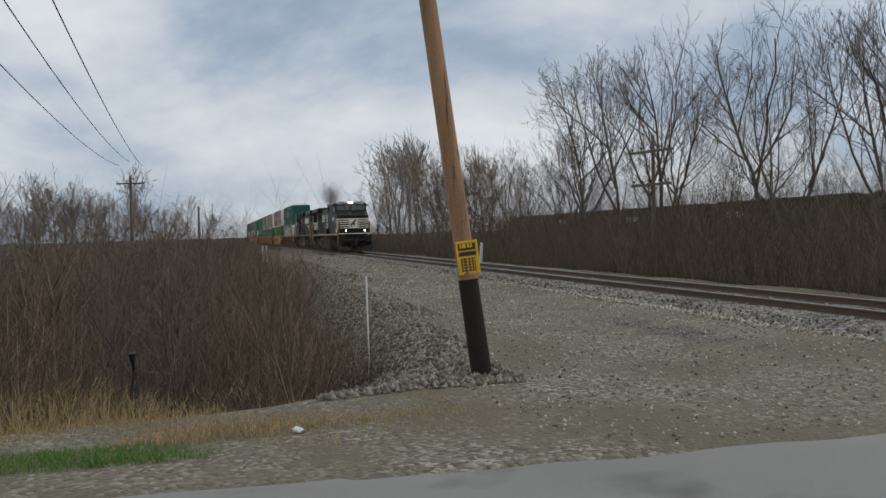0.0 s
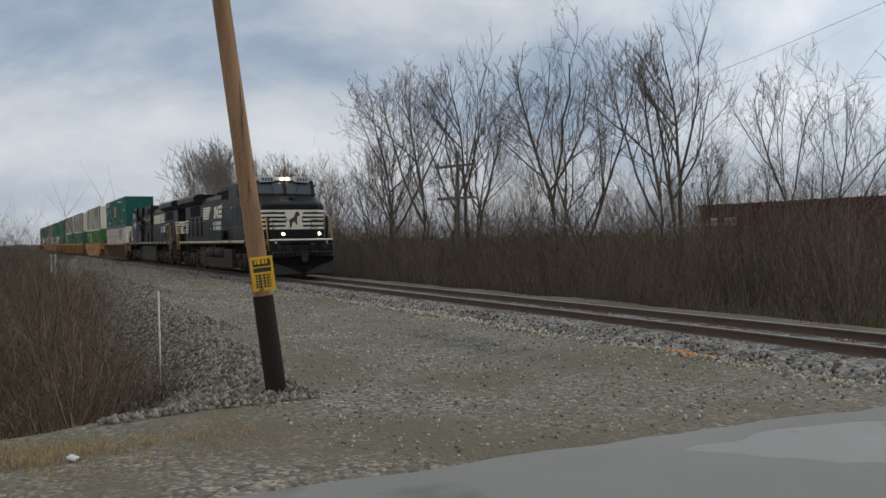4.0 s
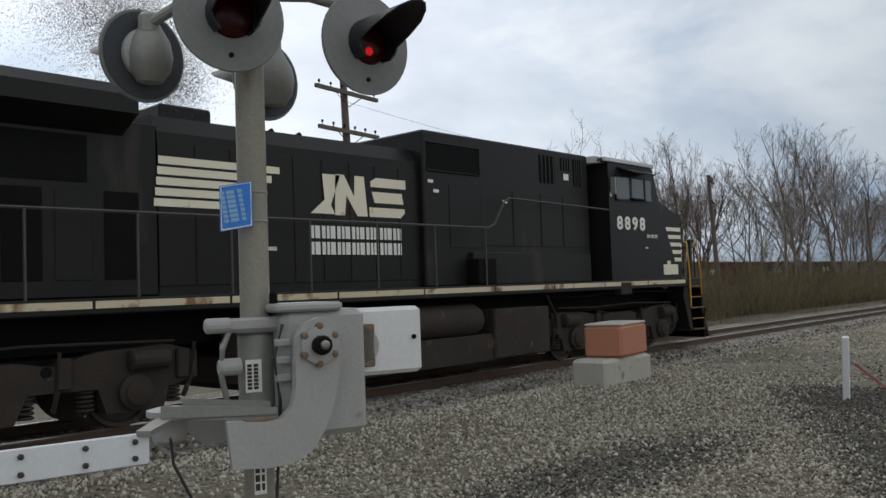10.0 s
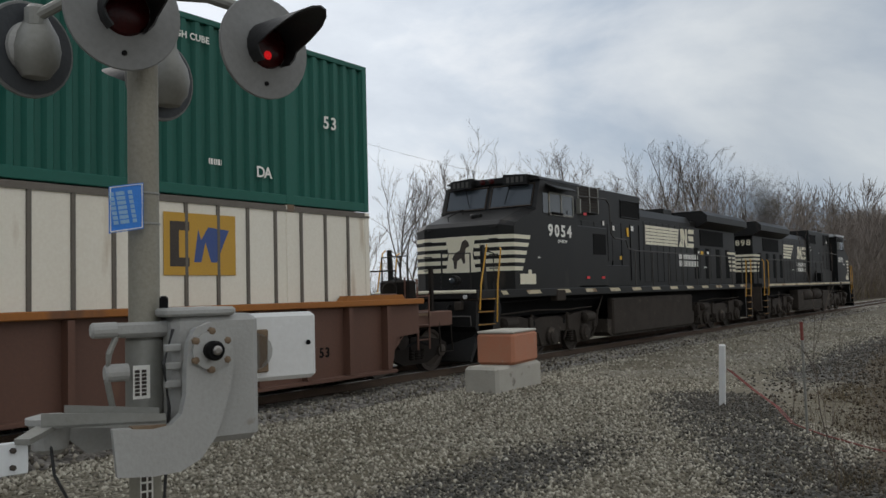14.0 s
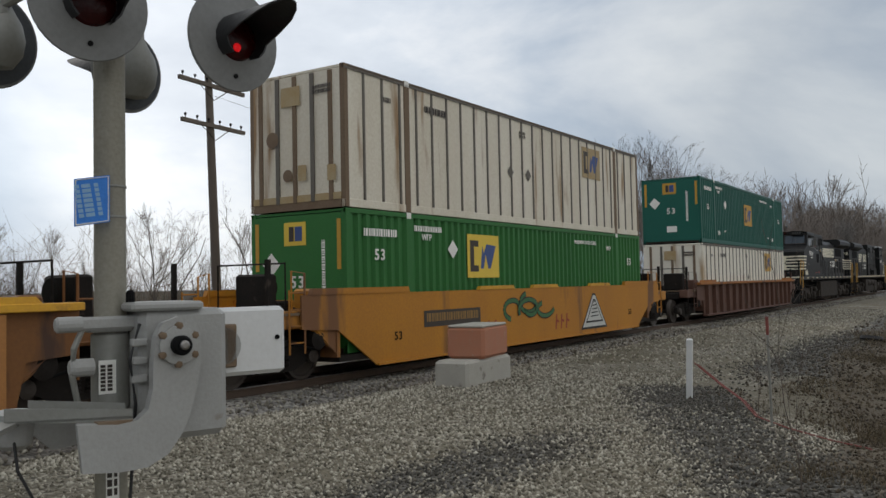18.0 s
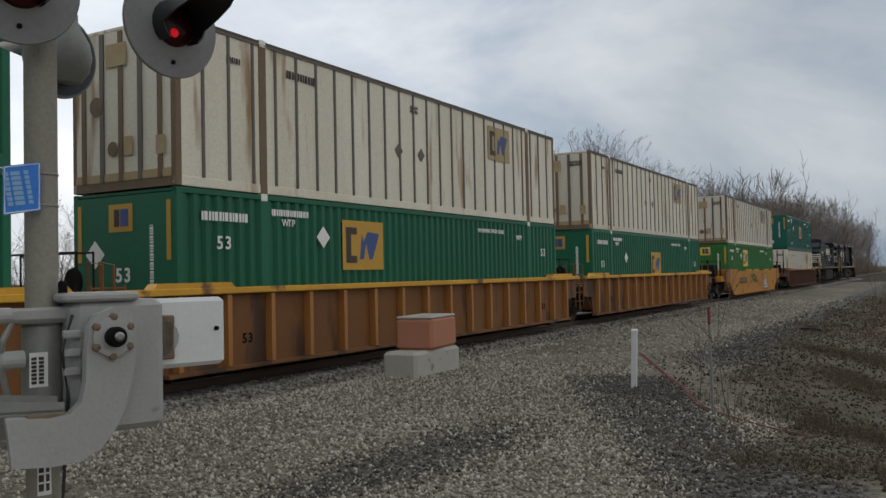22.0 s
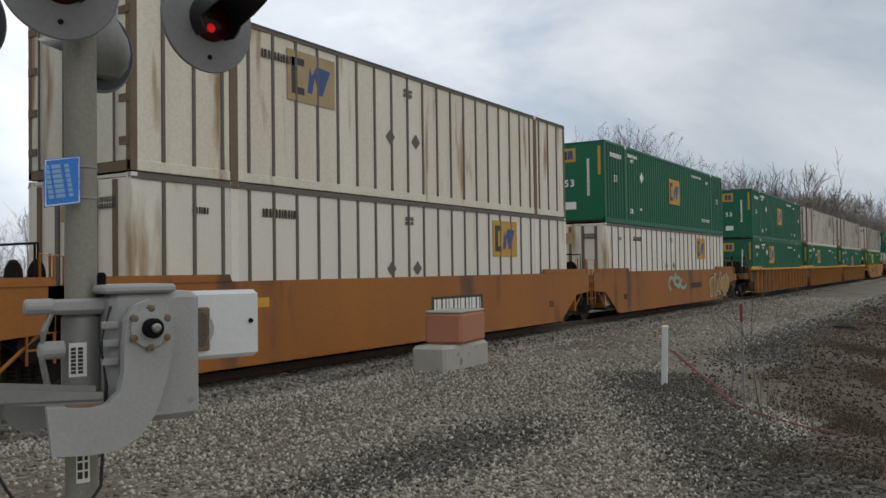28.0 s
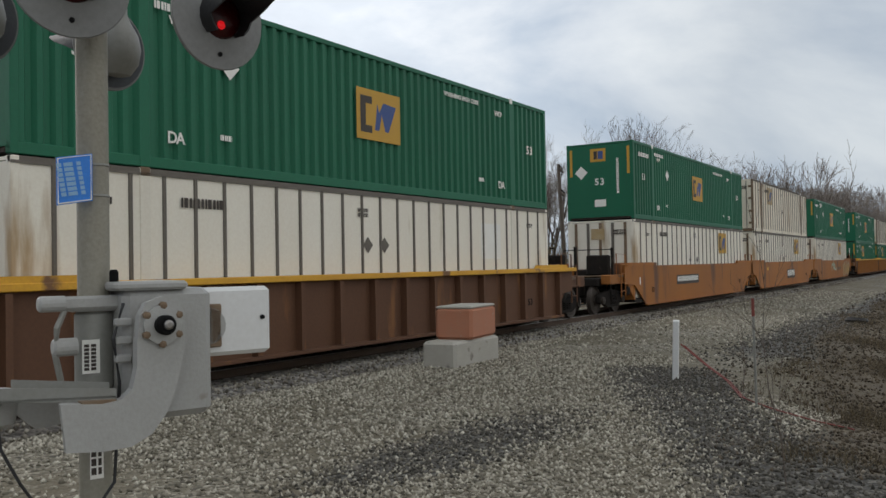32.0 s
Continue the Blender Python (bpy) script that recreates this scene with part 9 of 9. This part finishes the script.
part("carcass", MB().lathe([(0.17, -0.07), (0.27, -0.08), (0.31, 0), (0.27, 0.08), (0.17, 0.07), (0.17, -0.07)], (0, 0, 0), (0, 0, 1), 24), HOOD, tyre, "", True)

TWIG_R[0] = 0.0025
sap_big, sap_small = MB(), MB()
branch(sap_big, sap_small, Vector((0, 0, 0)), Vector((-0.05, 0, 1)), 1.6, 0.0065, 2, random.Random(4), 0.08, 0.6)
for k, (sx, sy, sc, rot) in enumerate(((7.05, 1.33, 1.0, 20), (10.6, 2.5, 0.75, 140), (19.5, 1.2, 1.2, 190))):
    st = thing("bare_sapling", "thin leafless sapling on the gravel slope", "sapling", pose(sx, sy, ground_z(sx, sy) - 0.02, 0, 0, rot), "saplings beside the ditch")
    st.scale = (sc, sc, sc)
    if k == 0:
        SAP = [m.mesh("stem", TWIG) if len(m.v) else None for m in (sap_big, sap_small)]
    for m_ in SAP:
        if m_:
            place(m_, "stem", st, pose(0, 0, 0))

rodL = thing("survey_rod", "thin white rod standing on the stone slope", "rod", pose(-13.2, 1.9, -0.45, 0, -2, 0))
part("rod", MB().tube([(0, 0, -0.2), (0, 0, 1.45)], 0.014, 8), PALE_BOX, rodL)
for x, y, tilt in ((-66, 3.4, 0), (-67.5, 3.2, 0), (-52, 14.6, 14), (-48, 14.6, 12)):
    q = thing("marker_post", "white marker post beside the track", "post", pose(x, y, -0.3, 0, tilt, 0), "white trackside posts")
    part("post", MB().box(-0.07, 0.07, -0.07, 0.07, 0, 1.25, 0.012), PALE_BOX, q)

op = MB()
rg = random.Random(9)
for k in range(60):
    a, r = rg.random() * math.tau, 0.3 * rg.random() ** 0.5
    x, y = -10.0 + 1.5 * r * math.cos(a), 9.05 + r * math.sin(a)
    s = 0.03 + 0.04 * rg.random()
    op.lathe([(s, 0), (s * 0.9, s * 0.5), (s * 0.3, s * 0.7)], (x, y, max(ground_z(x, y), bed_z(x, y)) + 0.0), (rg.uniform(-0.3, 0.3), rg.uniform(-0.3, 0.3), 1), 6)
structure("painted_stones", op, ORANGE_PAINT, "ballast stones sprayed with orange marking paint", "stones", kind="stuff")
stump = thing("charred_stump", "dark broken stump among the thicket", "stump", pose(-11.6, -1.3, ground_z(-11.6, -1.3) - 0.1))
part("stem", MB().tube([(0, 0, 0), (0.03, 0.02, 0.6), (-0.02, 0.0, 1.2), (0.05, -0.02, 1.7)], 0.1, 9, 0.05), HOOD, stump)
litter = thing("litter", "small crumpled pale scrap of litter in the grass", "litter", pose(-7.9, 0.35, ground_z(-7.9, 0.35) + 0.02, 20, 10, 40))
part("scrap", MB().box(-0.05, 0.05, -0.03, 0.03, 0, 0.03, 0.01), PALE_BOX, litter)


# ---- ties under the rails ----
track = thing("track_ties", "weathered timber ties under the near track", "railway tie", pose(0, TRACK_Y, 0))
tagged(track, kind="structure")
tie_me = MB().box(-0.115, 0.115, -1.3, 1.3, -0.36, -0.165, 0.012).mesh("tie", TIE)
rg = random.Random(2)
rest = MB()
for i in range(-230, 231):
    x = i * 0.55 + rg.uniform(-0.03, 0.03)
    if ROAD_L < x < ROAD_R:
        continue
    if -70 < x < 62:
        place(tie_me, "tie", track, pose(x, rg.uniform(-0.05, 0.05), rg.uniform(-0.012, 0.008), 0, 0, rg.uniform(-1.2, 1.2)))
    else:
        rest.box(x - 0.115, x + 0.115, -1.3, 1.3, -0.36, -0.165)
tagged(part("distant_ties", rest, TIE, track), kind="stuff")


# ---- everything that moves ----
def motions():
    for ob, x, y, z, turn, speed in MOVING:
        walk(ob, [(t, pose(x + speed * t, y, z, 0, 0, turn)) for t in range(0, 33, 4)])


motions()
